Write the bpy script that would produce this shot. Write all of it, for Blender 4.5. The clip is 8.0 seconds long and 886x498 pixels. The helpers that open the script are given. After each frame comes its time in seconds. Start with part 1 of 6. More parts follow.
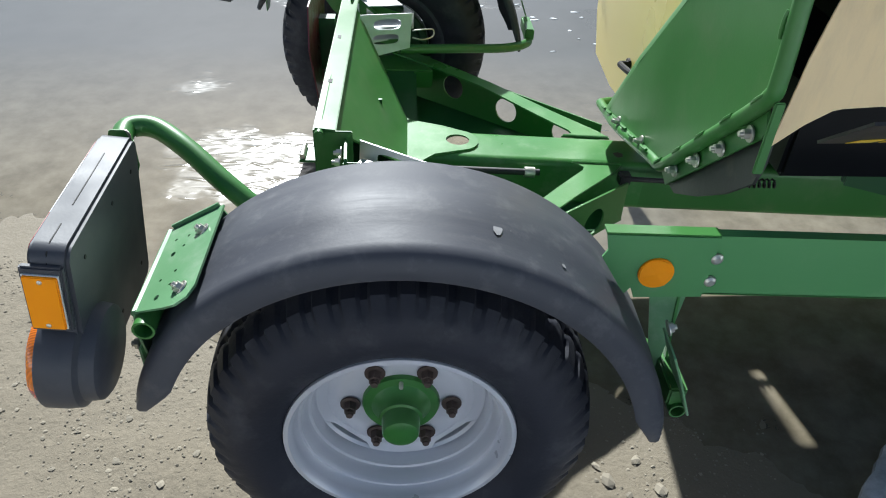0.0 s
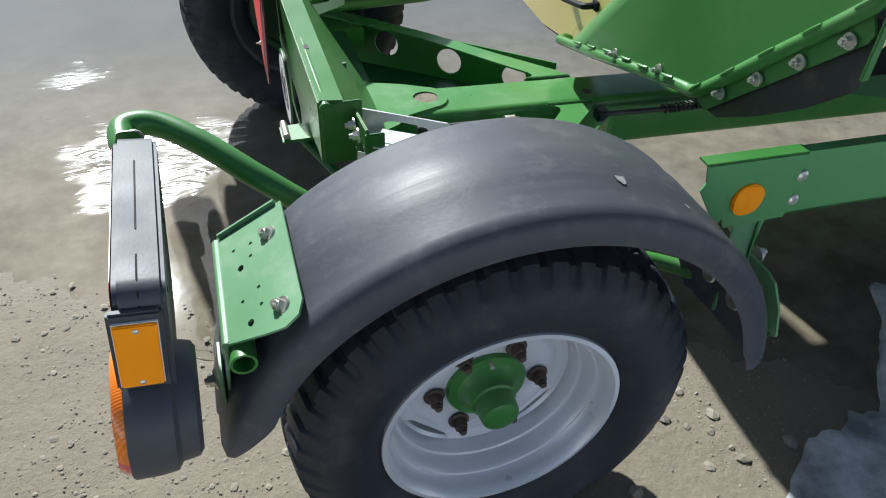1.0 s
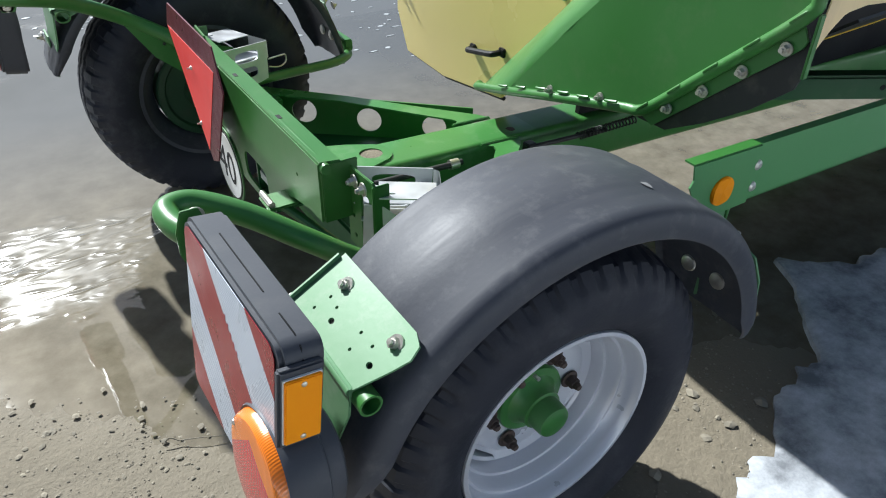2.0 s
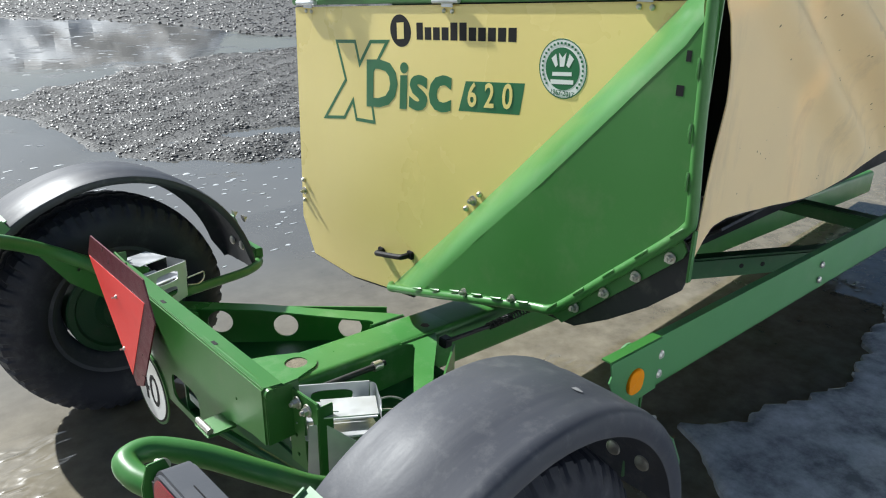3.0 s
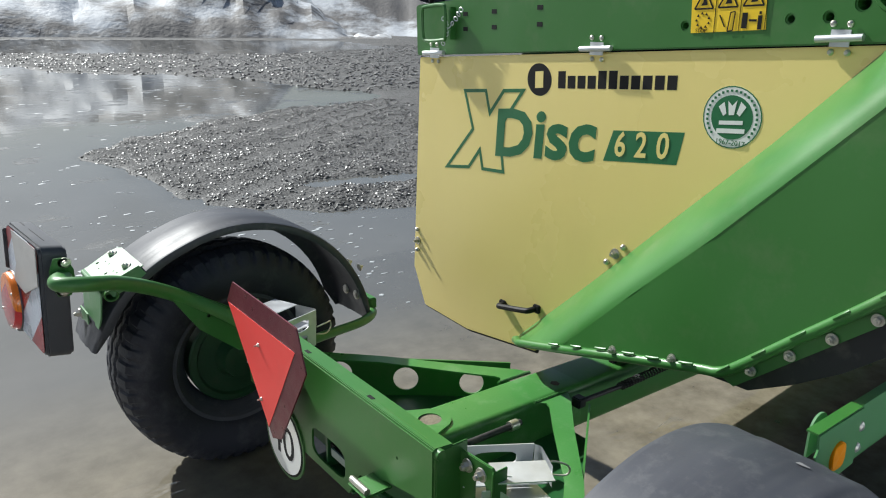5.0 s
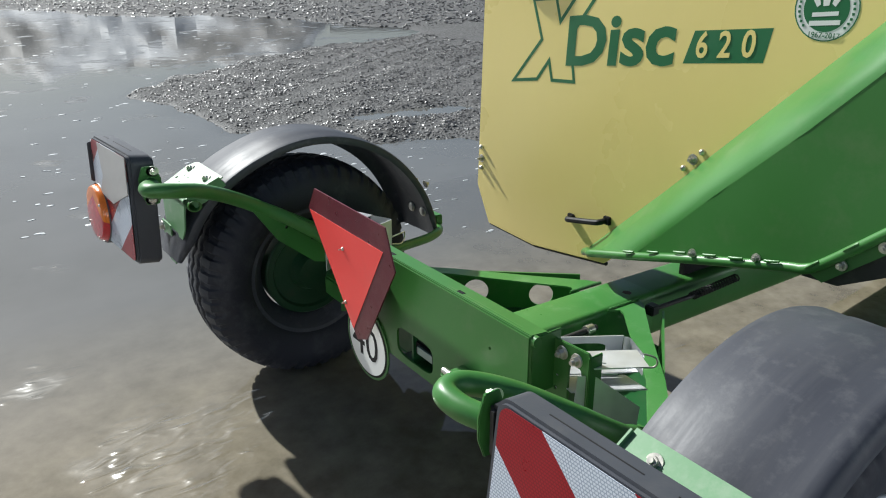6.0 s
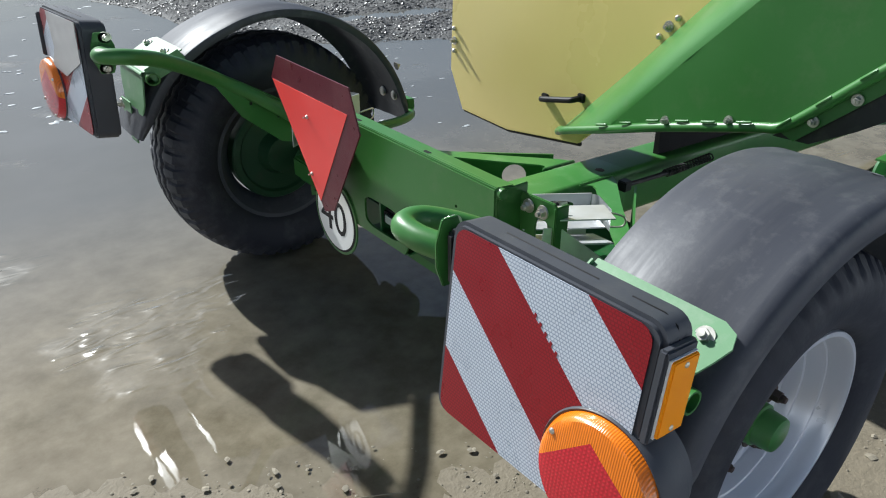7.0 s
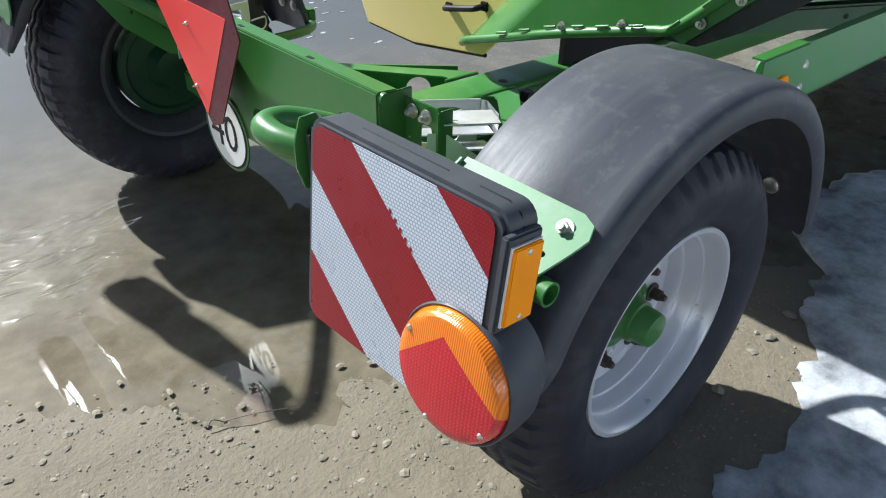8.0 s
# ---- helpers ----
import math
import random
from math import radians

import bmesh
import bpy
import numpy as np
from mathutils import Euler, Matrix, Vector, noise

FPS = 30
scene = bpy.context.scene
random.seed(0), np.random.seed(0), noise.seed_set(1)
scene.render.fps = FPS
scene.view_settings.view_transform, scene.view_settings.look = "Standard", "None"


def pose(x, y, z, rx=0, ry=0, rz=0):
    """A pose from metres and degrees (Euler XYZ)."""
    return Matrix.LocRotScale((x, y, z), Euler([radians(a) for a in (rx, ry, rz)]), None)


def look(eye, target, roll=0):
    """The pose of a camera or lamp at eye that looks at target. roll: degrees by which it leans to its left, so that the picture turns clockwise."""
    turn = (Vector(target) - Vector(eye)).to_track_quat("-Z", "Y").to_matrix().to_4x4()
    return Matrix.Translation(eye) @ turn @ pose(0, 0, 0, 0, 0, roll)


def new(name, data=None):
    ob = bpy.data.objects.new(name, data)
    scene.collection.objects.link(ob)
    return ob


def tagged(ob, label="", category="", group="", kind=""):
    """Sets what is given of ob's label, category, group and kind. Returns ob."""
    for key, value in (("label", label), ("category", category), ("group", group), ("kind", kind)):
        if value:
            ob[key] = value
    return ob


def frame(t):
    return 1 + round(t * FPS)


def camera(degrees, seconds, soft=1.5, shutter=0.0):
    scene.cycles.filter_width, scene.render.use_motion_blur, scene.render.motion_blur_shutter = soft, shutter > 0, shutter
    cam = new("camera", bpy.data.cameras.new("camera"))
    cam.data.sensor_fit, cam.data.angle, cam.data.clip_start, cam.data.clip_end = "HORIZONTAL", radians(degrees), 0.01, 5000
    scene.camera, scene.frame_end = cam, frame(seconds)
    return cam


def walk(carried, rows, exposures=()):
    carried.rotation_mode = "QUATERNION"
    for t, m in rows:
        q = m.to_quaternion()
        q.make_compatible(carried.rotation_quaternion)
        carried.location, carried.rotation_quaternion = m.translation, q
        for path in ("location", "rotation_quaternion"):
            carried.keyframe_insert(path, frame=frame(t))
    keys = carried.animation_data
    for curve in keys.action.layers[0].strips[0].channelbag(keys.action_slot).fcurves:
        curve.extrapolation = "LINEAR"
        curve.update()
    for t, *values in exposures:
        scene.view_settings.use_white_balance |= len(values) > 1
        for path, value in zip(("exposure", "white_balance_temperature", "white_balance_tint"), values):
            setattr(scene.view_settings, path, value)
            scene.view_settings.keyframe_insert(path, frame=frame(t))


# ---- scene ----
cam = camera(62.8, 8.0, soft=1.1)
PATH = [
    (0, (0.01, -0.991, 1.513), (0.109, 0.6, 0.304), 2.5),
    (0.5, (-0.264, -0.961, 1.501), (0.029, 0.562, 0.238), 2.2),
    (1, (-0.365, -0.816, 1.435), (0.119, 0.641, 0.153), 2.1),
    (1.2, (-0.411, -0.772, 1.424), (0.156, 0.662, 0.15), 2.2),
    (2.3, (-0.784, -0.769, 1.485), (0.236, 0.604, 0.449), 0.8),
    (2.5, (-0.802, -0.756, 1.525), (0.303, 0.618, 0.581), 0.9),
    (3, (-0.83, -0.749, 1.585), (0.433, 0.618, 0.852), 1.0),
    (3.5, (-0.758, -0.697, 1.607), (0.588, 0.652, 1.002), 1.2),
    (4, (-0.662, -0.656, 1.622), (0.696, 0.707, 1.079), 1.6),
    (4.5, (-0.807, -0.6, 1.601), (0.472, 0.833, 1.041), 1.2),
    (5, (-0.988, -0.512, 1.552), (0.201, 0.98, 0.953), 0.8),
    (5.2, (-1.029, -0.487, 1.531), (0.132, 1.019, 0.912), 0.6),
    (6.3, (-1.128, -0.477, 1.409), (-0.062, 1.013, 0.607), -0.7),
    (6.5, (-1.126, -0.496, 1.37), (-0.063, 0.974, 0.529), -0.7),
    (7, (-1.108, -0.522, 1.312), (-0.043, 0.884, 0.371), -0.5),
    (7.5, (-1.086, -0.563, 1.278), (-0.002, 0.756, 0.235), 0.1),
    (8, (-1.026, -0.586, 1.264), (0.108, 0.63, 0.153), 1.0),
]
walk(cam, [(t, look(eye, target, roll)) for t, eye, target, roll in PATH], [(0, 0.80, 5880, 6), (1.2, 0.68, 5880, 6), (2.5, 0.76, 5950, 6), (3.5, 0.70, 6120, 6), (5, 0.54, 6150, 6), (6.5, 0.52, 6050, 6), (7.5, 0.66, 5900, 6), (8, 0.80, 5900, 6)])

# ---- light ----
SUN = Vector((-0.20, 1.16, 1.0)).normalized()
sun_data = bpy.data.lights.new("sun", "SUN")
sun_data.energy, sun_data.angle, sun_data.color = 5.2, radians(1.1), (1.0, 0.965, 0.91)
sun_ob = new("sun", sun_data)
sun_ob.matrix_world = look((SUN * 40)[:], (0, 0, 0))

world = bpy.data.worlds.new("world")
scene.world = world
world.use_nodes = True
wn, wl = world.node_tree.nodes, world.node_tree.links
wn.clear()
w_out = wn.new("ShaderNodeOutputWorld")
w_bg = wn.new("ShaderNodeBackground")
w_sky = wn.new("ShaderNodeTexSky")
w_sky.sky_type, w_sky.sun_disc = "NISHITA", False
w_sky.sun_elevation, w_sky.sun_rotation = math.asin(SUN.z), math.atan2(SUN.x, SUN.y)
w_sky.air_density, w_sky.dust_density, w_sky.ozone_density = 1.0, 2.2, 2.0
w_tc = wn.new("ShaderNodeTexCoord")
w_map = wn.new("ShaderNodeMapping")
w_map.inputs["Scale"].default_value = (1.0, 1.0, 2.2)
w_noise = wn.new("ShaderNodeTexNoise")
w_noise.inputs["Scale"].default_value, w_noise.inputs["Detail"].default_value, w_noise.inputs["Roughness"].default_value = 2.3, 7.0, 0.58
w_ramp = wn.new("ShaderNodeValToRGB")
w_ramp.color_ramp.elements[0].position, w_ramp.color_ramp.elements[1].position = 0.53, 0.76
w_mix = wn.new("ShaderNodeMix")
w_mix.data_type = "RGBA"
w_mix.inputs[7].default_value = (5.2, 5.5, 5.8, 1)
wl.new(w_tc.outputs["Generated"], w_map.inputs["Vector"])
wl.new(w_map.outputs["Vector"], w_noise.inputs["Vector"])
wl.new(w_noise.outputs["Fac"], w_ramp.inputs["Fac"])
wl.new(w_ramp.outputs["Color"], w_mix.inputs[0])
wl.new(w_sky.outputs["Color"], w_mix.inputs[6])
wl.new(w_mix.outputs[2], w_bg.inputs["Color"])
w_bg.inputs["Strength"].default_value = 0.05
wl.new(w_bg.outputs["Background"], w_out.inputs["Surface"])


# ---- materials ----
def mat(name, col, rough=0.5, metal=0.0, var=0.12, scale=7.0, bump=0.06, bscale=90.0, dirt=None, amount=0.0, dscale=5.0, spec=0.5, coat=0.0, streak=False):
    """A painted, plastic, rubber or metal surface: two scales of tone, fine relief, optional dirt."""
    m = bpy.data.materials.new(name)
    m.use_nodes = True
    n, l = m.node_tree.nodes, m.node_tree.links
    b = n["Principled BSDF"]
    tc = n.new("ShaderNodeTexCoord")
    big, fine = n.new("ShaderNodeTexNoise"), n.new("ShaderNodeTexNoise")
    big.inputs["Scale"].default_value, big.inputs["Detail"].default_value = scale, 5.0
    fine.inputs["Scale"].default_value, fine.inputs["Detail"].default_value = bscale, 4.0
    l.new(tc.outputs["Object"], big.inputs["Vector"])
    l.new(tc.outputs["Object"], fine.inputs["Vector"])
    mx = n.new("ShaderNodeMix")
    mx.data_type = "RGBA"
    mx.inputs[6].default_value = (*[c * (1 - var) for c in col], 1)
    mx.inputs[7].default_value = (*[min(1, c * (1 + var)) for c in col], 1)
    l.new(big.outputs["Fac"], mx.inputs[0])
    last = mx.outputs[2]
    rm = n.new("ShaderNodeMapRange")
    rm.inputs["From Min"].default_value, rm.inputs["From Max"].default_value = 0.3, 0.7
    rm.inputs["To Min"].default_value, rm.inputs["To Max"].default_value = max(0.02, rough - 0.08), min(1, rough + 0.1)
    l.new(big.outputs["Fac"], rm.inputs["Value"])
    rlast = rm.outputs["Result"]
    if dirt:
        dn = n.new("ShaderNodeTexNoise")
        dn.inputs["Scale"].default_value, dn.inputs["Detail"].default_value, dn.inputs["Roughness"].default_value = dscale, 9.0, 0.68
        if streak:
            mp = n.new("ShaderNodeMapping")
            mp.inputs["Scale"].default_value = (1, 1, 0.25)
            l.new(tc.outputs["Object"], mp.inputs["Vector"])
            l.new(mp.outputs["Vector"], dn.inputs["Vector"])
        else:
            l.new(tc.outputs["Object"], dn.inputs["Vector"])
        rp = n.new("ShaderNodeValToRGB")
        rp.color_ramp.elements[0].position, rp.color_ramp.elements[1].position = 0.52, 0.78
        rp.color_ramp.elements[1].color = (amount, amount, amount, 1)
        l.new(dn.outputs["Fac"], rp.inputs["Fac"])
        m2 = n.new("ShaderNodeMix")
        m2.data_type = "RGBA"
        m2.inputs[7].default_value = (*dirt, 1)
        l.new(rp.outputs["Color"], m2.inputs[0])
        l.new(last, m2.inputs[6])
        last = m2.outputs[2]
    l.new(last, b.inputs["Base Color"])
    l.new(rlast, b.inputs["Roughness"])
    b.inputs["Metallic"].default_value = metal
    b.inputs["Specular IOR Level"].default_value = spec
    b.inputs["Coat Weight"].default_value = coat
    b.inputs["Coat Roughness"].default_value = 0.12
    if bump:
        bp = n.new("ShaderNodeBump")
        bp.inputs["Strength"].default_value, bp.inputs["Distance"].default_value = bump, 0.004
        l.new(fine.outputs["Fac"], bp.inputs["Height"])
        l.new(bp.outputs["Normal"], b.inputs["Normal"])
    return m


MUD = (0.30, 0.26, 0.20)
GREEN = mat("green_paint", (0.046, 0.170, 0.034), 0.36, var=0.10, scale=4, bump=0.03, bscale=140, dirt=MUD, amount=0.16, dscale=7)
# darker copy of the green, for lower frame, hood and distant machines
GREEN_D = mat("darker_green", (0.020, 0.096, 0.028), 0.36, var=0.12, bump=0.03, dirt=MUD, amount=0.16, dscale=8)
GREEN_R = mat("faded_green_paint", (0.092, 0.275, 0.092), 0.40, var=0.10, scale=3, bump=0.03, bscale=140, dirt=(0.35, 0.38, 0.30), amount=0.22, dscale=6)
GREEN_W = mat("worn_green_paint", (0.058, 0.205, 0.046), 0.34, var=0.14, scale=6, bump=0.06, bscale=120, dirt=(0.30, 0.38, 0.25), amount=0.30, dscale=12)
# drum green darkened: the shade inside the wheel is in the colour
DRUM = mat("shaded_green_drum", (0.010, 0.045, 0.017), 0.45, var=0.3, bump=0.1, dirt=(0.05, 0.045, 0.035), amount=0.5, dscale=14)
GREEN_L = mat("dusty_green_paint", (0.120, 0.265, 0.125), 0.48, var=0.12, bump=0.04, dirt=(0.36, 0.38, 0.33), amount=0.45, dscale=14)
YELLOW = mat("cream_yellow_paint", (0.86, 0.70, 0.25), 0.30, var=0.04, scale=2, bump=0.012, bscale=60, dirt=(0.55, 0.46, 0.24), amount=0.05, dscale=3, streak=True)
CANVAS = mat("beige_canvas", (0.94, 0.74, 0.42), 0.72, var=0.07, scale=3, bump=0.14, bscale=420, dirt=(0.42, 0.33, 0.22), amount=0.45, dscale=7, streak=True)
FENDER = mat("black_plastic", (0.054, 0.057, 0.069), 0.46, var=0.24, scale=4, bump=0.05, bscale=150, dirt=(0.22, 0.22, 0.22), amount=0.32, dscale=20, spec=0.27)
RUBBER = mat("tyre_rubber", (0.021, 0.023, 0.032), 0.60, var=0.35, scale=9, bump=0.18, bscale=120, dirt=(0.13, 0.13, 0.135), amount=0.36, dscale=10, spec=0.3)
FLAP = mat("black_rubber_sheet", (0.018, 0.018, 0.02), 0.5, var=0.3, dirt=MUD, amount=0.2, dscale=14)
# black of painted parts and print, also laid in for dark gaps
BLACK = mat("black_paint_and_gaps", (0.010, 0.010, 0.011), 0.55, var=0.2, bump=0.02, spec=0.2)
BOARD = mat("anthracite_plastic", (0.056, 0.060, 0.071), 0.5, var=0.12, bump=0.05, bscale=260, dirt=(0.16, 0.15, 0.14), amount=0.22, dscale=11, spec=0.36)
SILVER = mat("silver_rim_paint", (0.60, 0.61, 0.65), 0.32, 0.28, var=0.06, scale=5, bump=0.02, dirt=(0.30, 0.28, 0.25), amount=0.05, dscale=10)
ZINC = mat("galvanised_steel", (0.64, 0.65, 0.67), 0.38, 0.55, var=0.22, scale=22, bump=0.06, bscale=80)
ZINC_B = mat("zinc_bolt", (0.58, 0.56, 0.50), 0.36, 0.85, var=0.2, scale=60)
RUST = mat("rusty_bolt", (0.085, 0.060, 0.050), 0.75, 0.3, var=0.4, scale=90, bump=0.3)
ORANGE = mat("amber_lens", (0.92, 0.22, 0.004), 0.22, var=0.05, bump=0.10, bscale=500, coat=0.6)
ORANGE_R = mat("amber_reflector", (1.0, 0.33, 0.004), 0.45, var=0.05, bump=0.08, bscale=700, spec=0.15)
RED_L = mat("red_lens", (0.66, 0.014, 0.034), 0.16, var=0.12, scale=20, bump=0.12, bscale=420, coat=0.6)
TRI_IN = mat("fluorescent_red", (0.86, 0.055, 0.045), 0.40, var=0.06, bump=0.02, dirt=(0.55, 0.10, 0.08), amount=0.3)
TRI_OUT = mat("dark_red_reflective", (0.105, 0.008, 0.018), 0.34, var=0.2, scale=30, bump=0.12, bscale=600, dirt=(0.30, 0.14, 0.13), amount=0.3)
WHITE = mat("white_film", (0.78, 0.78, 0.75), 0.4, var=0.04, bump=0.01)
DECAL_G = mat("green_film", (0.022, 0.15, 0.055), 0.38, var=0.06, bump=0.01)
DECAL_Y = mat("warning_yellow_film", (0.90, 0.60, 0.015), 0.36, var=0.05, bump=0.01)
GREY = mat("grey_green_tube", (0.22, 0.29, 0.25), 0.35, var=0.1, bump=0.03)


def arched(m, tone, amount):
    """Adds fine streaks that run round a wheel arch."""
    n, l = m.node_tree.nodes, m.node_tree.links
    b = n["Principled BSDF"]
    src = b.inputs["Base Color"].links[0].from_socket
    tc, sp, cb, ns = n.new("ShaderNodeTexCoord"), n.new("ShaderNodeSeparateXYZ"), n.new("ShaderNodeCombineXYZ"), n.new("ShaderNodeTexNoise")
    dz, at = n.new("ShaderNodeMath"), n.new("ShaderNodeMath")
    dz.operation, at.operation = "SUBTRACT", "ARCTAN2"
    dz.inputs[1].default_value = 0.37
    l.new(tc.outputs["Object"], sp.inputs["Vector"])
    l.new(sp.outputs["Z"], dz.inputs[0])
    l.new(dz.outputs["Value"], at.inputs[0])
    l.new(sp.outputs["X"], at.inputs[1])
    my = n.new("ShaderNodeMath")
    my.operation = "MULTIPLY"
    my.inputs[1].default_value = 34
    l.new(sp.outputs["Y"], my.inputs[0])
    l.new(at.outputs["Value"], cb.inputs["X"])
    l.new(my.outputs["Value"], cb.inputs["Y"])
    ns.inputs["Scale"].default_value, ns.inputs["Detail"].default_value, ns.inputs["Roughness"].default_value = 1.6, 9, 0.66
    l.new(cb.outputs["Vector"], ns.inputs["Vector"])
    r = n.new("ShaderNodeMapRange")
    r.inputs["From Min"].default_value, r.inputs["From Max"].default_value, r.inputs["To Max"].default_value = 0.46, 0.74, amount
    l.new(ns.outputs["Fac"], r.inputs["Value"])
    mx = n.new("ShaderNodeMix")
    mx.data_type = "RGBA"
    mx.inputs[7].default_value = (*tone, 1)
    l.new(r.outputs["Result"], mx.inputs[0])
    l.new(src, mx.inputs[6])
    l.new(mx.outputs[2], b.inputs["Base Color"])
    rs = b.inputs["Roughness"].links[0].from_socket
    ra = n.new("ShaderNodeMath")
    ra.operation = "MULTIPLY_ADD"
    ra.inputs[1].default_value = 0.45
    l.new(r.outputs["Result"], ra.inputs[0])
    l.new(rs, ra.inputs[2])
    l.new(ra.outputs["Value"], b.inputs["Roughness"])
    return m


arched(FENDER, (0.12, 0.12, 0.122), 0.22)


SCUFF = mat("pale_scuff", (0.17, 0.17, 0.175), 0.7, var=0.4, scale=60)
def ribbed(m, width, cross):
    """Moulded ribs of a lamp lens; cross: small prisms instead of long ribs."""
    n, l = m.node_tree.nodes, m.node_tree.links
    b = n["Principled BSDF"]
    src = b.inputs["Base Color"].links[0].from_socket
    g = n.new("ShaderNodeNewGeometry")
    waves = []
    for axis in ("Y", "Z") if cross else ("Y",):
        w = n.new("ShaderNodeTexWave")
        w.bands_direction = axis
        w.inputs["Scale"].default_value = 0.314 / width
        l.new(g.outputs["Position"], w.inputs["Vector"])
        waves.append(w.outputs["Fac"])
    last = waves[0]
    if cross:
        t = n.new("ShaderNodeMath")
        t.operation = "MULTIPLY"
        l.new(waves[0], t.inputs[0])
        l.new(waves[1], t.inputs[1])
        last = t.outputs["Value"]
    # the prisms' play of light is put into the colour, darker between ribs
    mx = n.new("ShaderNodeMix")
    mx.data_type, mx.blend_type = "RGBA", "MULTIPLY"
    mx.inputs[0].default_value = 1.0
    r = n.new("ShaderNodeMapRange")
    r.inputs["To Min"].default_value = 0.74
    l.new(last, r.inputs["Value"])
    l.new(src, mx.inputs[6])
    l.new(r.outputs["Result"], mx.inputs[7])
    l.new(mx.outputs[2], b.inputs["Base Color"])
    bp = n.new("ShaderNodeBump")
    bp.inputs["Strength"].default_value, bp.inputs["Distance"].default_value = 0.25, 0.0012
    l.new(last, bp.inputs["Height"])
    l.new(bp.outputs["Normal"], b.inputs["Normal"])
    return m


ribbed(ORANGE, 0.0034, False)
ribbed(RED_L, 0.0058, True)
GREY_FILM = mat("weathered_film", (0.36, 0.35, 0.34), 0.5, var=0.2, scale=20, bump=0.1)


def flecked(m):
    """Adds sparse dark flecks of dried grass, and lets light through the cloth."""
    n, l = m.node_tree.nodes, m.node_tree.links
    b = n["Principled BSDF"]
    src = b.inputs["Base Color"].links[0].from_socket
    tc, mp, v = n.new("ShaderNodeTexCoord"), n.new("ShaderNodeMapping"), n.new("ShaderNodeTexVoronoi")
    mp.inputs["Scale"].default_value, mp.inputs["Rotation"].default_value = (130, 40, 78), (0, 0.5, 0)
    v.inputs["Scale"].default_value = 1.0
    l.new(tc.outputs["Object"], mp.inputs["Vector"])
    l.new(mp.outputs["Vector"], v.inputs["Vector"])
    near, some, both = [n.new("ShaderNodeMath") for _ in range(3)]
    near.operation, some.operation, both.operation = "LESS_THAN", "GREATER_THAN", "MULTIPLY"
    near.inputs[1].default_value, some.inputs[1].default_value = 0.24, 0.90
    l.new(v.outputs["Distance"], near.inputs[0])
    l.new(v.outputs["Color"], some.inputs[0])
    l.new(near.outputs["Value"], both.inputs[0])
    l.new(some.outputs["Value"], both.inputs[1])
    mx = n.new("ShaderNodeMix")
    mx.data_type = "RGBA"
    mx.inputs[7].default_value = (0.16, 0.11, 0.06, 1)
    l.new(both.outputs["Value"], mx.inputs[0])
    l.new(src, mx.inputs[6])
    l.new(mx.outputs[2], b.inputs["Base Color"])
    tr, mix = n.new("ShaderNodeBsdfTranslucent"), n.new("ShaderNodeMixShader")
    l.new(mx.outputs[2], tr.inputs["Color"])
    mix.inputs["Fac"].default_value = 0.16
    l.new(b.outputs["BSDF"], mix.inputs[1])
    l.new(tr.outputs["BSDF"], mix.inputs[2])
    l.new(mix.outputs["Shader"], n["Material Output"].inputs["Surface"])
    return m


flecked(CANVAS)


def hex_film(name, col, line):
    """Retro-reflective film with a fine honeycomb print."""
    m = mat(name, col, 0.30, var=0.10, scale=14, bump=0.02)
    n, l = m.node_tree.nodes, m.node_tree.links
    b = n["Principled BSDF"]
    src = b.inputs["Base Color"].links[0].from_socket
    g = n.new("ShaderNodeNewGeometry")
    sp, cb = n.new("ShaderNodeSeparateXYZ"), n.new("ShaderNodeCombineXYZ")
    l.new(g.outputs["Position"], sp.inputs["Vector"])
    l.new(sp.outputs["Y"], cb.inputs["X"])
    l.new(sp.outputs["Z"], cb.inputs["Y"])
    v = n.new("ShaderNodeTexBrick")
    v.inputs["Scale"].default_value = 1.0
    v.inputs["Brick Width"].default_value, v.inputs["Row Height"].default_value = 0.0056, 0.0048
    v.inputs["Mortar Size"].default_value, v.inputs["Mortar Smooth"].default_value = 0.0009, 0.5
    v.inputs["Color1"].default_value = v.inputs["Color2"].default_value = (1, 1, 1, 1)
    v.inputs["Mortar"].default_value = (0, 0, 0, 1)
    l.new(cb.outputs["Vector"], v.inputs["Vector"])
    mx = n.new("ShaderNodeMix")
    mx.data_type = "RGBA"
    mx.inputs[6].default_value = (*line, 1)
    l.new(v.outputs["Color"], mx.inputs[0])
    l.new(src, mx.inputs[7])
    l.new(mx.outputs[2], b.inputs["Base Color"])
    return m


FILM_W = hex_film("white_reflective_film", (0.58, 0.62, 0.68), (0.27, 0.32, 0.40))
FILM_R = hex_film("red_reflective_film", (0.28, 0.005, 0.015), (0.17, 0.004, 0.010))


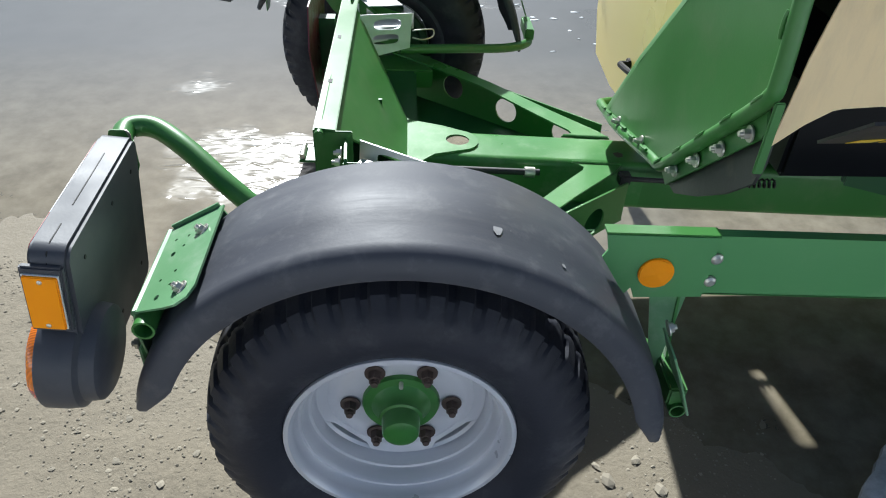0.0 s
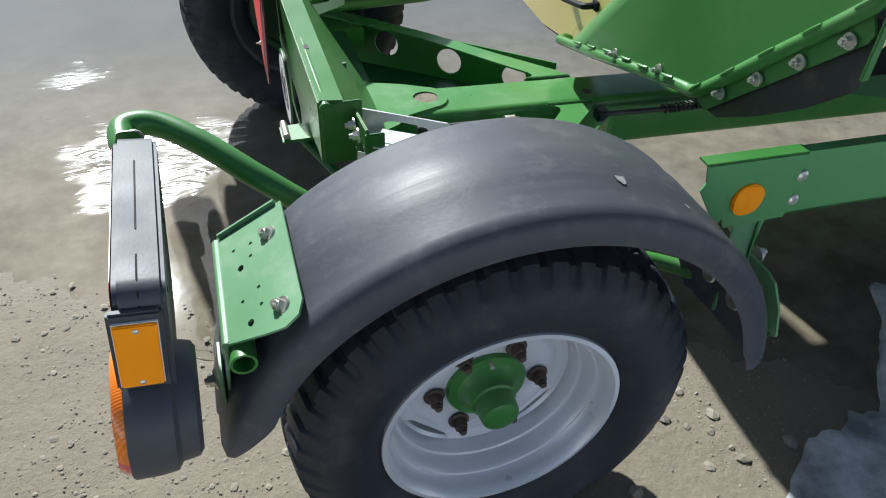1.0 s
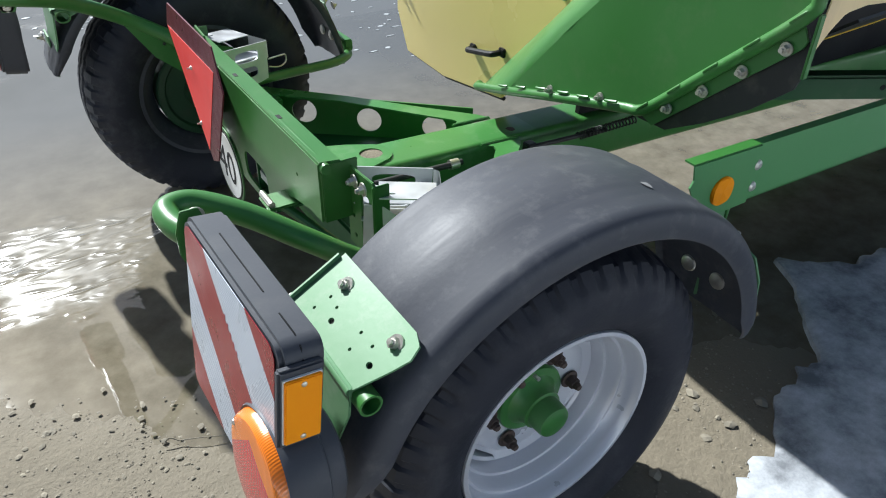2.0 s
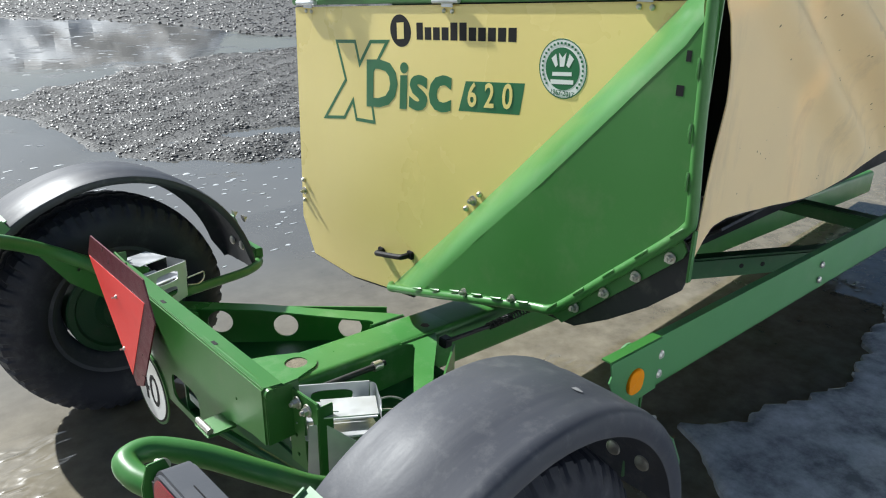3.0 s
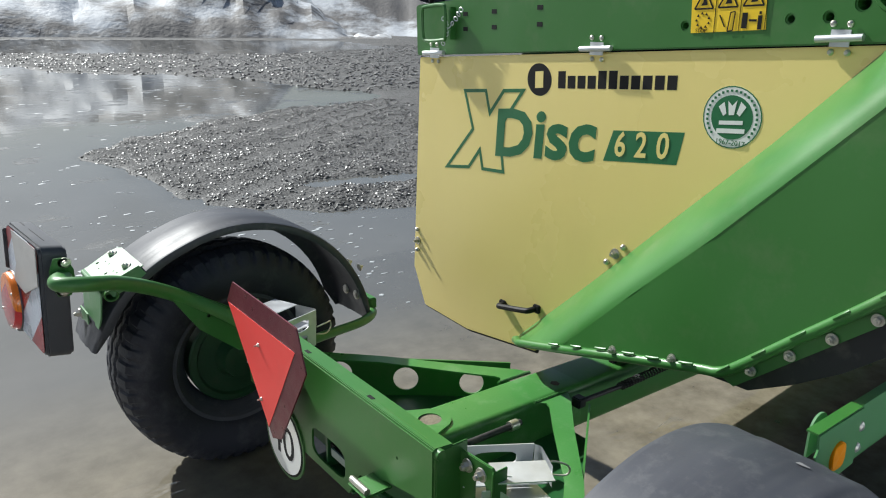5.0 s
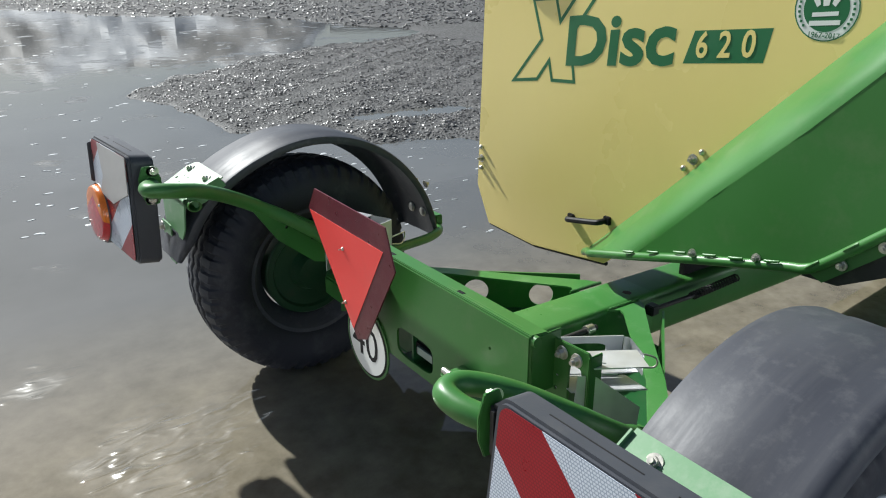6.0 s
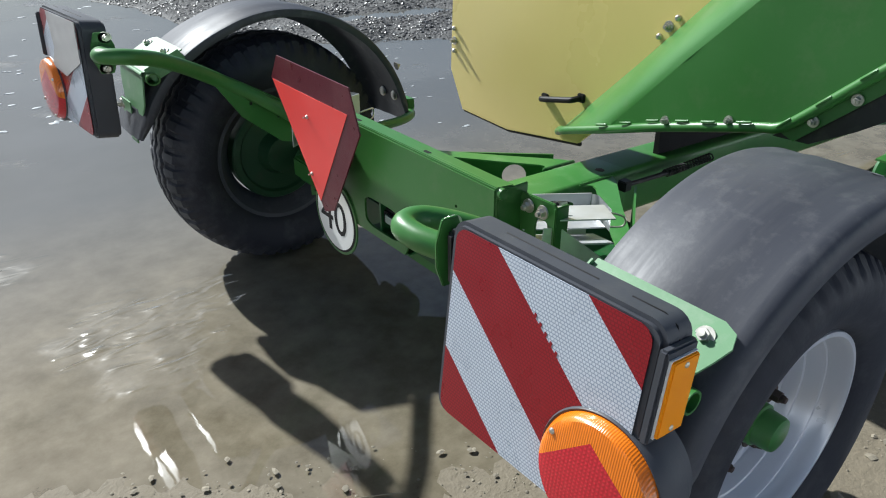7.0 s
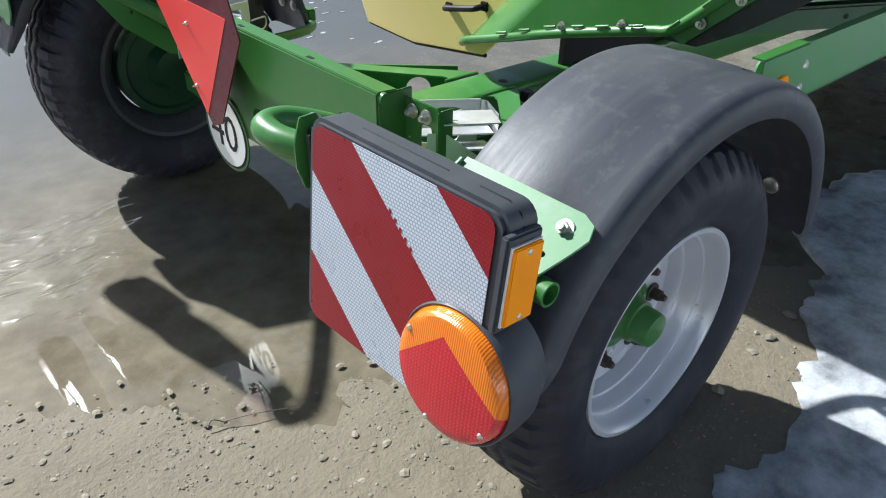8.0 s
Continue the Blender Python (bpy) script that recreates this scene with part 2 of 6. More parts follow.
def earth(name, dry, wet, stone, grain, pebble, rough):
    """Packed sand and gravel, darker and smoother where it lies at or below the water line."""
    m = bpy.data.materials.new(name)
    m.use_nodes = True
    n, l = m.node_tree.nodes, m.node_tree.links
    b = n["Principled BSDF"]
    g = n.new("ShaderNodeNewGeometry")
    sep = n.new("ShaderNodeSeparateXYZ")
    l.new(g.outputs["Position"], sep.inputs["Vector"])
    big, fine, vor = n.new("ShaderNodeTexNoise"), n.new("ShaderNodeTexNoise"), n.new("ShaderNodeTexVoronoi")
    big.inputs["Scale"].default_value, big.inputs["Detail"].default_value, big.inputs["Roughness"].default_value = 2.2, 8, 0.62
    fine.inputs["Scale"].default_value, fine.inputs["Detail"].default_value, fine.inputs["Roughness"].default_value = grain, 8, 0.7
    vor.inputs["Scale"].default_value = pebble
    vor2 = n.new("ShaderNodeTexVoronoi")
    vor2.inputs["Scale"].default_value = 34
    for k in (big, fine, vor, vor2):
        l.new(g.outputs["Position"], k.inputs["Vector"])
    mx = n.new("ShaderNodeMix")
    mx.data_type = "RGBA"
    mx.inputs[6].default_value = (*[c * 0.50 for c in dry], 1)
    mx.inputs[7].default_value = (*[c * 1.50 for c in dry], 1)
    l.new(fine.outputs["Fac"], mx.inputs[0])
    hsv = n.new("ShaderNodeHueSaturation")
    l.new(mx.outputs[2], hsv.inputs["Color"])
    vr = n.new("ShaderNodeMapRange")
    vr.inputs["To Min"].default_value, vr.inputs["To Max"].default_value = 0.86, 1.12
    l.new(vor.outputs["Color"], vr.inputs["Value"])
    l.new(vr.outputs["Result"], hsv.inputs["Value"])
    yr = n.new("ShaderNodeMapRange")
    yr.inputs["From Min"].default_value, yr.inputs["From Max"].default_value = 3.0, 4.2
    l.new(sep.outputs["Y"], yr.inputs["Value"])
    mg = n.new("ShaderNodeMix")
    mg.data_type = "RGBA"
    mg.inputs[7].default_value = (*stone, 1)
    tone = n.new("ShaderNodeMix")
    tone.data_type = "RGBA"
    tone.inputs[6].default_value = (*[c * 0.35 for c in stone], 1)
    tone.inputs[7].default_value = (*[c * 2.0 for c in stone], 1)
    sc2 = n.new("ShaderNodeSeparateColor")
    l.new(vor2.outputs["Color"], sc2.inputs["Color"])
    l.new(sc2.outputs["Red"], tone.inputs[0])
    l.new(tone.outputs[2], mg.inputs[7])
    l.new(yr.outputs["Result"], mg.inputs[0])
    l.new(hsv.outputs["Color"], mg.inputs[6])
    wm = n.new("ShaderNodeMath")
    wm.operation = "MULTIPLY_ADD"
    wm.inputs[1].default_value = 0.022
    l.new(big.outputs["Fac"], wm.inputs[0])
    l.new(sep.outputs["Z"], wm.inputs[2])
    wr = n.new("ShaderNodeMapRange")
    wr.inputs["From Min"].default_value, wr.inputs["From Max"].default_value = 0.006, 0.034
    l.new(wm.outputs["Value"], wr.inputs["Value"])
    m2 = n.new("ShaderNodeMix")
    m2.data_type = "RGBA"
    wet_mix = n.new("ShaderNodeMix")
    wet_mix.data_type = "RGBA"
    wet_mix.inputs[6].default_value, wet_mix.inputs[7].default_value = (*wet, 1), (*[c * 1.1 for c in stone], 1)
    l.new(yr.outputs["Result"], wet_mix.inputs[0])
    l.new(wet_mix.outputs[2], m2.inputs[6])
    l.new(wr.outputs["Result"], m2.inputs[0])
    l.new(mg.outputs[2], m2.inputs[7])
    l.new(m2.outputs[2], b.inputs["Base Color"])
    rr = n.new("ShaderNodeMapRange")
    rr.inputs["To Min"].default_value, rr.inputs["To Max"].default_value = rough * 0.78, rough
    l.new(wr.outputs["Result"], rr.inputs["Value"])
    l.new(rr.outputs["Result"], b.inputs["Roughness"])
    bp = n.new("ShaderNodeBump")
    bp.inputs["Strength"].default_value, bp.inputs["Distance"].default_value = 0.7, 0.008
    ad = n.new("ShaderNodeMath")
    ad.operation = "MULTIPLY_ADD"
    ad.inputs[1].default_value = -0.12
    l.new(vor.outputs["Distance"], ad.inputs[0])
    l.new(fine.outputs["Fac"], ad.inputs[2])
    vs = n.new("ShaderNodeMath")
    vs.operation = "MULTIPLY"
    l.new(vor2.outputs["Distance"], vs.inputs[0])
    l.new(yr.outputs["Result"], vs.inputs[1])
    ad3 = n.new("ShaderNodeMath")
    ad3.operation = "MULTIPLY_ADD"
    ad3.inputs[1].default_value = -2.2
    l.new(vs.outputs["Value"], ad3.inputs[0])
    l.new(ad.outputs["Value"], ad3.inputs[2])
    l.new(ad3.outputs["Value"], bp.inputs["Height"])
    l.new(bp.outputs["Normal"], b.inputs["Normal"])
    return m


EARTH = earth("sandy_mud", (0.192, 0.164, 0.117), (0.178, 0.150, 0.103), (0.062, 0.061, 0.060), 44, 90, 0.92)


def water_mat():
    """Shallow, murky melt water that lets the bottom show through, in parts under a wrinkled film of ice."""
    m = bpy.data.materials.new("muddy_water")
    m.use_nodes = True
    n, l = m.node_tree.nodes, m.node_tree.links
    n.remove(n["Principled BSDF"])
    g = n.new("ShaderNodeNewGeometry")
    big, rip, film_n, crease = [n.new("ShaderNodeTexNoise") for _ in range(4)]
    for k, sc, de in ((big, 1.3, 7), (rip, 4, 3), (film_n, 1.6, 8), (crease, 9, 9)):
        k.inputs["Scale"].default_value, k.inputs["Detail"].default_value = sc, de
    crease.noise_type = "RIDGED_MULTIFRACTAL"
    crease.inputs["Distortion"].default_value = 0.8
    mp = n.new("ShaderNodeMapping")
    mp.inputs["Scale"].default_value, mp.inputs["Rotation"].default_value = (1.0, 2.6, 1.0), (0, 0, 0.25)
    l.new(g.outputs["Position"], mp.inputs["Vector"])
    for k in (big, rip, film_n):
        l.new(g.outputs["Position"], k.inputs["Vector"])
    l.new(mp.outputs["Vector"], crease.inputs["Vector"])
    mx = n.new("ShaderNodeMix")
    mx.data_type = "RGBA"
    mx.inputs[6].default_value = (0.170, 0.145, 0.098, 1)
    mx.inputs[7].default_value = (0.290, 0.252, 0.182, 1)
    silt = n.new("ShaderNodeTexNoise")
    silt.inputs["Scale"].default_value, silt.inputs["Detail"].default_value, silt.inputs["Roughness"].default_value = 7.0, 10, 0.68
    l.new(g.outputs["Position"], silt.inputs["Vector"])
    cr = n.new("ShaderNodeMapRange")
    cr.inputs["From Min"].default_value, cr.inputs["From Max"].default_value = 0.36, 0.66
    l.new(silt.outputs["Fac"], cr.inputs["Value"])
    l.new(cr.outputs["Result"], mx.inputs[0])
    # stirred-up silt in the shallows, darker clear water farther out
    dep, out_y, spt, clearer = n.new("ShaderNodeAttribute"), n.new("ShaderNodeMapRange"), n.new("ShaderNodeSeparateXYZ"), n.new("ShaderNodeMapRange")
    dep.attribute_name = "depth"
    l.new(g.outputs["Position"], spt.inputs["Vector"])
    out_y.inputs["From Min"].default_value, out_y.inputs["From Max"].default_value = 1.3, 2.8
    l.new(spt.outputs["Y"], out_y.inputs["Value"])
    clearer.inputs["From Min"].default_value, clearer.inputs["From Max"].default_value = 0.012, 0.050
    clearer.inputs["To Max"].default_value = 0.6
    l.new(dep.outputs["Fac"], clearer.inputs["Value"])
    most = n.new("ShaderNodeMath")
    most.operation = "MAXIMUM"
    l.new(out_y.outputs["Result"], most.inputs[0])
    l.new(clearer.outputs["Result"], most.inputs[1])
    deep, mud = n.new("ShaderNodeMix"), n.new("ShaderNodeMix")
    deep.data_type = mud.data_type = "RGBA"
    deep.inputs[6].default_value, deep.inputs[7].default_value = (0.125, 0.123, 0.115, 1), (0.170, 0.168, 0.158, 1)
    l.new(big.outputs["Fac"], deep.inputs[0])
    l.new(most.outputs["Value"], mud.inputs[0])
    l.new(mx.outputs[2], mud.inputs[6])
    l.new(deep.outputs[2], mud.inputs[7])
    # skins of new ice lie round two places and in scattered patches
    near = []
    for place, reach in (((-0.58, 1.58, 0), 0.52), ((-0.86, 1.36, 0), 0.16)):
        d = n.new("ShaderNodeVectorMath")
        d.operation = "DISTANCE"
        d.inputs[1].default_value = place
        l.new(g.outputs["Position"], d.inputs[0])
        r = n.new("ShaderNodeMapRange")
        r.inputs["From Min"].default_value, r.inputs["From Max"].default_value = reach, 0.0
        r.inputs["To Max"].default_value = 0.22
        l.new(d.outputs["Value"], r.inputs["Value"])
        near.append(r)
    ad = n.new("ShaderNodeMath")
    ad.operation = "MAXIMUM"
    l.new(near[0].outputs["Result"], ad.inputs[0])
    l.new(near[1].outputs["Result"], ad.inputs[1])
    ad2 = n.new("ShaderNodeMath")
    l.new(ad.outputs["Value"], ad2.inputs[0])
    l.new(film_n.outputs["Fac"], ad2.inputs[1])
    ice = n.new("ShaderNodeMapRange")
    ice.inputs["From Min"].default_value, ice.inputs["From Max"].default_value = 0.59, 0.66
    l.new(ad2.outputs["Value"], ice.inputs["Value"])
    ro = n.new("ShaderNodeMapRange")
    ro.inputs["To Min"].default_value, ro.inputs["To Max"].default_value = 0.03, 0.20
    l.new(ice.outputs["Result"], ro.inputs["Value"])
    h = n.new("ShaderNodeMath")
    h.operation = "MULTIPLY"
    l.new(ice.outputs["Result"], h.inputs[0])
    l.new(crease.outputs["Fac"], h.inputs[1])
    h2 = n.new("ShaderNodeMath")
    h2.operation = "MULTIPLY_ADD"
    h2.inputs[1].default_value = 0.10
    l.new(rip.outputs["Fac"], h2.inputs[0])
    l.new(h.outputs["Value"], h2.inputs[2])
    bp = n.new("ShaderNodeBump")
    bp.inputs["Strength"].default_value, bp.inputs["Distance"].default_value = 1.0, 0.010
    l.new(h2.outputs["Value"], bp.inputs["Height"])
    murk, clear, gloss, fres = n.new("ShaderNodeBsdfDiffuse"), n.new("ShaderNodeBsdfTransparent"), n.new("ShaderNodeBsdfGlossy"), n.new("ShaderNodeFresnel")
    l.new(mud.outputs[2], murk.inputs["Color"])
    l.new(ro.outputs["Result"], gloss.inputs["Roughness"])
    l.new(bp.outputs["Normal"], gloss.inputs["Normal"])
    l.new(bp.outputs["Normal"], fres.inputs["Normal"])
    fres.inputs["IOR"].default_value = 1.60
    body, top = n.new("ShaderNodeMixShader"), n.new("ShaderNodeMixShader")
    # the deeper the water, the less of the bottom shows
    turbid = n.new("ShaderNodeMapRange")
    turbid.inputs["From Min"].default_value, turbid.inputs["From Max"].default_value = 0.0, 0.036
    turbid.inputs["To Min"].default_value, turbid.inputs["To Max"].default_value = 0.72, 0.92
    l.new(dep.outputs["Fac"], turbid.inputs["Value"])
    l.new(turbid.outputs["Result"], body.inputs["Fac"])
    l.new(clear.outputs["BSDF"], body.inputs[1])
    l.new(murk.outputs["BSDF"], body.inputs[2])
    l.new(fres.outputs["Fac"], top.inputs["Fac"])
    l.new(body.outputs["Shader"], top.inputs[1])
    l.new(gloss.outputs["BSDF"], top.inputs[2])
    l.new(top.outputs["Shader"], n["Material Output"].inputs["Surface"])
    return m


WATER = water_mat()


def ice_mat():
    m = bpy.data.materials.new("grey_ice")
    m.use_nodes = True
    n, l = m.node_tree.nodes, m.node_tree.links
    b = n["Principled BSDF"]
    g = n.new("ShaderNodeNewGeometry")
    a, c = n.new("ShaderNodeTexNoise"), n.new("ShaderNodeTexVoronoi")
    a.inputs["Scale"].default_value, a.inputs["Detail"].default_value, a.inputs["Roughness"].default_value = 5, 9, 0.7
    c.inputs["Scale"].default_value = 32
    l.new(g.outputs["Position"], a.inputs["Vector"])
    l.new(g.outputs["Position"], c.inputs["Vector"])
    r = n.new("ShaderNodeValToRGB")
    r.color_ramp.elements[0].position, r.color_ramp.elements[0].color = 0.36, (0.19, 0.20, 0.215, 1)
    r.color_ramp.elements[1].position, r.color_ramp.elements[1].color = 0.64, (0.60, 0.62, 0.65, 1)
    l.new(a.outputs["Fac"], r.inputs["Fac"])
    l.new(r.outputs["Color"], b.inputs["Base Color"])
    b.inputs["Roughness"].default_value, b.inputs["IOR"].default_value = 0.22, 1.31
    bp = n.new("ShaderNodeBump")
    bp.inputs["Strength"].default_value, bp.inputs["Distance"].default_value = 0.35, 0.008
    ad = n.new("ShaderNodeMath")
    l.new(a.outputs["Fac"], ad.inputs[0])
    ad.inputs[1].default_value = 0.0
    l.new(ad.outputs["Value"], bp.inputs["Height"])
    l.new(bp.outputs["Normal"], b.inputs["Normal"])
    return m


ICE = ice_mat()
# white of the near slush and of the painted far sparkles
SLUSH_SPARKLE = mat("slush_sparkle_white", (0.44, 0.46, 0.47), 0.5, var=0.3, scale=30, bump=0.3, bscale=120)
STONE = mat("wet_gravel", (0.070, 0.066, 0.063), 0.36, var=0.4, scale=3, bump=0.2, bscale=40)


def each_stone(m, low, high):
    """Gives every stone of a joined heap a tone of its own."""
    n, l = m.node_tree.nodes, m.node_tree.links
    b = n["Principled BSDF"]
    src = b.inputs["Base Color"].links[0].from_socket
    g, r, hs = n.new("ShaderNodeNewGeometry"), n.new("ShaderNodeMapRange"), n.new("ShaderNodeHueSaturation")
    r.inputs["To Min"].default_value, r.inputs["To Max"].default_value = low, high
    l.new(g.outputs["Random Per Island"], r.inputs["Value"])
    l.new(r.outputs["Result"], hs.inputs["Value"])
    l.new(src, hs.inputs["Color"])
    l.new(hs.outputs["Color"], b.inputs["Base Color"])


each_stone(STONE, 0.45, 1.9)
PEBBLE = mat("pale_pebble", (0.24, 0.212, 0.16), 0.85, var=0.35, scale=9, bump=0.2)
each_stone(PEBBLE, 0.72, 1.2)


def snow_mat():
    m = mat("dirty_snow", (0.56, 0.58, 0.61), 0.75, var=0.10, scale=0.5, bump=0.3, bscale=2.4, dirt=(0.115, 0.105, 0.098), amount=0.95, dscale=1.3)
    n, l = m.node_tree.nodes, m.node_tree.links
    tc = [k for k in n if k.type == "TEX_COORD"][0]
    for nd in n:
        if nd.type == "VALTORGB":
            nd.color_ramp.elements[0].position, nd.color_ramp.elements[1].position = 0.43, 0.53
        if nd.type == "BUMP":
            nd.inputs["Distance"].default_value = 0.25
        if nd.type == "TEX_NOISE" and abs(nd.inputs["Roughness"].default_value - 0.68) < 0.01:
            mp = n.new("ShaderNodeMapping")
            mp.inputs["Rotation"].default_value, mp.inputs["Scale"].default_value = (0, 0.5, 0), (0.055, 0.055, 0.16)
            l.new(tc.outputs["Object"], mp.inputs["Vector"])
            l.new(mp.outputs["Vector"], nd.inputs["Vector"])
    return m


SNOW = snow_mat()
# bright snow of the added ridge, there to bounce sunlight
BOUNCE = mat("bounce_snow", (0.84, 0.86, 0.89), 0.7, var=0.06, scale=0.6, bump=0.5, bscale=3, dirt=(0.35, 0.32, 0.29), amount=0.25, dscale=0.4)
SOIL = mat("dark_soil", (0.085, 0.065, 0.05), 0.9, var=0.4, scale=1.0, bump=0.5, bscale=4)

# ---- building helpers ----
MID = 1.86  # mirror: y on the far side is MID - y
PLACE = {}


def thing(name, loc, label, category, group="", kind=""):
    ob = new(name)
    ob.location = loc
    ob.empty_display_size = 0.1
    PLACE[ob.name] = Matrix.Translation(loc)
    return tagged(ob, label, category, group, kind)


def mesh_from(name, bm, material, smooth=True, angle=0.6):
    bmesh.ops.recalc_face_normals(bm, faces=bm.faces)
    me = bpy.data.meshes.new(name)
    bm.to_mesh(me)
    bm.free()
    me.materials.append(material)
    if smooth:
        me.polygons.foreach_set("use_smooth", [True] * len(me.polygons))
        me.set_sharp_from_angle(angle=angle)
    return me


def part(name, bm, material, parent=None, label="", far=False, smooth=True):
    """Links a bmesh, in world places, as one mesh object under a thing or a part. far: mirrored to the other side of the trailer."""
    if far == "wheel":
        for v in bm.verts:
            x, y, z = v.co
            v.co = (1.07 * x - 0.085, MID + 0.04 - y, 0.400 + 1.07 * (z - 0.37))
    elif far:
        for v in bm.verts:
            x, y, z = v.co
            v.co = (x - 0.04 + 0.20 * min(0.0, x + 0.2), MID - y, z + 0.03 - 0.05 * x)
            if far == "board":
                # this board has been knocked back at its top and outer edge
                up, side = (v.co.z - 0.60) / 0.32, (v.co.y - 1.66) / 0.36
                v.co.x -= 0.026 * up + 0.036 * side
                v.co.z += 0.016 * up
    ob = new(name, mesh_from(name, bm, material, smooth))
    if parent:
        ob.parent = parent
        ob.matrix_parent_inverse = PLACE.get(parent.name, Matrix()).inverted()
    return tagged(ob, label)


def box(bm, c, s, rot=None, bev=0.0):
    r = bmesh.ops.create_cube(bm, size=1)
    vs = r["verts"]
    m = Matrix.Translation(c) @ (rot.to_4x4() if rot else Matrix()) @ Matrix.Diagonal((*s, 1))
    bmesh.ops.transform(bm, matrix=m, verts=vs)
    if bev:
        es = list({e for v in vs for e in v.link_edges})
        bmesh.ops.bevel(bm, geom=es, offset=bev, segments=2, affect="EDGES")
    return bm


def B(*args, **kw):
    return box(bmesh.new(), *args, **kw)


def frame_m(o, u, v):
    """A matrix whose x runs along u, y along v (made square to u), from o."""
    u = Vector(u).normalized()
    w = u.cross(Vector(v)).normalized()
    v = w.cross(u)
    return Matrix(((u.x, v.x, w.x, o[0]), (u.y, v.y, w.y, o[1]), (u.z, v.z, w.z, o[2]), (0, 0, 0, 1)))


def sheet(outline, thick, m=None, holes=(), bev=0.0, bm=None):
    """A flat plate of the given outline in x, y of m, thick along -z of m; holes: (x, y, rx, ry) cut right through, a fifth number under 1 squares them."""
    own = bmesh.new()
    loops = [list(outline)]
    for hx, hy, ra, rb, *sq in holes:
        k = sq[0] if sq else 1.0
        ring = [(math.cos(a * math.tau / 24), math.sin(a * math.tau / 24)) for a in range(24)]
        loops.append([(hx + ra * math.copysign(abs(c) ** k, c), hy + rb * math.copysign(abs(d) ** k, d)) for c, d in ring])
    edges = []
    for lp in loops:
        vs = [own.verts.new((x, y, 0)) for x, y in lp]
        edges += [own.edges.new((vs[i], vs[(i + 1) % len(vs)])) for i in range(len(vs))]
    if holes:
        bmesh.ops.triangle_fill(own, use_beauty=True, use_dissolve=False, edges=edges)
    else:
        own.faces.new(own.verts)
    ex = bmesh.ops.extrude_face_region(own, geom=list(own.faces))
    bmesh.ops.translate(own, vec=(0, 0, -thick), verts=[g for g in ex["geom"] if isinstance(g, bmesh.types.BMVert)])
    bmesh.ops.recalc_face_normals(own, faces=own.faces)
    if bev:
        es = [e for e in own.edges if len(e.link_faces) == 2 and e.calc_face_angle(0) > 0.9]
        bmesh.ops.bevel(own, geom=es, offset=bev, segments=2, affect="EDGES", clamp_overlap=True)
    if m is not None:
        bmesh.ops.transform(own, matrix=m, verts=own.verts)
    if bm is None:
        return own
    tmp = bpy.data.meshes.new("tmp")
    own.to_mesh(tmp)
    own.free()
    bm.from_mesh(tmp)
    bpy.data.meshes.remove(tmp)
    return bm


def smooth_path(pts, per=8):
    """Points of a smooth line through pts."""
    ps = [Vector(p) for p in pts]
    out = []
    for i in range(len(ps) - 1):
        a, b, c, d = ps[max(i - 1, 0)], ps[i], ps[i + 1], ps[min(i + 2, len(ps) - 1)]
        for k in range(per):
            t = k / per
            out.append(0.5 * ((2 * b) + (c - a) * t + (2 * a - 5 * b + 4 * c - d) * t * t + (3 * b - a - 3 * c + d) * t ** 3))
    return out + [ps[-1]]


def tube(pts, r, n=14, bm=None, hollow=False, flat=1.0):
    """A round bar or pipe along the points; hollow: open ends with a wall inside."""
    bm = bm or bmesh.new()
    ps = [Vector(p) for p in pts]
    side = None
    rings = []
    for i, p in enumerate(ps):
        d = (ps[min(i + 1, len(ps) - 1)] - ps[max(i - 1, 0)]).normalized()
        if side is None:
            side = d.orthogonal().normalized()
        side = (side - d * side.dot(d)).normalized()
        up = d.cross(side)
        rings.append([bm.verts.new(p + (side * math.cos(a * math.tau / n) * flat + up * math.sin(a * math.tau / n)) * r) for a in range(n)])
    for a, b in zip(rings, rings[1:]):
        for i in range(n):
            bm.faces.new((a[i], a[(i + 1) % n], b[(i + 1) % n], b[i]))
    for ring, p, nb in ((rings[0], ps[0], ps[1]), (rings[-1], ps[-1], ps[-2])):
        if hollow:
            deep = (nb - p).normalized() * r * 3
            inner = [bm.verts.new(p + (v.co - p) * 0.80) for v in ring]
            base = [bm.verts.new(v.co + deep) for v in inner]
            for i in range(n):
                j = (i + 1) % n
                bm.faces.new((ring[i], ring[j], inner[j], inner[i]))
                bm.faces.new((inner[i], inner[j], base[j], base[i]))
            bm.faces.new(base)
        else:
            bm.faces.new(ring)
    return bm


def lathe(profile, n, o=(0, 0, 0), bm=None, wave=None):
    """Turns (radius, y) round the y axis through o. wave(angle, r, y): the radius at that angle."""
    bm = bm or bmesh.new()
    rows = []
    for r, y in profile:
        row = []
        for i in range(n):
            a = i * math.tau / n
            rr = wave(a, r, y) if wave else r
            row.append(bm.verts.new((o[0] + rr * math.cos(a), o[1] + y, o[2] + rr * math.sin(a))))
        rows.append(row)
    for p, q in zip(rows, rows[1:]):
        for i in range(n):
            j = (i + 1) % n
            bm.faces.new((p[i], p[j], q[j], q[i]))
    return bm


def capped(profile, n, o=(0, 0, 0), bm=None):
    own = bm or bmesh.new()
    start = len(own.verts)
    lathe(profile, n, o, own)
    own.verts.ensure_lookup_table()
    own.faces.new([own.verts[start + i] for i in range(n)])
    k = start + (len(profile) - 1) * n
    own.faces.new([own.verts[k + i] for i in range(n)])
    return own


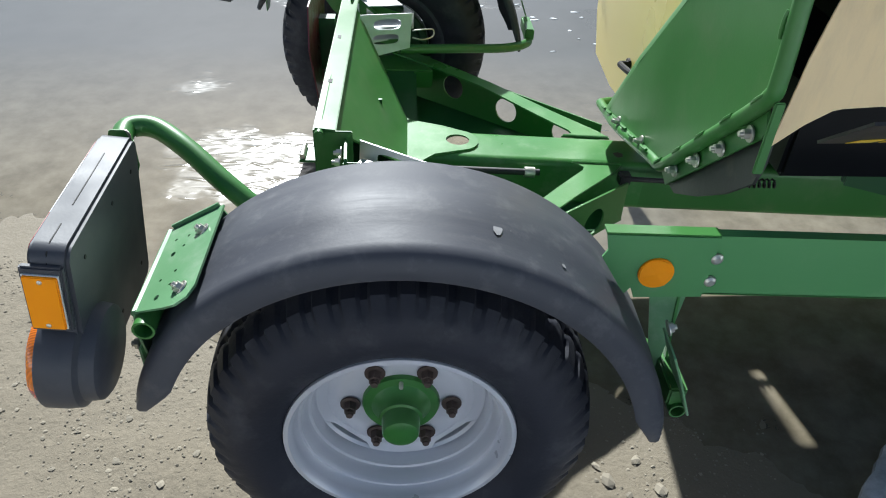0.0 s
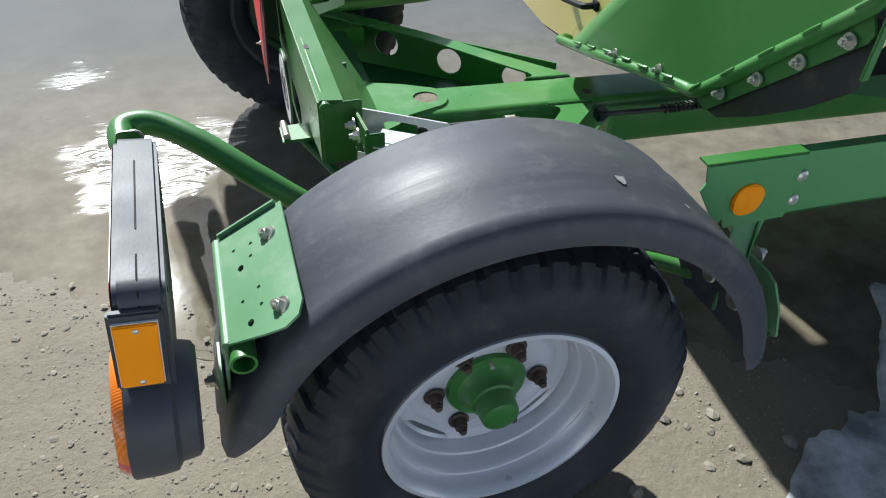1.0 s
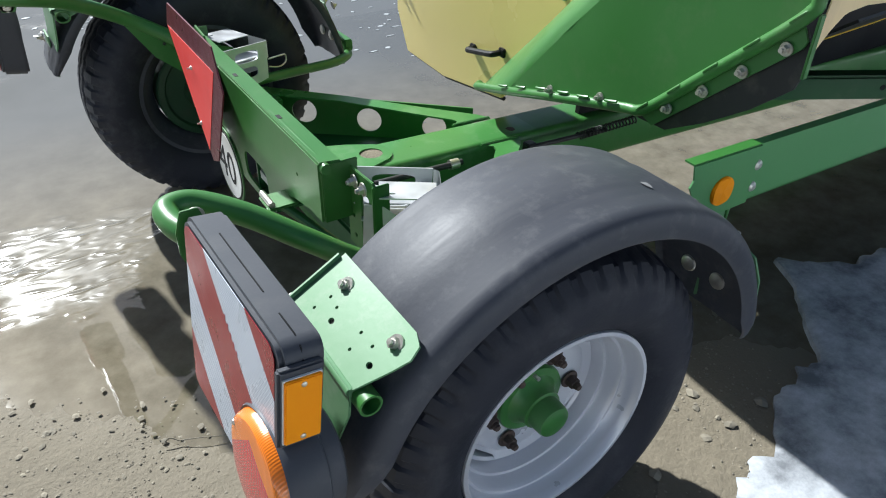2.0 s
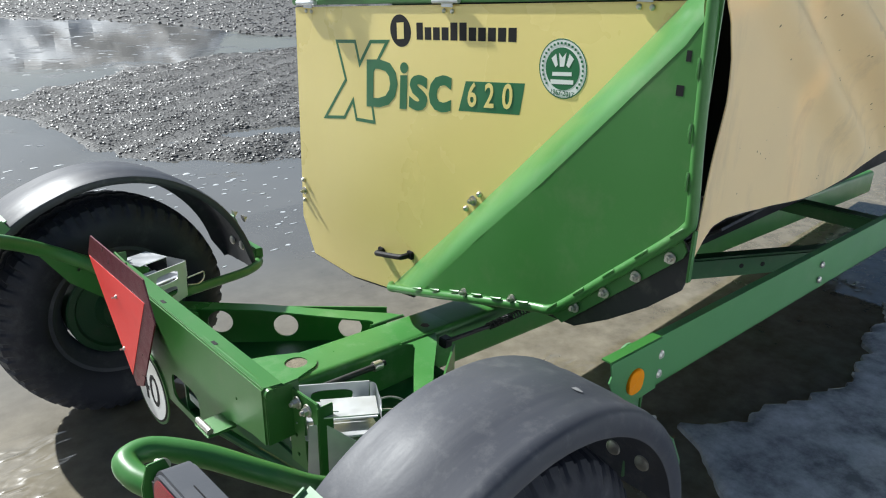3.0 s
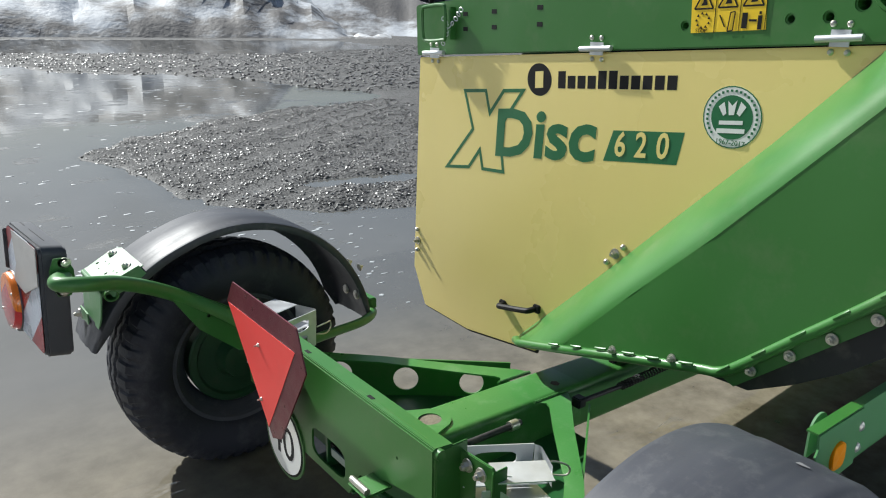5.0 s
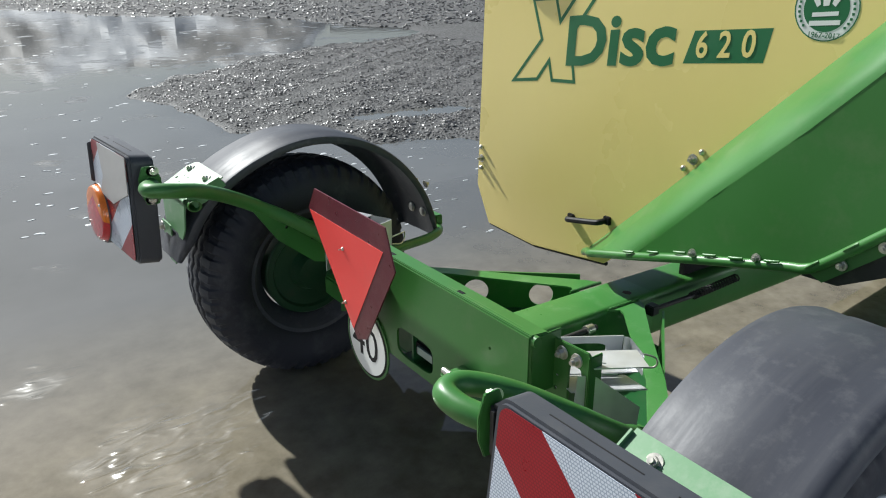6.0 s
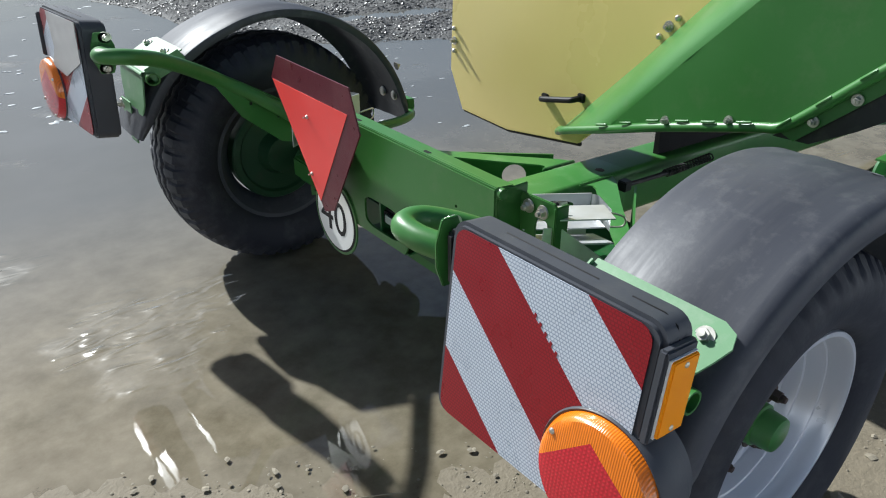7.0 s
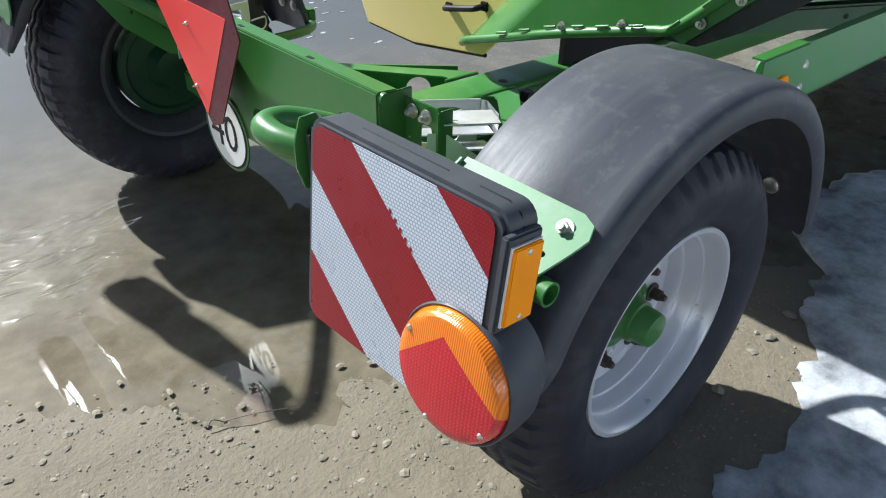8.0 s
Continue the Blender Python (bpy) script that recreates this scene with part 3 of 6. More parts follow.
def bolt(c, axis, r=0.011, h=0.009, washer=True, bm=None):
    """A hexagon head with its washer, pointing along axis from c."""
    bm = bm or bmesh.new()
    ax = Vector(axis).normalized()
    m = Matrix.Translation(c) @ ax.to_track_quat("Z", "Y").to_matrix().to_4x4()
    if washer:
        bmesh.ops.create_cone(bm, cap_ends=True, segments=18, radius1=r * 1.55, radius2=r * 1.5, depth=0.003, matrix=m @ Matrix.Translation((0, 0, 0.0015)))
    bmesh.ops.create_cone(bm, cap_ends=True, segments=6, radius1=r, radius2=r * 0.94, depth=h, matrix=m @ Matrix.Translation((0, 0, 0.003 + h / 2)))
    bmesh.ops.create_cone(bm, cap_ends=True, segments=12, radius1=r * 0.55, radius2=r * 0.5, depth=h * 0.7, matrix=m @ Matrix.Translation((0, 0, 0.003 + h * 1.3)))
    return bm


def dome(c, axis, r=0.011, h=0.006, bm=None):
    """A round, flat-domed head (rivet, carriage bolt, screw)."""
    bm = bm or bmesh.new()
    ax = Vector(axis).normalized()
    m = Matrix.Translation(c) @ ax.to_track_quat("Z", "Y").to_matrix().to_4x4()
    bmesh.ops.create_cone(bm, cap_ends=True, segments=16, radius1=r, radius2=r * 0.9, depth=h * 0.5, matrix=m @ Matrix.Translation((0, 0, h * 0.25)))
    bmesh.ops.create_cone(bm, cap_ends=True, segments=16, radius1=r * 0.9, radius2=r * 0.5, depth=h * 0.5, matrix=m @ Matrix.Translation((0, 0, h * 0.75)))
    return bm


def disc_plate(c, axis, r, t, n=28):
    bm = bmesh.new()
    m = Matrix.Translation(c) @ Vector(axis).normalized().to_track_quat("Z", "Y").to_matrix().to_4x4()
    bmesh.ops.create_cone(bm, cap_ends=True, segments=n, radius1=r, radius2=r, depth=t, matrix=m @ Matrix.Translation((0, 0, t / 2)))
    return bm


def lettering(name, text, size, m, material, parent, shear=0.0, squeeze=1.0, label="", depth=0.0004, bold=0.0):
    """Raised film letters: x of m to the right, y up."""
    cu = bpy.data.curves.new(name, "FONT")
    cu.body, cu.size, cu.shear, cu.extrude, cu.offset = text, size, shear, depth, bold
    cu.resolution_u = 3
    tmp = new(name + "_tmp", cu)
    me = bpy.data.meshes.new_from_object(tmp.evaluated_get(bpy.context.evaluated_depsgraph_get()))
    bpy.data.objects.remove(tmp)
    bpy.data.curves.remove(cu)
    me.transform(m @ Matrix.Diagonal((squeeze, 1, 1, 1)))
    me.materials.clear()
    me.materials.append(material)
    ob = new(name, me)
    ob.parent = parent
    ob.matrix_parent_inverse = PLACE.get(parent.name, Matrix()).inverted()
    return tagged(ob, label)


# ---- ground, water, ice ----
def smoothstep(a, b, x):
    t = min(1.0, max(0.0, (x - a) / (b - a)))
    return t * t * (3 - 2 * t)


# shore line of the gravel flat behind the trailer: a spit, an inlet, and a farther bar
SHORE = [(1.0, 8.5), (1.04, 7.3), (1.2, 6.5), (1.35, 5.45), (1.9, 4.9), (2.43, 4.56), (2.9, 4.2), (4.5, 3.7), (9, 3.0), (60, 2.5), (90, 60), (60, 75), (32, 62), (24.3, 36), (14, 31.5), (10.4, 33.5), (4.4, 36), (-8, 42), (-30, 56), (-30, 50), (-8, 36), (2.75, 27.7), (3.6, 23.0), (6.5, 20.5), (6.9, 19.2), (7.44, 16.7), (8.04, 13.7), (7.1, 12.3), (4.6, 11.5), (3.33, 10.9), (2.07, 9.98), (1.07, 8.85)]


def shore(x, y):
    """Distance to the shore line, more than 0 on land."""
    best, inside = 1e9, False
    for i, (ax, ay) in enumerate(SHORE):
        bx, by = SHORE[i - 1]
        if (ay > y) != (by > y) and x < (bx - ax) * (y - ay) / (by - ay) + ax:
            inside = not inside
        dx, dy = bx - ax, by - ay
        t = min(1.0, max(0.0, ((x - ax) * dx + (y - ay) * dy) / (dx * dx + dy * dy)))
        best = min(best, math.hypot(x - ax - t * dx, y - ay - t * dy))
    return best if inside else -best


def waterline(x):
    """Where the sand dips under the puddle beside the wheel."""
    return float(np.interp(x, (-2.4, -1.3, -0.9, -0.7, -0.5, -0.3, 0.0, 0.5, 0.8), (1.15, 1.0, 0.90, 0.78, 0.62, 0.50, 0.46, 0.34, 0.25)))


def land(x, y):
    """How far above the water the ground wants to be: 1 dry, 0 under water."""
    wob = 0.26 * noise.noise((x * 1.1, y * 1.1, 3.0)) + 0.16 * noise.noise((x * 3.1, y * 3.1, 7.0))
    near = smoothstep(0.30, -0.40, y - waterline(x) + wob * 0.5)
    near *= 1 - 0.9 * smoothstep(0.88, 1.25, x + wob * 0.4)
    if y < 2.5:
        return near
    d = shore(x, y) + (wob * 1.1 + 0.25 * noise.noise((x * 0.5, y * 0.5, 9.0))) * min(1.0, y * 0.08)
    soft = 0.06 + 0.022 * y
    gravel = smoothstep(-soft, soft, d)
    pool = math.hypot((x - 3.0) / 0.75, (y - 5.65 + 0.25 * (x - 3.0)) / 0.26) + wob
    gravel *= smoothstep(0.6, 1.2, pool)
    far = smoothstep(54.0, 60.0, math.hypot(x, y) + wob * 6)
    return max(near, gravel, far)


WATER_Z = -0.008


def height(x, y):
    d = land(x, y)
    rough = 0.009 * noise.noise((x * 5, y * 5, 1.0)) + 0.005 * noise.noise((x * 14, y * 14, 5.0))
    if y > 3.5:
        # ruts and ridges that run along the spit
        u, v = x * 0.80 + y * 0.60, -x * 0.60 + y * 0.80
        rough = 0.030 * noise.noise((u * 0.35, v * 3.0, 2.0)) + 0.016 * noise.noise((u * 1.5, v * 6.0, 6.0)) + 0.010 * noise.noise((x * 7, y * 7, 4.0))
        return -0.045 + 0.066 * d + rough * (0.25 + 1.1 * d)
    rough = 0.0065 * noise.noise((x * 5, y * 5, 1.0)) + 0.0042 * noise.noise((x * 14, y * 14, 5.0)) + 0.0022 * noise.noise((x * 34, y * 34, 8.0))
    low = smoothstep(0.88, 1.25, x)
    rise = max(-0.034, min(0.016, (waterline(x) - y) * 0.034 + 0.016 * noise.noise((x * 1.3, y * 1.3, 3.0))))
    return WATER_Z + rise * (1 - low) - 0.014 * low + rough


def spread(lo, hi, step, far, grow):
    """Places from -far to far: even between lo and hi, then wider and wider."""
    mid = list(np.arange(lo, hi + 1e-6, step))
    up, s = [], step
    while (up[-1] if up else hi) < far:
        s *= grow
        up.append((up[-1] if up else hi) + s)
    dn, s = [], step
    while (dn[-1] if dn else lo) > -far:
        s *= grow
        dn.append((dn[-1] if dn else lo) - s)
    return dn[::-1] + mid + up


gx, gy = spread(-2.0, 3.0, 0.03, 900, 1.055), spread(-1.2, 2.6, 0.03, 900, 1.03)
verts = [(x, y, height(x, y)) for y in gy for x in gx]
nx = len(gx)
faces = [(j * nx + i, j * nx + i + 1, (j + 1) * nx + i + 1, (j + 1) * nx + i) for j in range(len(gy) - 1) for i in range(nx - 1)]
me = bpy.data.meshes.new("ground")
me.from_pydata(verts, [], faces)
me.polygons.foreach_set("use_smooth", [True] * len(me.polygons))
me.materials.append(EARTH)
tagged(new("ground", me), "sandy gravel yard, dry near the wheel and flooded beyond", "ground", kind="structure")

me = bpy.data.meshes.new("water")
me.from_pydata([(x, y, WATER_Z) for x, y, _ in verts], [], faces)
me.attributes.new("depth", "FLOAT", "POINT").data.foreach_set("value", [WATER_Z - z for _, _, z in verts])
me.materials.append(WATER)
tagged(new("water", me), "shallow muddy meltwater puddle over the yard", "water", kind="structure")


EDGE_X = (-0.62, -0.40, -0.16, 0.04, 0.34, 0.63, 0.80, 1.07, 1.30, 1.37, 1.50, 1.80, 2.10, 3.3, 4.6, 7.0)
EDGE_Y = (-3.6, -1.5, -0.62, -0.27, -0.26, -0.20, -0.10, -0.02, 0.17, 0.30, 0.18, 0.12, 0.03, 0.18, 0.45, 0.5)


def ice_sheet():
    """A thin, ragged plate of old ice on the side of the yard where the shade lies."""
    bm = bmesh.new()
    rows = []
    xs = np.arange(-0.6, 7.0, 0.022)

    def edge(x):
        e = float(np.interp(x, EDGE_X, EDGE_Y))
        return e + 0.06 * noise.noise((x * 4.2, 0.3, 0)) + 0.040 * noise.noise((x * 13, 2.0, 0)) + 0.022 * noise.noise((x * 37, 4.0, 0))

    for x in xs:
        e = edge(x)
        row = []
        for k in range(26):
            f = k / 25
            y = e - f * f * max(0.15, 3.6 + 0.5 * noise.noise((x * 2.3, 8.0, 0)) - 3.4 * smoothstep(0.1, -0.6, x))
            z = 0.004 + 0.012 * smoothstep(0, 0.08, f) + 0.009 * noise.noise((x * 3, y * 3, 0)) * smoothstep(0, 0.1, f) + 0.004 * noise.noise((x * 14, y * 14, 2))
            if k == 0:
                z = -0.03
            elif k == 1:
                y = e - 0.006
            row.append(bm.verts.new((x, y, z)))
        rows.append(row)
    for a, b in zip(rows, rows[1:]):
        for i in range(25):
            bm.faces.new((a[i], b[i], b[i + 1], a[i + 1]))
    return bm


ob = new("ice_sheet", mesh_from("ice_sheet", ice_sheet(), ICE))
tagged(ob, "grey rough ice sheet with a ragged melting edge", "ice", kind="structure")


def scatter(name, count, where, size, material, label, seed, squash=0.6, lowest=-9.0):
    """Many small angular stones in one mesh; where(rng) gives a place or None."""
    rng = random.Random(seed)
    base = np.array([(1, 0, 0), (-1, 0, 0), (0, 1, 0), (0, -1, 0), (0, 0, 1), (0, 0, -1), (0.62, 0.62, 0.5), (-0.62, -0.6, 0.5), (0.6, -0.6, 0.45), (-0.6, 0.6, 0.4)])
    tri = [(0, 6, 8), (6, 2, 9), (6, 9, 4), (9, 1, 7), (9, 7, 4), (7, 3, 8), (7, 8, 4), (8, 6, 4), (0, 2, 6), (2, 1, 9), (1, 3, 7), (3, 0, 8), (0, 5, 2), (2, 5, 1), (1, 5, 3), (3, 5, 0)]
    vs, fs = [], []
    made = 0
    while made < count:
        p = where(rng)
        if p is None:
            continue
        s = size[0] + (size[1] - size[0]) * rng.random() ** 3
        a = rng.random() * math.tau
        q = base * np.array([s * rng.uniform(0.7, 1.3), s * rng.uniform(0.7, 1.2), s * squash * rng.uniform(0.7, 1.2)])
        q = q * np.array([[rng.uniform(0.8, 1.2)] for _ in range(10)])
        ca, sa = math.cos(a), math.sin(a)
        q = np.stack([q[:, 0] * ca - q[:, 1] * sa + p[0], q[:, 0] * sa + q[:, 1] * ca + p[1], q[:, 2] + max(height(p[0], p[1]), lowest - s * 0.15) + s * 0.15], 1)
        k = len(vs)
        vs += q.tolist()
        fs += [(k + i, k + j, k + m) for i, j, m in tri]
        made += 1
    data = bpy.data.meshes.new(name)
    data.from_pydata(vs, [], fs)
    data.materials.append(material)
    return tagged(new(name, data), label, "gravel", kind="stuff")


def near_sand(rng):
    x, y = rng.uniform(-2.2, 1.2), rng.uniform(-1.0, 0.95)
    if noise.noise((x * 3.5, y * 3.5, 6.0)) < rng.uniform(-0.5, 0.45):
        return None
    return (x, y) if land(x, y) > 0.15 + 0.25 * rng.random() else None


def spit_place(rng):
    y = 4.2 + 9 * rng.random() ** 1.3
    x = rng.uniform(0.6, 7.5)
    if noise.noise(((x * 0.8 + y * 0.6) * 0.5, (-x * 0.6 + y * 0.8) * 3.5, 0.0)) < rng.uniform(-0.75, 0.25):
        return None
    return (x, y) if land(x, y) > 0.5 * rng.random() + 0.25 else None


def bar_place(rng):
    y = rng.uniform(13.5, 40)
    x = rng.uniform(-0.1, 0.80) * y
    return (x, y) if land(x, y) > 0.5 * rng.random() + 0.25 else None


scatter("sand_grit", 16000, near_sand, (0.0008, 0.0048), PEBBLE, "pale grit and small pebbles on packed sand", 4)
scatter("gravel", 40000, spit_place, (0.005, 0.019), STONE, "dark wet crushed gravel on a spit", 5)
scatter("gravel", 14000, bar_place, (0.014, 0.055), STONE, "dark wet gravel bar between two puddles", 6)


def kerb_place(rng):
    x, y = 0.60 + rng.gauss(0, 0.12), 0.0 + rng.gauss(0, 0.12)
    return (x, y) if land(x, y) > 0.1 else None


scatter("small_stones", 18, kerb_place, (0.006, 0.021), PEBBLE, "pale loose stones in front of the wheel", 8, 0.4)


def clod_place(rng):
    x, y = rng.uniform(-1.25, -0.12), rng.uniform(0.05, 1.0)
    if noise.noise((x * 4.5, y * 4.5, 3.0)) < rng.uniform(-0.5, 0.4) or y > waterline(x) + 0.16 * rng.random():
        return None
    return (x, y)


scatter("mud_clods", 420, clod_place, (0.0020, 0.0115), PEBBLE, "small mud clods standing out of shallow water", 12, 0.32, -0.001)

# ---- trailer ----
trailer = thing("trailer", (0, 0, 0), "green single-axle transport trailer standing in a puddle, mud splashed", "trailer")
HUB = (0.0, 0.0, 0.37)


def tread(a, r, y):
    """Blocks of an all-round implement tyre: zigzag grooves and open shoulders."""
    yy = y - 0.02
    if r < 0.335:
        return r
    g = 0.0
    for c in (-0.045, 0.0, 0.045):
        zig = 0.008 * math.asin(math.sin(a * 46)) / 1.57
        g = max(g, 1 - smoothstep(0.004, 0.009, abs(yy - c - zig)))
    pitch = math.tau / 46
    ph = ((a + 0.25 * pitch * (1 if yy > 0 else -1)) % pitch) / pitch
    if abs(yy) > 0.06:
        g = max(g, (1 - smoothstep(0.13, 0.22, abs(ph - 0.5))) * smoothstep(0.06, 0.078, abs(yy)))
    flat = r - 0.0075 * g
    # the tyre stands flattened on the ground
    low = -math.sin(a)
    if low > 0.6:
        flat = min(flat, 0.378 / low)
    return flat


def wheel(far):
    """Tyre, rim, hub and nuts of one wheel."""
    side = "wheel" if far else False
    w = part("wheel", rim_disc(), SILVER, trailer, "silver steel disc wheel with a worn black tyre", side)
    pr = [(0.221, -0.088), (0.228, -0.100), (0.245, -0.113), (0.272, -0.124), (0.300, -0.127), (0.325, -0.121), (0.343, -0.110), (0.356, -0.098)]
    pr += [(0.366 + 0.013 * (1 - (k / 12 * 2 - 1) ** 2), 0.02 + (k / 12 * 2 - 1) * 0.108) for k in range(13)]
    fine = []
    for k in range(31):
        s = k / 15 - 1
        fine.append((0.3655 + 0.0145 * (1 - s * s), 0.02 + s * 0.110))
    pr = pr[:8] + fine + [(0.356, 0.138), (0.343, 0.150), (0.325, 0.161), (0.300, 0.167), (0.272, 0.164), (0.245, 0.153), (0.228, 0.140), (0.221, 0.128)]
    part("tyre", lathe(pr, 368, HUB, wave=tread), RUBBER, w, "black rubber tyre with dusty sidewall", side)
    part("rim", lathe([(0.214, -0.080), (0.222, -0.086), (0.2250, -0.095), (0.2235, -0.1015), (0.215, -0.102), (0.2095, -0.096), (0.2065, -0.082), (0.2045, -0.066), (0.2005, -0.060), (0.1955, -0.0595), (0.1905, -0.052), (0.1885, -0.032), (0.1850, -0.025), (0.1795, -0.0235), (0.1755, -0.014), (0.1735, 0.006), (0.168, 0.012), (0.166, 0.03), (0.166, 0.06)], 72, HUB), SILVER, w, "silver painted steel rim", side)
    # inner rim much darker than the silver outer rim
    part("inner_rim", lathe([(0.166, 0.060), (0.170, 0.075), (0.190, 0.095), (0.203, 0.118), (0.212, 0.132), (0.226, 0.134)], 72, HUB), FENDER, w, "dark inner rim", side)
    hub = part("hub", capped([(0.079, 0.01), (0.079, -0.004), (0.076, -0.010), (0.060, -0.012), (0.049, -0.022), (0.044, -0.036), (0.0435, -0.046), (0.038, -0.048), (0.0365, -0.078), (0.034, -0.084), (0.026, -0.087), (0.012, -0.088)], 40, HUB), GREEN, w, "green hub with a round dust cap", side)
    part("grease_nipple", tube([(0.0, -0.008, 0.436), (0.0, -0.026, 0.438)], 0.0045, 8), ZINC_B, hub, "", side)
    for k in range(6):
        a = k * math.tau / 6
        c = (0.1025 * math.cos(a), -0.006, 0.37 + 0.1025 * math.sin(a))
        nut = part("wheel_nut", bolt(c, (0, -1, 0), 0.0135, 0.018), RUST, w, "rusty wheel nut", side)
        part("stud", tube([(c[0], -0.018, c[2]), (c[0], -0.034, c[2])], 0.0085, 10), RUST, nut, "rusty stud end", side)
    part("brake_drum", capped([(0.120, 0.020), (0.160, 0.028), (0.163, 0.100), (0.158, 0.106), (0.140, 0.108), (0.132, 0.098), (0.075, 0.100), (0.06, 0.15), (0.03, 0.15)], 40, HUB), DRUM, w, "green brake drum, shade put into its colour", side)
    return w


def rim_disc():
    """The dished wheel disc, its rim cut back to four flats, with a pressed ring."""
    bm = bmesh.new()
    n = 64
    rows = []
    for r, y in ((0.060, 0.004), (0.088, -0.002), (0.125, -0.003), (0.138, 0.004), (0.150, 0.010), (0.172, 0.006)):
        row = []
        for i in range(n):
            a = i * math.tau / n
            rr = r
            if r > 0.13:
                q = (a + math.pi / 4) % (math.pi / 2) - math.pi / 4
                q2 = (a) % (math.pi / 2) - math.pi / 4
                rr = min(r, (0.140 if r < 0.16 else 0.150) / max(0.5, math.cos(q2))) if abs(q2) < 0.36 else r
            row.append(bm.verts.new((rr * math.cos(a), y, 0.37 + rr * math.sin(a))))
        rows.append(row)
    for p, q in zip(rows, rows[1:]):
        for i in range(n):
            bm.faces.new((p[i], p[(i + 1) % n], q[(i + 1) % n], q[i]))
    ex = bmesh.ops.extrude_face_region(bm, geom=list(bm.faces))
    bmesh.ops.translate(bm, vec=(0, 0.007, 0), verts=[g for g in ex["geom"] if isinstance(g, bmesh.types.BMVert)])
    return bm


def mudguard(far):
    """A rolled plastic mudguard with a turned-down outer lip and ribs."""
    R, c = 0.497, 0.37
    prof = [(-0.052, -0.150), (-0.030, -0.152), (-0.014, -0.148), (-0.004, -0.138), (0.0, -0.122), (0.0, -0.060), (0.003, -0.052), (0.003, 0.050), (0.0, 0.058), (0.0, 0.108), (-0.004, 0.120), (-0.014, 0.124), (-0.024, 0.122)]
    back = [(d - 0.005, y + (0.004 if y < -0.13 else -0.003 if y > 0.11 else 0)) for d, y in prof[::-1]]
    loop = prof + back
    bm = bmesh.new()
    rows = []
    n = 60
    for i in range(n + 1):
        f = i / n
        a = radians(4 + f * 160)
        end = max(0.0, 1 - min(f, 1 - f) * 16)
        row = []
        for d, y in loop:
            dd = d * (1 - 0.55 * end) if d < -0.012 else d
            yy = y * (1 - 0.12 * end * end)
            r = R + dd - 0.010 * smoothstep(0.8, 1.0, f)
            row.append(bm.verts.new((r * math.cos(a), yy, c + r * math.sin(a))))
        rows.append(row)
    k = len(loop)
    for p, q in zip(rows, rows[1:]):
        for j in range(k):
            bm.faces.new((p[j], p[(j + 1) % k], q[(j + 1) % k], q[j]))
    bm.faces.new(rows[0])
    bm.faces.new(rows[-1])
    g = part("mudguard", bm, FENDER, trailer, "matt black plastic mudguard, scuffed on top", far)
    # rear carrier: bent green sheet, pipe and lower tab
    o = Vector((-0.322, 0.118, 0.769))
    u, v = Vector((0, -1, 0)), Vector((-0.875, 0, -0.485))
    m = frame_m(o, u, -v)
    out = [(0.0, 0.0), (0.225, 0.0), (0.248, -0.010), (0.256, -0.032), (0.248, -0.060), (0.225, -0.122), (0.0, -0.122)]
    holes = [(0.049, -0.092, 0.003, 0.003), (0.055, -0.062, 0.003, 0.003), (0.082, -0.065, 0.003, 0.003), (0.096, -0.084, 0.0065, 0.005), (0.155, -0.060, 0.003, 0.003), (0.165, -0.088, 0.003, 0.003), (0.190, -0.060, 0.003, 0.003), (0.213, -0.080, 0.0065, 0.005)]
    bk = part("mudguard_bracket", sheet(out, 0.004, m, holes), GREEN_L, g, "light green perforated carrier plate", far)
    bm = sheet([(0, 0), (0.225, 0), (0.225, -0.05), (0.19, -0.14), (0.13, -0.19), (0.05, -0.19), (0, -0.10)], 0.004, frame_m((-0.430, 0.118, 0.713), (0, -1, 0), (0.10, 0, 1)))
    box(bm, (-0.368, 0.120, 0.726), (0.105, 0.004, 0.045), Euler((0, radians(-29), 0)).to_matrix())
    part("bracket_flange", bm, GREEN_L, g, "", far)
    part("rolled_edge", tube([(-0.4265, 0.118, 0.7045), (-0.4265, -0.105, 0.7045)], 0.0085, 12), GREEN_L, g, "", far)
    for y in (0.06, -0.097):
        part("bolt", bolt((-0.349, y, 0.751), (-0.72, 0, 0.69), 0.0098, 0.008), ZINC_B, g, "zinc hexagon bolt", far)
    part("bracket_pipe", tube([(-0.410, 0.14, 0.692), (-0.410, -0.132, 0.692)], 0.0185, 18, hollow=True), GREEN, g, "green steel pipe with an open end", far)
    out = [(0, 0), (0.09, 0), (0.09, -0.10), (0.06, -0.135), (0, -0.135)]
    part("lower_tab", sheet(out, 0.004, frame_m((-0.452, 0.01, 0.60), (0, -1, 0), (0.0, 0, 1))), GREEN_L, g, "", far)
    part("bolt", bolt((-0.457, -0.05, 0.585), (-1, 0, -0.1), 0.011, 0.009), ZINC_B, g, "zinc hexagon bolt", far)
    # front carrier
    bm = sheet([(0.12, 0.03), (0.17, 0.03), (0.19, 0.018), (0.20, -0.05), (0.19, -0.145), (0.165, -0.165), (0.12, -0.165)], 0.004, frame_m((0.492, 0.09, 0.575), (0, -1, 0), (-0.36, 0, 0.93)), [(0.155, -0.03, 0.005, 0.005), (0.155, -0.085, 0.005, 0.005)])
    part("front_bracket", bm, GREEN_L, g, "light green front carrier plate", far)
    box_b = B((0.528, 0.0, 0.462), (0.035, 0.15, 0.045), None, 0.004)
    part("front_clip", box_b, GREEN, g, "", far)
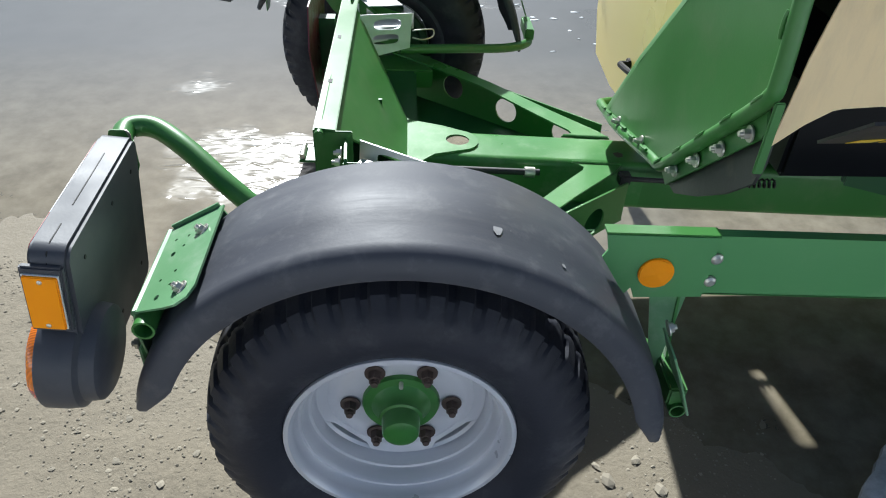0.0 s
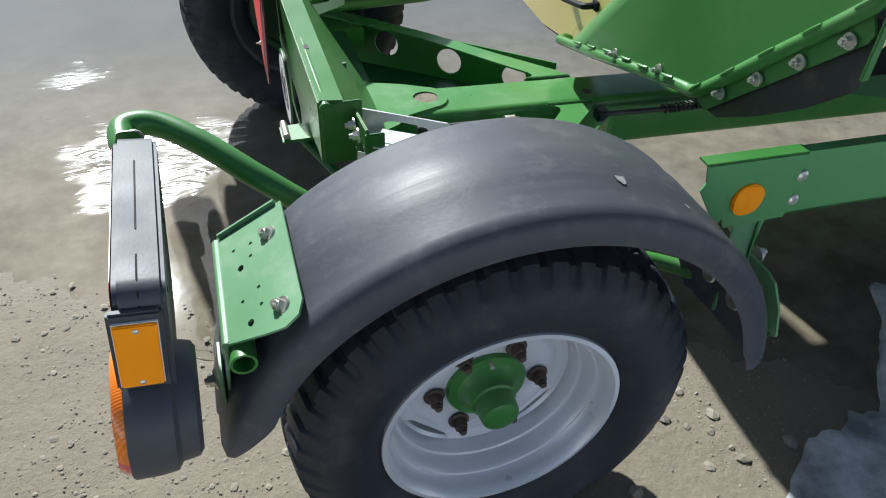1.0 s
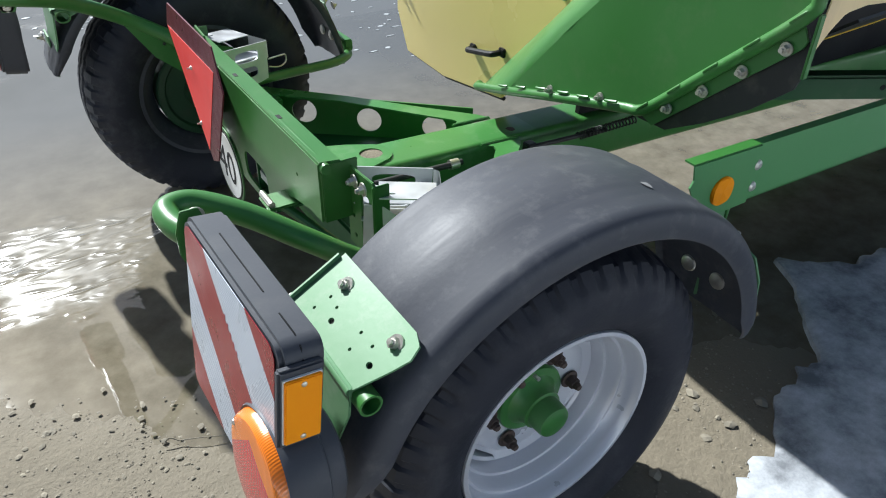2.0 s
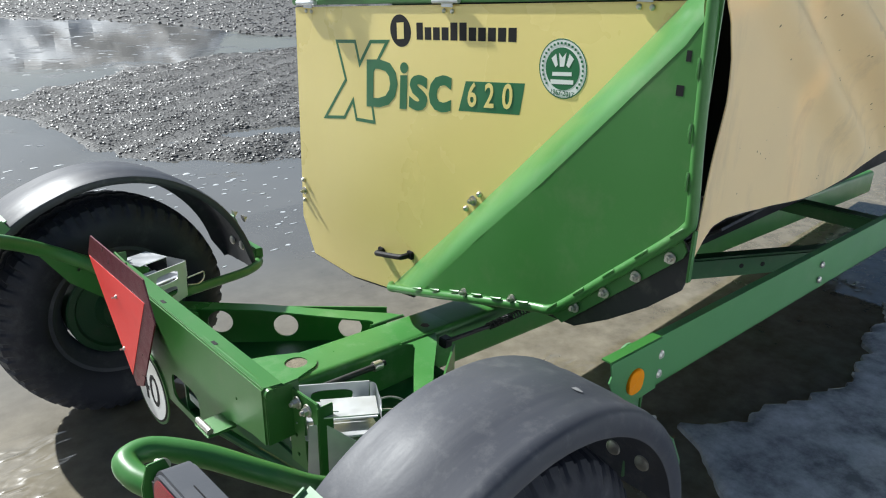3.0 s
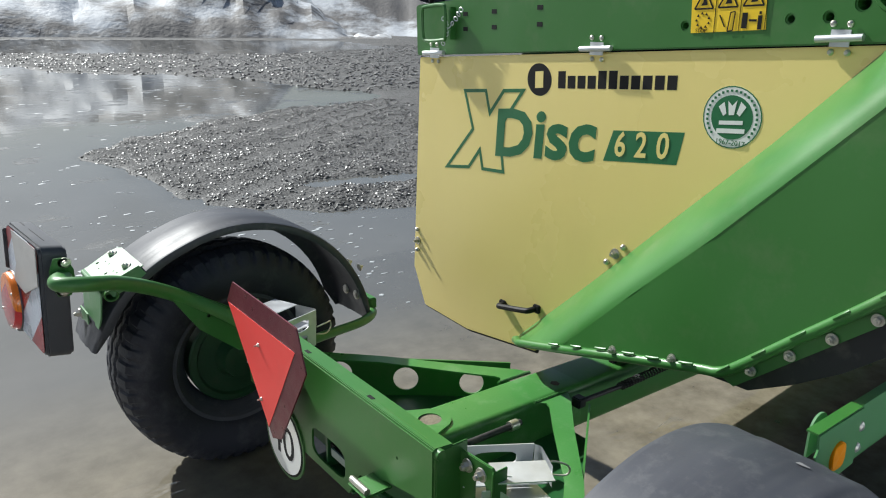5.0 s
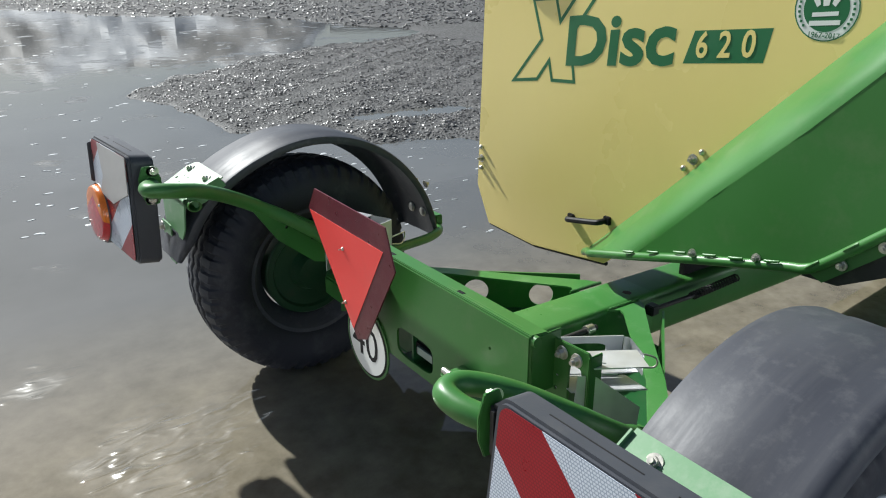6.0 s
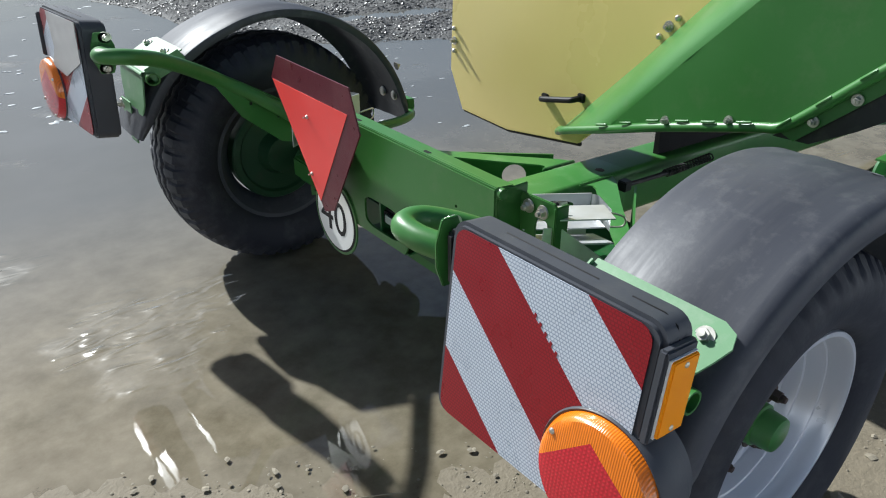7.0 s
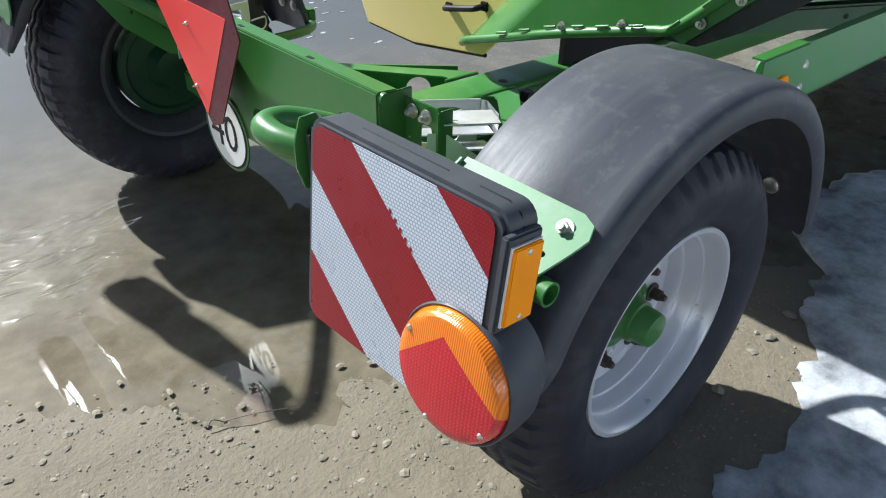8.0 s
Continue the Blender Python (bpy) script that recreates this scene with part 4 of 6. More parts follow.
    for y in (0.04, -0.04):
        part("bolt", bolt((0.486, y, 0.612), (1, 0, 0.25), 0.010, 0.008), ZINC_B, g, "zinc hexagon bolt", far)
        part("inner_bolt", dome((0.472, y, 0.50), (-1, 0, 0), 0.020, 0.008), ZINC_B, g, "zinc round head", far)
    pts = smooth_path([(0.02, 0.30, 0.46), (0.25, 0.23, 0.45), (0.42, 0.17, 0.44), (0.515, 0.09, 0.434), (0.532, 0.0, 0.432), (0.533, -0.083, 0.432)], 7)
    part("front_pipe", tube(pts, 0.017, 14, hollow=True), GREEN, g, "green bent carrier pipe", far)
    return g


def lamp_board(far):
    """Tail lamp carrier with striped film, round lamp and amber side reflector."""
    bent = "board" if far else False
    o = Vector((-0.5575, 0.0215, 0.712))
    v = Vector((0.120, 0.0, 1.0)).normalized()
    u = Vector((0.009, -0.339, 0.0)).normalized()
    m = frame_m(o, u, v)  # z of m points to the rear

    def rounded(x0, y0, x1, y1, r, n=5):
        pts = []
        for cx, cy, s in ((x1 - r, y1 - r, 0), (x0 + r, y1 - r, 1), (x0 + r, y0 + r, 2), (x1 - r, y0 + r, 3)):
            pts += [(cx + r * math.cos((s + k / n) * math.pi / 2), cy + r * math.sin((s + k / n) * math.pi / 2)) for k in range(n + 1)]
        return pts

    LC, LR = (0.1365, -0.0755), 0.091
    shell = rounded(-0.180, -0.158, 0.180, 0.162, 0.026)
    bd = part("lamp_board", sheet(shell, 0.058, m @ Matrix.Translation((0, 0, -0.002)), bev=0.006), BOARD, trailer, "anthracite tail lamp carrier with red and white stripes", bent)
    part("rim_seam", tube([m @ Vector((-0.10, 0.1619, -0.030)), m @ Vector((0.06, 0.1619, -0.030))], 0.0013, 6), BLACK, bd, "", bent)
    part("rim_seam", tube([m @ Vector((0.11, 0.1619, -0.030)), m @ Vector((0.155, 0.1619, -0.030)), m @ Vector((0.173, 0.154, -0.030)), m @ Vector((0.1799, 0.137, -0.030))], 0.0013, 6), BLACK, bd, "", bent)
    if far:
        part("peeled_film", sheet([(-0.17, 0.155), (0.09, 0.155), (0.06, 0.06), (0.10, 0.0), (-0.02, -0.01), (-0.17, 0.05)], 0.0016, m @ Matrix.Translation((0, 0, 0.004))), GREY_FILM, bd, "pale weathered film peeling off", bent)
    # black discs drawn as the dark of screw holes
    for sx, sy in ((-0.13, 0.11), (-0.02, 0.115), (0.12, 0.11), (-0.13, -0.10), (0.0, -0.11), (0.14, 0.0)):
        part("screw_hole", disc_plate(m @ Vector((sx, sy, -0.0598)), m.to_3x3() @ Vector((0, 0, -1)), 0.004, 0.0012, 10), BLACK, bd, "", bent)

    def turned(profile, n=48):
        b2 = lathe(profile, n)
        mm = m @ Matrix.Translation((LC[0], LC[1], 0)) @ Matrix.Rotation(radians(-90), 4, "X")
        bmesh.ops.transform(b2, matrix=mm, verts=b2.verts)
        return b2

    # profile y runs along -z of m after the turn: negative y is the rear
    part("lamp_housing", turned([(0.0, 0.086), (0.070, 0.086), (0.079, 0.080), (0.083, 0.058), (LR + 0.002, 0.052), (LR + 0.005, 0.030), (LR + 0.005, -0.001), (LR + 0.003, -0.004), (LR + 0.0005, -0.003)]), BOARD, bd, "", bent)
    # stripes of the square film, cut on the slant
    W = rounded(-0.166, -0.150, 0.166, 0.154, 0.020)

    def clip(poly, f):
        out = []
        for i in range(len(poly)):
            p, q = poly[i], poly[(i + 1) % len(poly)]
            a, b = f(p), f(q)
            if a >= 0:
                out.append(p)
            if (a >= 0) != (b >= 0):
                t = a / (a - b)
                out.append((p[0] + (q[0] - p[0]) * t, p[1] + (q[1] - p[1]) * t))
        return out

    def s_of(p):
        # distance across the slanted stripes: they run down to the right
        return p[0] + p[1] * 1.22

    edges = [-1.0, -0.213, -0.061, 0.105, 0.260, 1.0]
    for k in range(5):
        poly = clip(W, lambda p: s_of(p) - edges[k])
        poly = clip(poly, lambda p: edges[k + 1] - s_of(p))
        if len(poly) < 3:
            continue
        red = k in (0, 2, 4)
        part("stripe", sheet(poly, 0.001, m @ Matrix.Translation((0, 0, 0.0008))), FILM_R if red else FILM_W, bd, "red reflective stripe" if red else "white reflective stripe", bent)
    # small unreadable print along a stripe
    for k in range(5):
        c = (-0.003 + k * 0.0105, 0.092 - k * 0.0087)
        part("print_mark", sheet([(c[0] - 0.002, c[1] - 0.0028), (c[0] + 0.0022, c[1] - 0.0042), (c[0] + 0.0032, c[1] + 0.0014), (c[0] - 0.001, c[1] + 0.0030)], 0.0004, m @ Matrix.Translation((0, 0, 0.0014))), FILM_R, bd, "", bent)
    def lens_z(r):
        q = r / LR
        return 0.0215 - 0.0035 * q * q if q < 0.9 else 0.0187 - 0.0165 * ((q - 0.9) / 0.1) ** 2

    apex = Vector((-0.10, 0.66)) * LR
    lo, hi = radians(-5), radians(188)

    # one dome of rings and spokes about the apex, cut in two along the segment's edges
    lens = {True: bmesh.new(), False: bmesh.new()}
    spokes = [hi + (lo - hi) * k / 36 for k in range(37)] + [lo - (math.tau - hi + lo) * k / 24 for k in range(1, 25)]
    steps = [0.0, 0.2, 0.4, 0.6, 0.75, 0.86, 0.93, 0.97, 1.0]
    for which, run in ((True, spokes[:37]), (False, spokes[36:])):
        rows = []
        for f in steps:
            row = []
            for t in run:
                p = apex.lerp(Vector((math.cos(t), math.sin(t))) * LR, f)
                row.append(lens[which].verts.new(m @ Vector((LC[0] + p.x, LC[1] + p.y, lens_z(p.length)))))
            rows.append(row)
        for p, q in zip(rows, rows[1:]):
            for k in range(len(run) - 1):
                lens[which].faces.new((p[k], p[k + 1], q[k + 1], q[k]))
        bmesh.ops.remove_doubles(lens[which], verts=lens[which].verts, dist=0.00005)
    lamp = part("tail_lamp", lens[False], RED_L, bd, "round tail lamp, red with an amber segment", bent)
    part("amber_segment", lens[True], ORANGE, lamp, "amber indicator lens", bent)
    for a in (radians(150), radians(-32), radians(-108)):
        part("lens_screw", dome(m @ Vector((LC[0] + 0.079 * math.cos(a), LC[1] + 0.079 * math.sin(a), 0.0185)), m.to_3x3() @ Vector((0, 0, 1)), 0.0045, 0.003), ZINC_B, lamp, "", bent)
    # amber reflector on the outer edge
    sm = m @ Matrix.Translation((0.182, 0.078, -0.0235)) @ Matrix.Rotation(radians(90), 4, "Y")
    part("reflector_base", sheet([(-0.030, -0.062), (0.030, -0.062), (0.030, 0.062), (-0.030, 0.062)], 0.012, sm @ Matrix.Translation((0, 0, 0.008)), bev=0.003), BOARD, bd, "", bent)
    part("reflector_backing", sheet([(-0.0252, -0.0512), (0.0252, -0.0512), (0.0252, 0.0512), (-0.0252, 0.0512)], 0.003, sm @ Matrix.Translation((0, 0, 0.0115))), WHITE, bd, "white backing plate", bent)
    side = part("side_reflector", sheet([(-0.024, -0.050), (0.024, -0.050), (0.024, 0.050), (-0.024, 0.050)], 0.007, sm @ Matrix.Translation((0, 0, 0.016)), bev=0.0015), ORANGE_R, bd, "rectangular amber side reflector", bent)
    for s in (-0.042, 0.042):
        part("rivet", dome(sm @ Vector((0, s, 0.016)), sm.to_3x3() @ Vector((0, 0, 1)), 0.004, 0.002), ZINC_B, side, "", bent)
    # pipe arm and clamp
    pts = smooth_path([(-0.03, 0.27, 0.52), (-0.14, 0.235, 0.60), (-0.25, 0.205, 0.672), (-0.34, 0.235, 0.733), (-0.425, 0.292, 0.782), (-0.495, 0.335, 0.806), (-0.542, 0.325, 0.812), (-0.545, 0.282, 0.808), (-0.528, 0.238, 0.804)], 8)
    arm = part("lamp_arm", tube(pts, 0.0215, 18), GREEN, trailer, "green bent pipe that carries the tail lamp board", far)
    out = [(-0.014, 0.056), (0.014, 0.056), (0.026, 0.02), (0.026, -0.02), (0.014, -0.056), (-0.014, -0.056), (-0.026, -0.02), (-0.026, 0.02)]
    cm = frame_m((-0.527, 0.226, 0.802), (1, 0, 0.0), (0.13, 0, 1))
    part("clamp_plate", sheet(out, 0.006, cm, bev=0.0015), GREEN, arm, "", far)
    part("rubber_buffer", B((-0.523, 0.211, 0.800), (0.036, 0.024, 0.092), None, 0.008), FLAP, arm, "black rubber buffer", far)
    for dz in (0.041, -0.041):
        part("bolt", bolt((-0.524 + dz * 0.13, 0.229, 0.802 + dz), (0, 1, 0), 0.010, 0.010), ZINC_B, arm, "zinc hexagon bolt", far)
    # gusset between arm and axle
    out = [(-0.30, 0.705), (-0.20, 0.665), (-0.06, 0.585), (0.03, 0.56), (0.03, 0.43), (-0.10, 0.46), (-0.22, 0.56)]
    part("gusset", sheet(out, 0.006, frame_m((0, 0.215, 0), (1, 0, 0), (0, 0, 1)), [(-0.19, 0.60, 0.006, 0.006), (-0.10, 0.545, 0.007, 0.007)], bev=0.0), GREEN, arm, "green gusset plate", far)
    return bd


for far in (False, True):
    wheel(far)
    mudguard(far)
    lamp_board(far)

# chassis
TY = 0.955
slope = Euler((0, radians(2.3), 0)).to_matrix()


def bar(x0, x1, y, top, wide, high, r):
    """A square tube along the trailer with rounded long edges; top: its upper face at x = 0, falling gently forwards."""
    pts = []
    for cy, cz, q in ((wide / 2 - r, -r, 0), (r - wide / 2, -r, 1), (r - wide / 2, r - high, 2), (wide / 2 - r, r - high, 3)):
        pts += [(cy + r * math.cos((q + k / 4) * math.pi / 2), cz + r * math.sin((q + k / 4) * math.pi / 2)) for k in range(5)]
    m = frame_m((x0, y, top - 0.0402 * x0), (0, -1, 0), (0.0402, 0, 1))
    return sheet(pts, (x1 - x0) / 0.9992, m)


BY = TY + 0.02
beam = part("centre_beam", bar(0.74, 4.92, BY, 0.435, 0.165, 0.164, 0.022), GREEN, trailer, "long green square centre beam with rounded edges")
part("beam_front", bar(-0.02, 0.74, BY, 0.435, 0.165, 0.164, 0.022), GREEN_W, beam, "front of the beam, paint worn on top")
tongue = [(-0.02, 0.15), (0.03, 0.12), (0.12, 0.095)] + [(0.165 + 0.062 * math.cos(t), 0.008 + 0.062 * math.sin(t)) for t in [radians(80 - 20 * k) for k in range(9)]] + [(0.09, -0.085), (0.05, -0.13), (-0.02, -0.17)]
part("top_plate", sheet(tongue, 0.008, frame_m((0.0, BY, 0.442), (0.9992, 0, -0.040), (0, 1, 0)), [(0.163, 0.008, 0.036, 0.033)]), GREEN_W, beam, "bright green tongue plate with a round hole")
part("hole_dark", disc_plate((0.163, TY + 0.028, 0.4305), (0, 0, 1), 0.036, 0.001, 24), EARTH, beam, "mud lying in the hole")
part("closing_plate", sheet([(0.0, 0.40), (0.19, 0.14), (0.19, -0.15), (0.0, -0.44)], 0.006, frame_m((-0.158, TY, 0.712), (0.53, 0, -0.848), (0, 1, 0)) @ Matrix.Diagonal((1.65, 1, 1, 1))), GREEN, beam, "green sloping closing plate")
part("paint_chip", sheet([(0.0, 0.012), (0.016, 0.020), (0.030, 0.010), (0.026, -0.008), (0.010, -0.014), (0.002, -0.004)], 0.0006, frame_m((0.645, BY - 0.030, 0.4098), (0.9992, 0, -0.040), (0, 1, 0))), RUST, beam, "rusty spot where the paint has gone")
part("end_plate", B((-0.06, TY, 0.37), (0.008, 0.30, 0.15)), GREEN, beam)
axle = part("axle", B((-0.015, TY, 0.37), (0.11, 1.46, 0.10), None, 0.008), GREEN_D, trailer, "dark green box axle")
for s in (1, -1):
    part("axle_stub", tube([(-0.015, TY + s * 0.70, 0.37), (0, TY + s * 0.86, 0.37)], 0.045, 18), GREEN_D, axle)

# diagonal braces with round windows
for side in (1, -1):
    def mirrored(bm):
        if side < 0:
            for v in bm.verts:
                v.co.y = 2 * BY - v.co.y
        return bm

    fm = frame_m((0.0, 0.274, 0), (0.785, 0.619, 0), (0, 0, 1))
    hl = [(0.2306, 0.357, 0.0445, 0.0445), (0.465, 0.337, 0.0445, 0.0445), (0.699, 0.324, 0.043, 0.043)]
    web = part("brace", mirrored(sheet([(-0.03, 0.428), (0.835, 0.404), (0.835, 0.275), (-0.03, 0.25)], 0.006, fm, hl)), GREEN, trailer, "green diagonal brace plate with round windows")
    edge = [(-0.02, 0.235), (0.12, 0.345), (0.305, 0.513), (0.494, 0.716), (0.628, 0.850), (0.656, 0.8925), (0.500, 0.8925), (0.522, 0.884), (0.536, 0.868), (0.530, 0.850), (0.440, 0.750), (0.266, 0.545), (0.02, 0.338), (-0.05, 0.29)]
    top = sheet(edge, 0.006)
    for v in top.verts:
        v.co.z += 0.4335 - 0.0402 * v.co.x
    part("brace_flange", mirrored(top), GREEN_W, web)
    seam = [Vector((x, 0.8915, 0.4365 - 0.0402 * x)) for x in (0.505, 0.55, 0.60, 0.65)]
    part("weld_seam", mirrored(tube(seam, 0.0035, 7)), GREEN_W, web, "weld bead")
    # added plate that fills the opening below the frame with dark
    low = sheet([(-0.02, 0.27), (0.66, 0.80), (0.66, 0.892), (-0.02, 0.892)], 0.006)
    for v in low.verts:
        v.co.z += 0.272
    part("under_dark_plate", mirrored(low), GREEN_D, web, "added dark plate, stands in for shade under the frame")
    part("stand", mirrored(B((0.0, 0.36, 0.39), (0.20, 0.14, 0.07), None, 0.006)), GREEN, web)

# rear cross plate
RX = -0.200
out = [(0.495, 0.722), (0.495, 0.582), (0.56, 0.580), (0.66, 0.560), (0.78, 0.510), (0.83, 0.43), (1.06, 0.43), (1.11, 0.47), (1.12, 0.52), (1.24, 0.54), (1.40, 0.596), (1.40, 0.722)]
rear = part("rear_plate", sheet([(y, z) for y, z in out], 0.006, frame_m((RX, 0, 0), (0, 1, 0), (0, 0, 1)), [(0.93, 0.495, 0.085, 0.043, 0.5), (0.62, 0.642, 0.004, 0.004)], bev=0), GREEN, trailer, "green folded rear cross plate")
bm = B((RX + 0.022, 0.9475, 0.7225), (0.050, 0.912, 0.006), Euler((0, radians(6), 0)).to_matrix(), 0.002)
part("top_fold", bm, GREEN, rear)
part("rounded_edge", tube(smooth_path([(RX + 0.0085, 1.40, 0.7155), (RX + 0.0085, 0.90, 0.7155), (RX + 0.0085, 0.512, 0.7155), (RX + 0.0085, 0.502, 0.708), (RX + 0.0085, 0.5005, 0.69), (RX + 0.0085, 0.5005, 0.59)], 4), 0.0115, 14), GREEN, rear)
part("end_fold", B((RX + 0.042, 0.492, 0.650), (0.084, 0.006, 0.142), None, 0.002), GREEN, rear)
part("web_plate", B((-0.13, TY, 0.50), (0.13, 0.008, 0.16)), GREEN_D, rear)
# slots put on as flat black pieces, for their dark inside
for y in (0.75, 1.05):
    part("slot", B((RX + 0.012, y, 0.7268), (0.010, 0.022, 0.0012)), BLACK, rear)
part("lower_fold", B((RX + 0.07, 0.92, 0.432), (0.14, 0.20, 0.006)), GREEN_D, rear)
pl = part("plate_lamp", B((RX + 0.03, 0.90, 0.49), (0.035, 0.11, 0.045), None, 0.006), BLACK, trailer, "black number plate lamp behind a window")
part("lamp_glass", B((RX + 0.010, 0.90, 0.49), (0.008, 0.075, 0.030), None, 0.004), GREY, pl, "clear lamp glass")
clip = part("catch", B((-0.235, 0.685, 0.548), (0.075, 0.075, 0.007), None, 0.003), GREEN, trailer, "small green catch with a zinc bolt")
part("catch_bolt", tube([(-0.262, 0.655, 0.558), (-0.262, 0.720, 0.558)], 0.008, 12), ZINC_B, clip)
part("catch_arm", tube([(-0.24, 0.72, 0.54), (-0.15, 0.60, 0.46), (-0.10, 0.50, 0.42)], 0.012, 10), GREEN_D, clip)

# slow-vehicle triangle and speed disc
tm = frame_m((-0.262, 0, 0), (0, -1, 0), (0, 0, 1))
hexa = [(-1.342, 0.850), (-0.962, 0.842), (-0.922, 0.735), (-1.082, 0.478), (-1.135, 0.456), (-1.388, 0.782)]
tri = part("warning_triangle", sheet(hexa, 0.004, frame_m((-0.262, 0, 0), (0, -1, 0), (0, 0, 1))), TRI_OUT, trailer, "red slow vehicle triangle with a dark red border, point down")
part("triangle_face", sheet([(-1.379, 0.779), (-0.974, 0.773), (-1.154, 0.482)], 0.001, tm @ Matrix.Translation((0, 0, 0.0012))), TRI_IN, tri, "fluorescent red triangle")
for c in ((-1.187, 0.715), (-1.190, 0.552)):
    part("screw", dome(tm @ Vector((*c, 0.001)), (-1, 0, 0), 0.006, 0.006), ZINC_B, tri)
    part("screw_shank", tube([tm @ Vector((*c, 0.0)), tm @ Vector((*c, 0.014))], 0.0025, 8), ZINC_B, tri)
part("triangle_bracket", B((-0.235, 1.18, 0.66), (0.05, 0.04, 0.16)), GREEN_D, tri)
sp = part("speed_disc", disc_plate((-0.207, 1.172, 0.412), (-1, 0, 0), 0.116, 0.004, 40), GREEN, trailer, "round white speed disc with black figures on a green tab")
part("disc_face", disc_plate((-0.2112, 1.172, 0.412), (-1, 0, 0), 0.108, 0.001, 40), BLACK, sp, "black rim line")
part("disc_white", disc_plate((-0.2124, 1.172, 0.412), (-1, 0, 0), 0.101, 0.001, 40), WHITE, sp, "white disc")
lettering("disc_figures", "40", 0.150, frame_m((-0.2138, 1.172 + 0.084, 0.362), (0, -1, 0), (0, 0, 1)), BLACK, sp, squeeze=1.0)


# wheel chocks in their holders
def wheel_chock(far):
    """A folded zinc wedge: slotted tall side, low side, flap and rounded end, held in a green slotted frame."""
    hold = part("chock_holder", sheet([(0, 0), (0.110, 0), (0.118, -0.008), (0.118, -0.185), (0.10, -0.205), (0, -0.20)], 0.006, frame_m((-0.136, 0.508, 0.704), (0.06, -1, 0), (0, 0, 1)), [(0.078, -0.112, 0.017, 0.066, 0.35), (0.025, -0.12, 0.004, 0.004), (0.03, -0.17, 0.004, 0.004)], bev=0.0015), GREEN, trailer, "green slotted chock holder", far)
    part("holder_fold", B((-0.112, 0.394, 0.604), (0.040, 0.006, 0.185), None, 0.002), GREEN, hold, "", far)
    for y in (0.461, 0.419):
        part("bolt", bolt((-0.139, y, 0.682), (-1, 0, 0), 0.010, 0.010), ZINC_B, hold, "zinc bolt", far)
    o = Vector((-0.104, 0.552, 0.665))
    u, v = Vector((0.885, -0.465, -0.06)).normalized(), Vector((-0.465, -0.885, 0.0))
    k = thing("wheel_chock", (o.x, (MID - o.y) if far else o.y, 0.45), "folded galvanised steel wheel chock in a green holder", "wheel chock", "wheel chocks")
    up = Vector((0, 0, 1))

    def plate(nm, at, a, b, pts, label, holes=(), t=0.003):
        return part(nm, sheet(pts, t, frame_m(at, a, b), holes, bev=0.0008 if not holes else 0.0), ZINC, k, label, far)

    plate("side_plate", o, u, up, [(0.0, 0.0), (0.186, 0.0), (0.186, -0.118), (0.0, -0.150)], "tall slotted zinc side plate", [(0.098, -0.034, 0.050, 0.017, 0.6), (0.094, -0.084, 0.048, 0.017, 0.6)])
    # rounded far end, bent round from the tall side
    bend_pts = []
    for q in range(7):
        a = q / 6 * math.pi / 2
        bend_pts.append(o + u * (0.186 + 0.014 * math.sin(a)) + v * (0.014 * (1 - math.cos(a))))
    bend_pts.append(o + u * 0.200 + v * 0.085)
    bm = bmesh.new()
    cols = [[bm.verts.new(p + up * h) for h in (-0.002, -0.055)] for p in bend_pts]
    for a, b in zip(cols, cols[1:]):
        bm.faces.new((a[0], b[0], b[1], a[1]))
    bmesh.ops.solidify(bm, geom=list(bm.faces), thickness=0.003)
    part("end_plate", bm, ZINC, k, "rounded zinc end", far)
    plate("inner_floor", o + up * -0.048, u, v, [(0.006, 0.004), (0.192, 0.004), (0.192, 0.082), (0.006, 0.082)], "zinc floor of the wedge")
    plate("flap", o + up * -0.004 + v * 0.0, u, v + up * 0.06, [(0.062, 0.070), (0.188, 0.070), (0.182, 0.150), (0.062, 0.150)], "bright zinc flap", [(0.085, 0.128, 0.012, 0.004)])
    plate("low_side", o + v * 0.146 + up * -0.012, u, up, [(0.030, 0.0), (0.066, 0.0), (0.178, -0.082), (0.178, -0.135), (0.030, -0.150)], "low zinc side plate")
    plate("toe", o + up * -0.100, u, v + up * 0.3, [(0.02, 0.02), (0.19, 0.02), (0.19, 0.14), (0.02, 0.14)], "sloping zinc face of the wedge")
    ring = smooth_path([o + u * 0.19 + up * -0.06, o + u * 0.235 + up * -0.055 - v * 0.01, o + u * 0.27 + up * -0.062, o + u * 0.268 + up * -0.085, o + u * 0.225 + up * -0.09 - v * 0.01, o + u * 0.19 + up * -0.085], 6)
    part("wire_ring", tube(ring, 0.0025, 7), ZINC_B, k, "bent wire ring", far)
    return k


wheel_chock(False)
wheel_chock(True)

# near side rail with its end plate, reflector and post
rail_m = frame_m((0.52, 0.0, 0.79), (0.9995, 0, -0.0285), (0, 0, 1))
rail = part("side_rail", sheet([(-0.02, -0.128), (6.0, -0.128), (6.0, 0.0), (-0.02, 0.0)], 0.005, rail_m), GREEN_R, trailer, "long green side rail")
fold = sheet([(-0.02, 0), (6.0, 0), (6.0, 0.020), (-0.02, 0.020)], 0.004, frame_m((0.52, 0.0, 0.792), (0.9995, 0, -0.0285), (0, 1, 0.05)))
part("rail_fold", fold, GREEN_R, rail)
part("rail_fold_low", sheet([(-0.02, 0), (6.0, 0), (6.0, 0.028), (-0.02, 0.028)], 0.004, frame_m((0.52, 0.0, 0.664), (0.9995, 0, -0.0285), (0, 1, 0.0))), GREEN, rail)
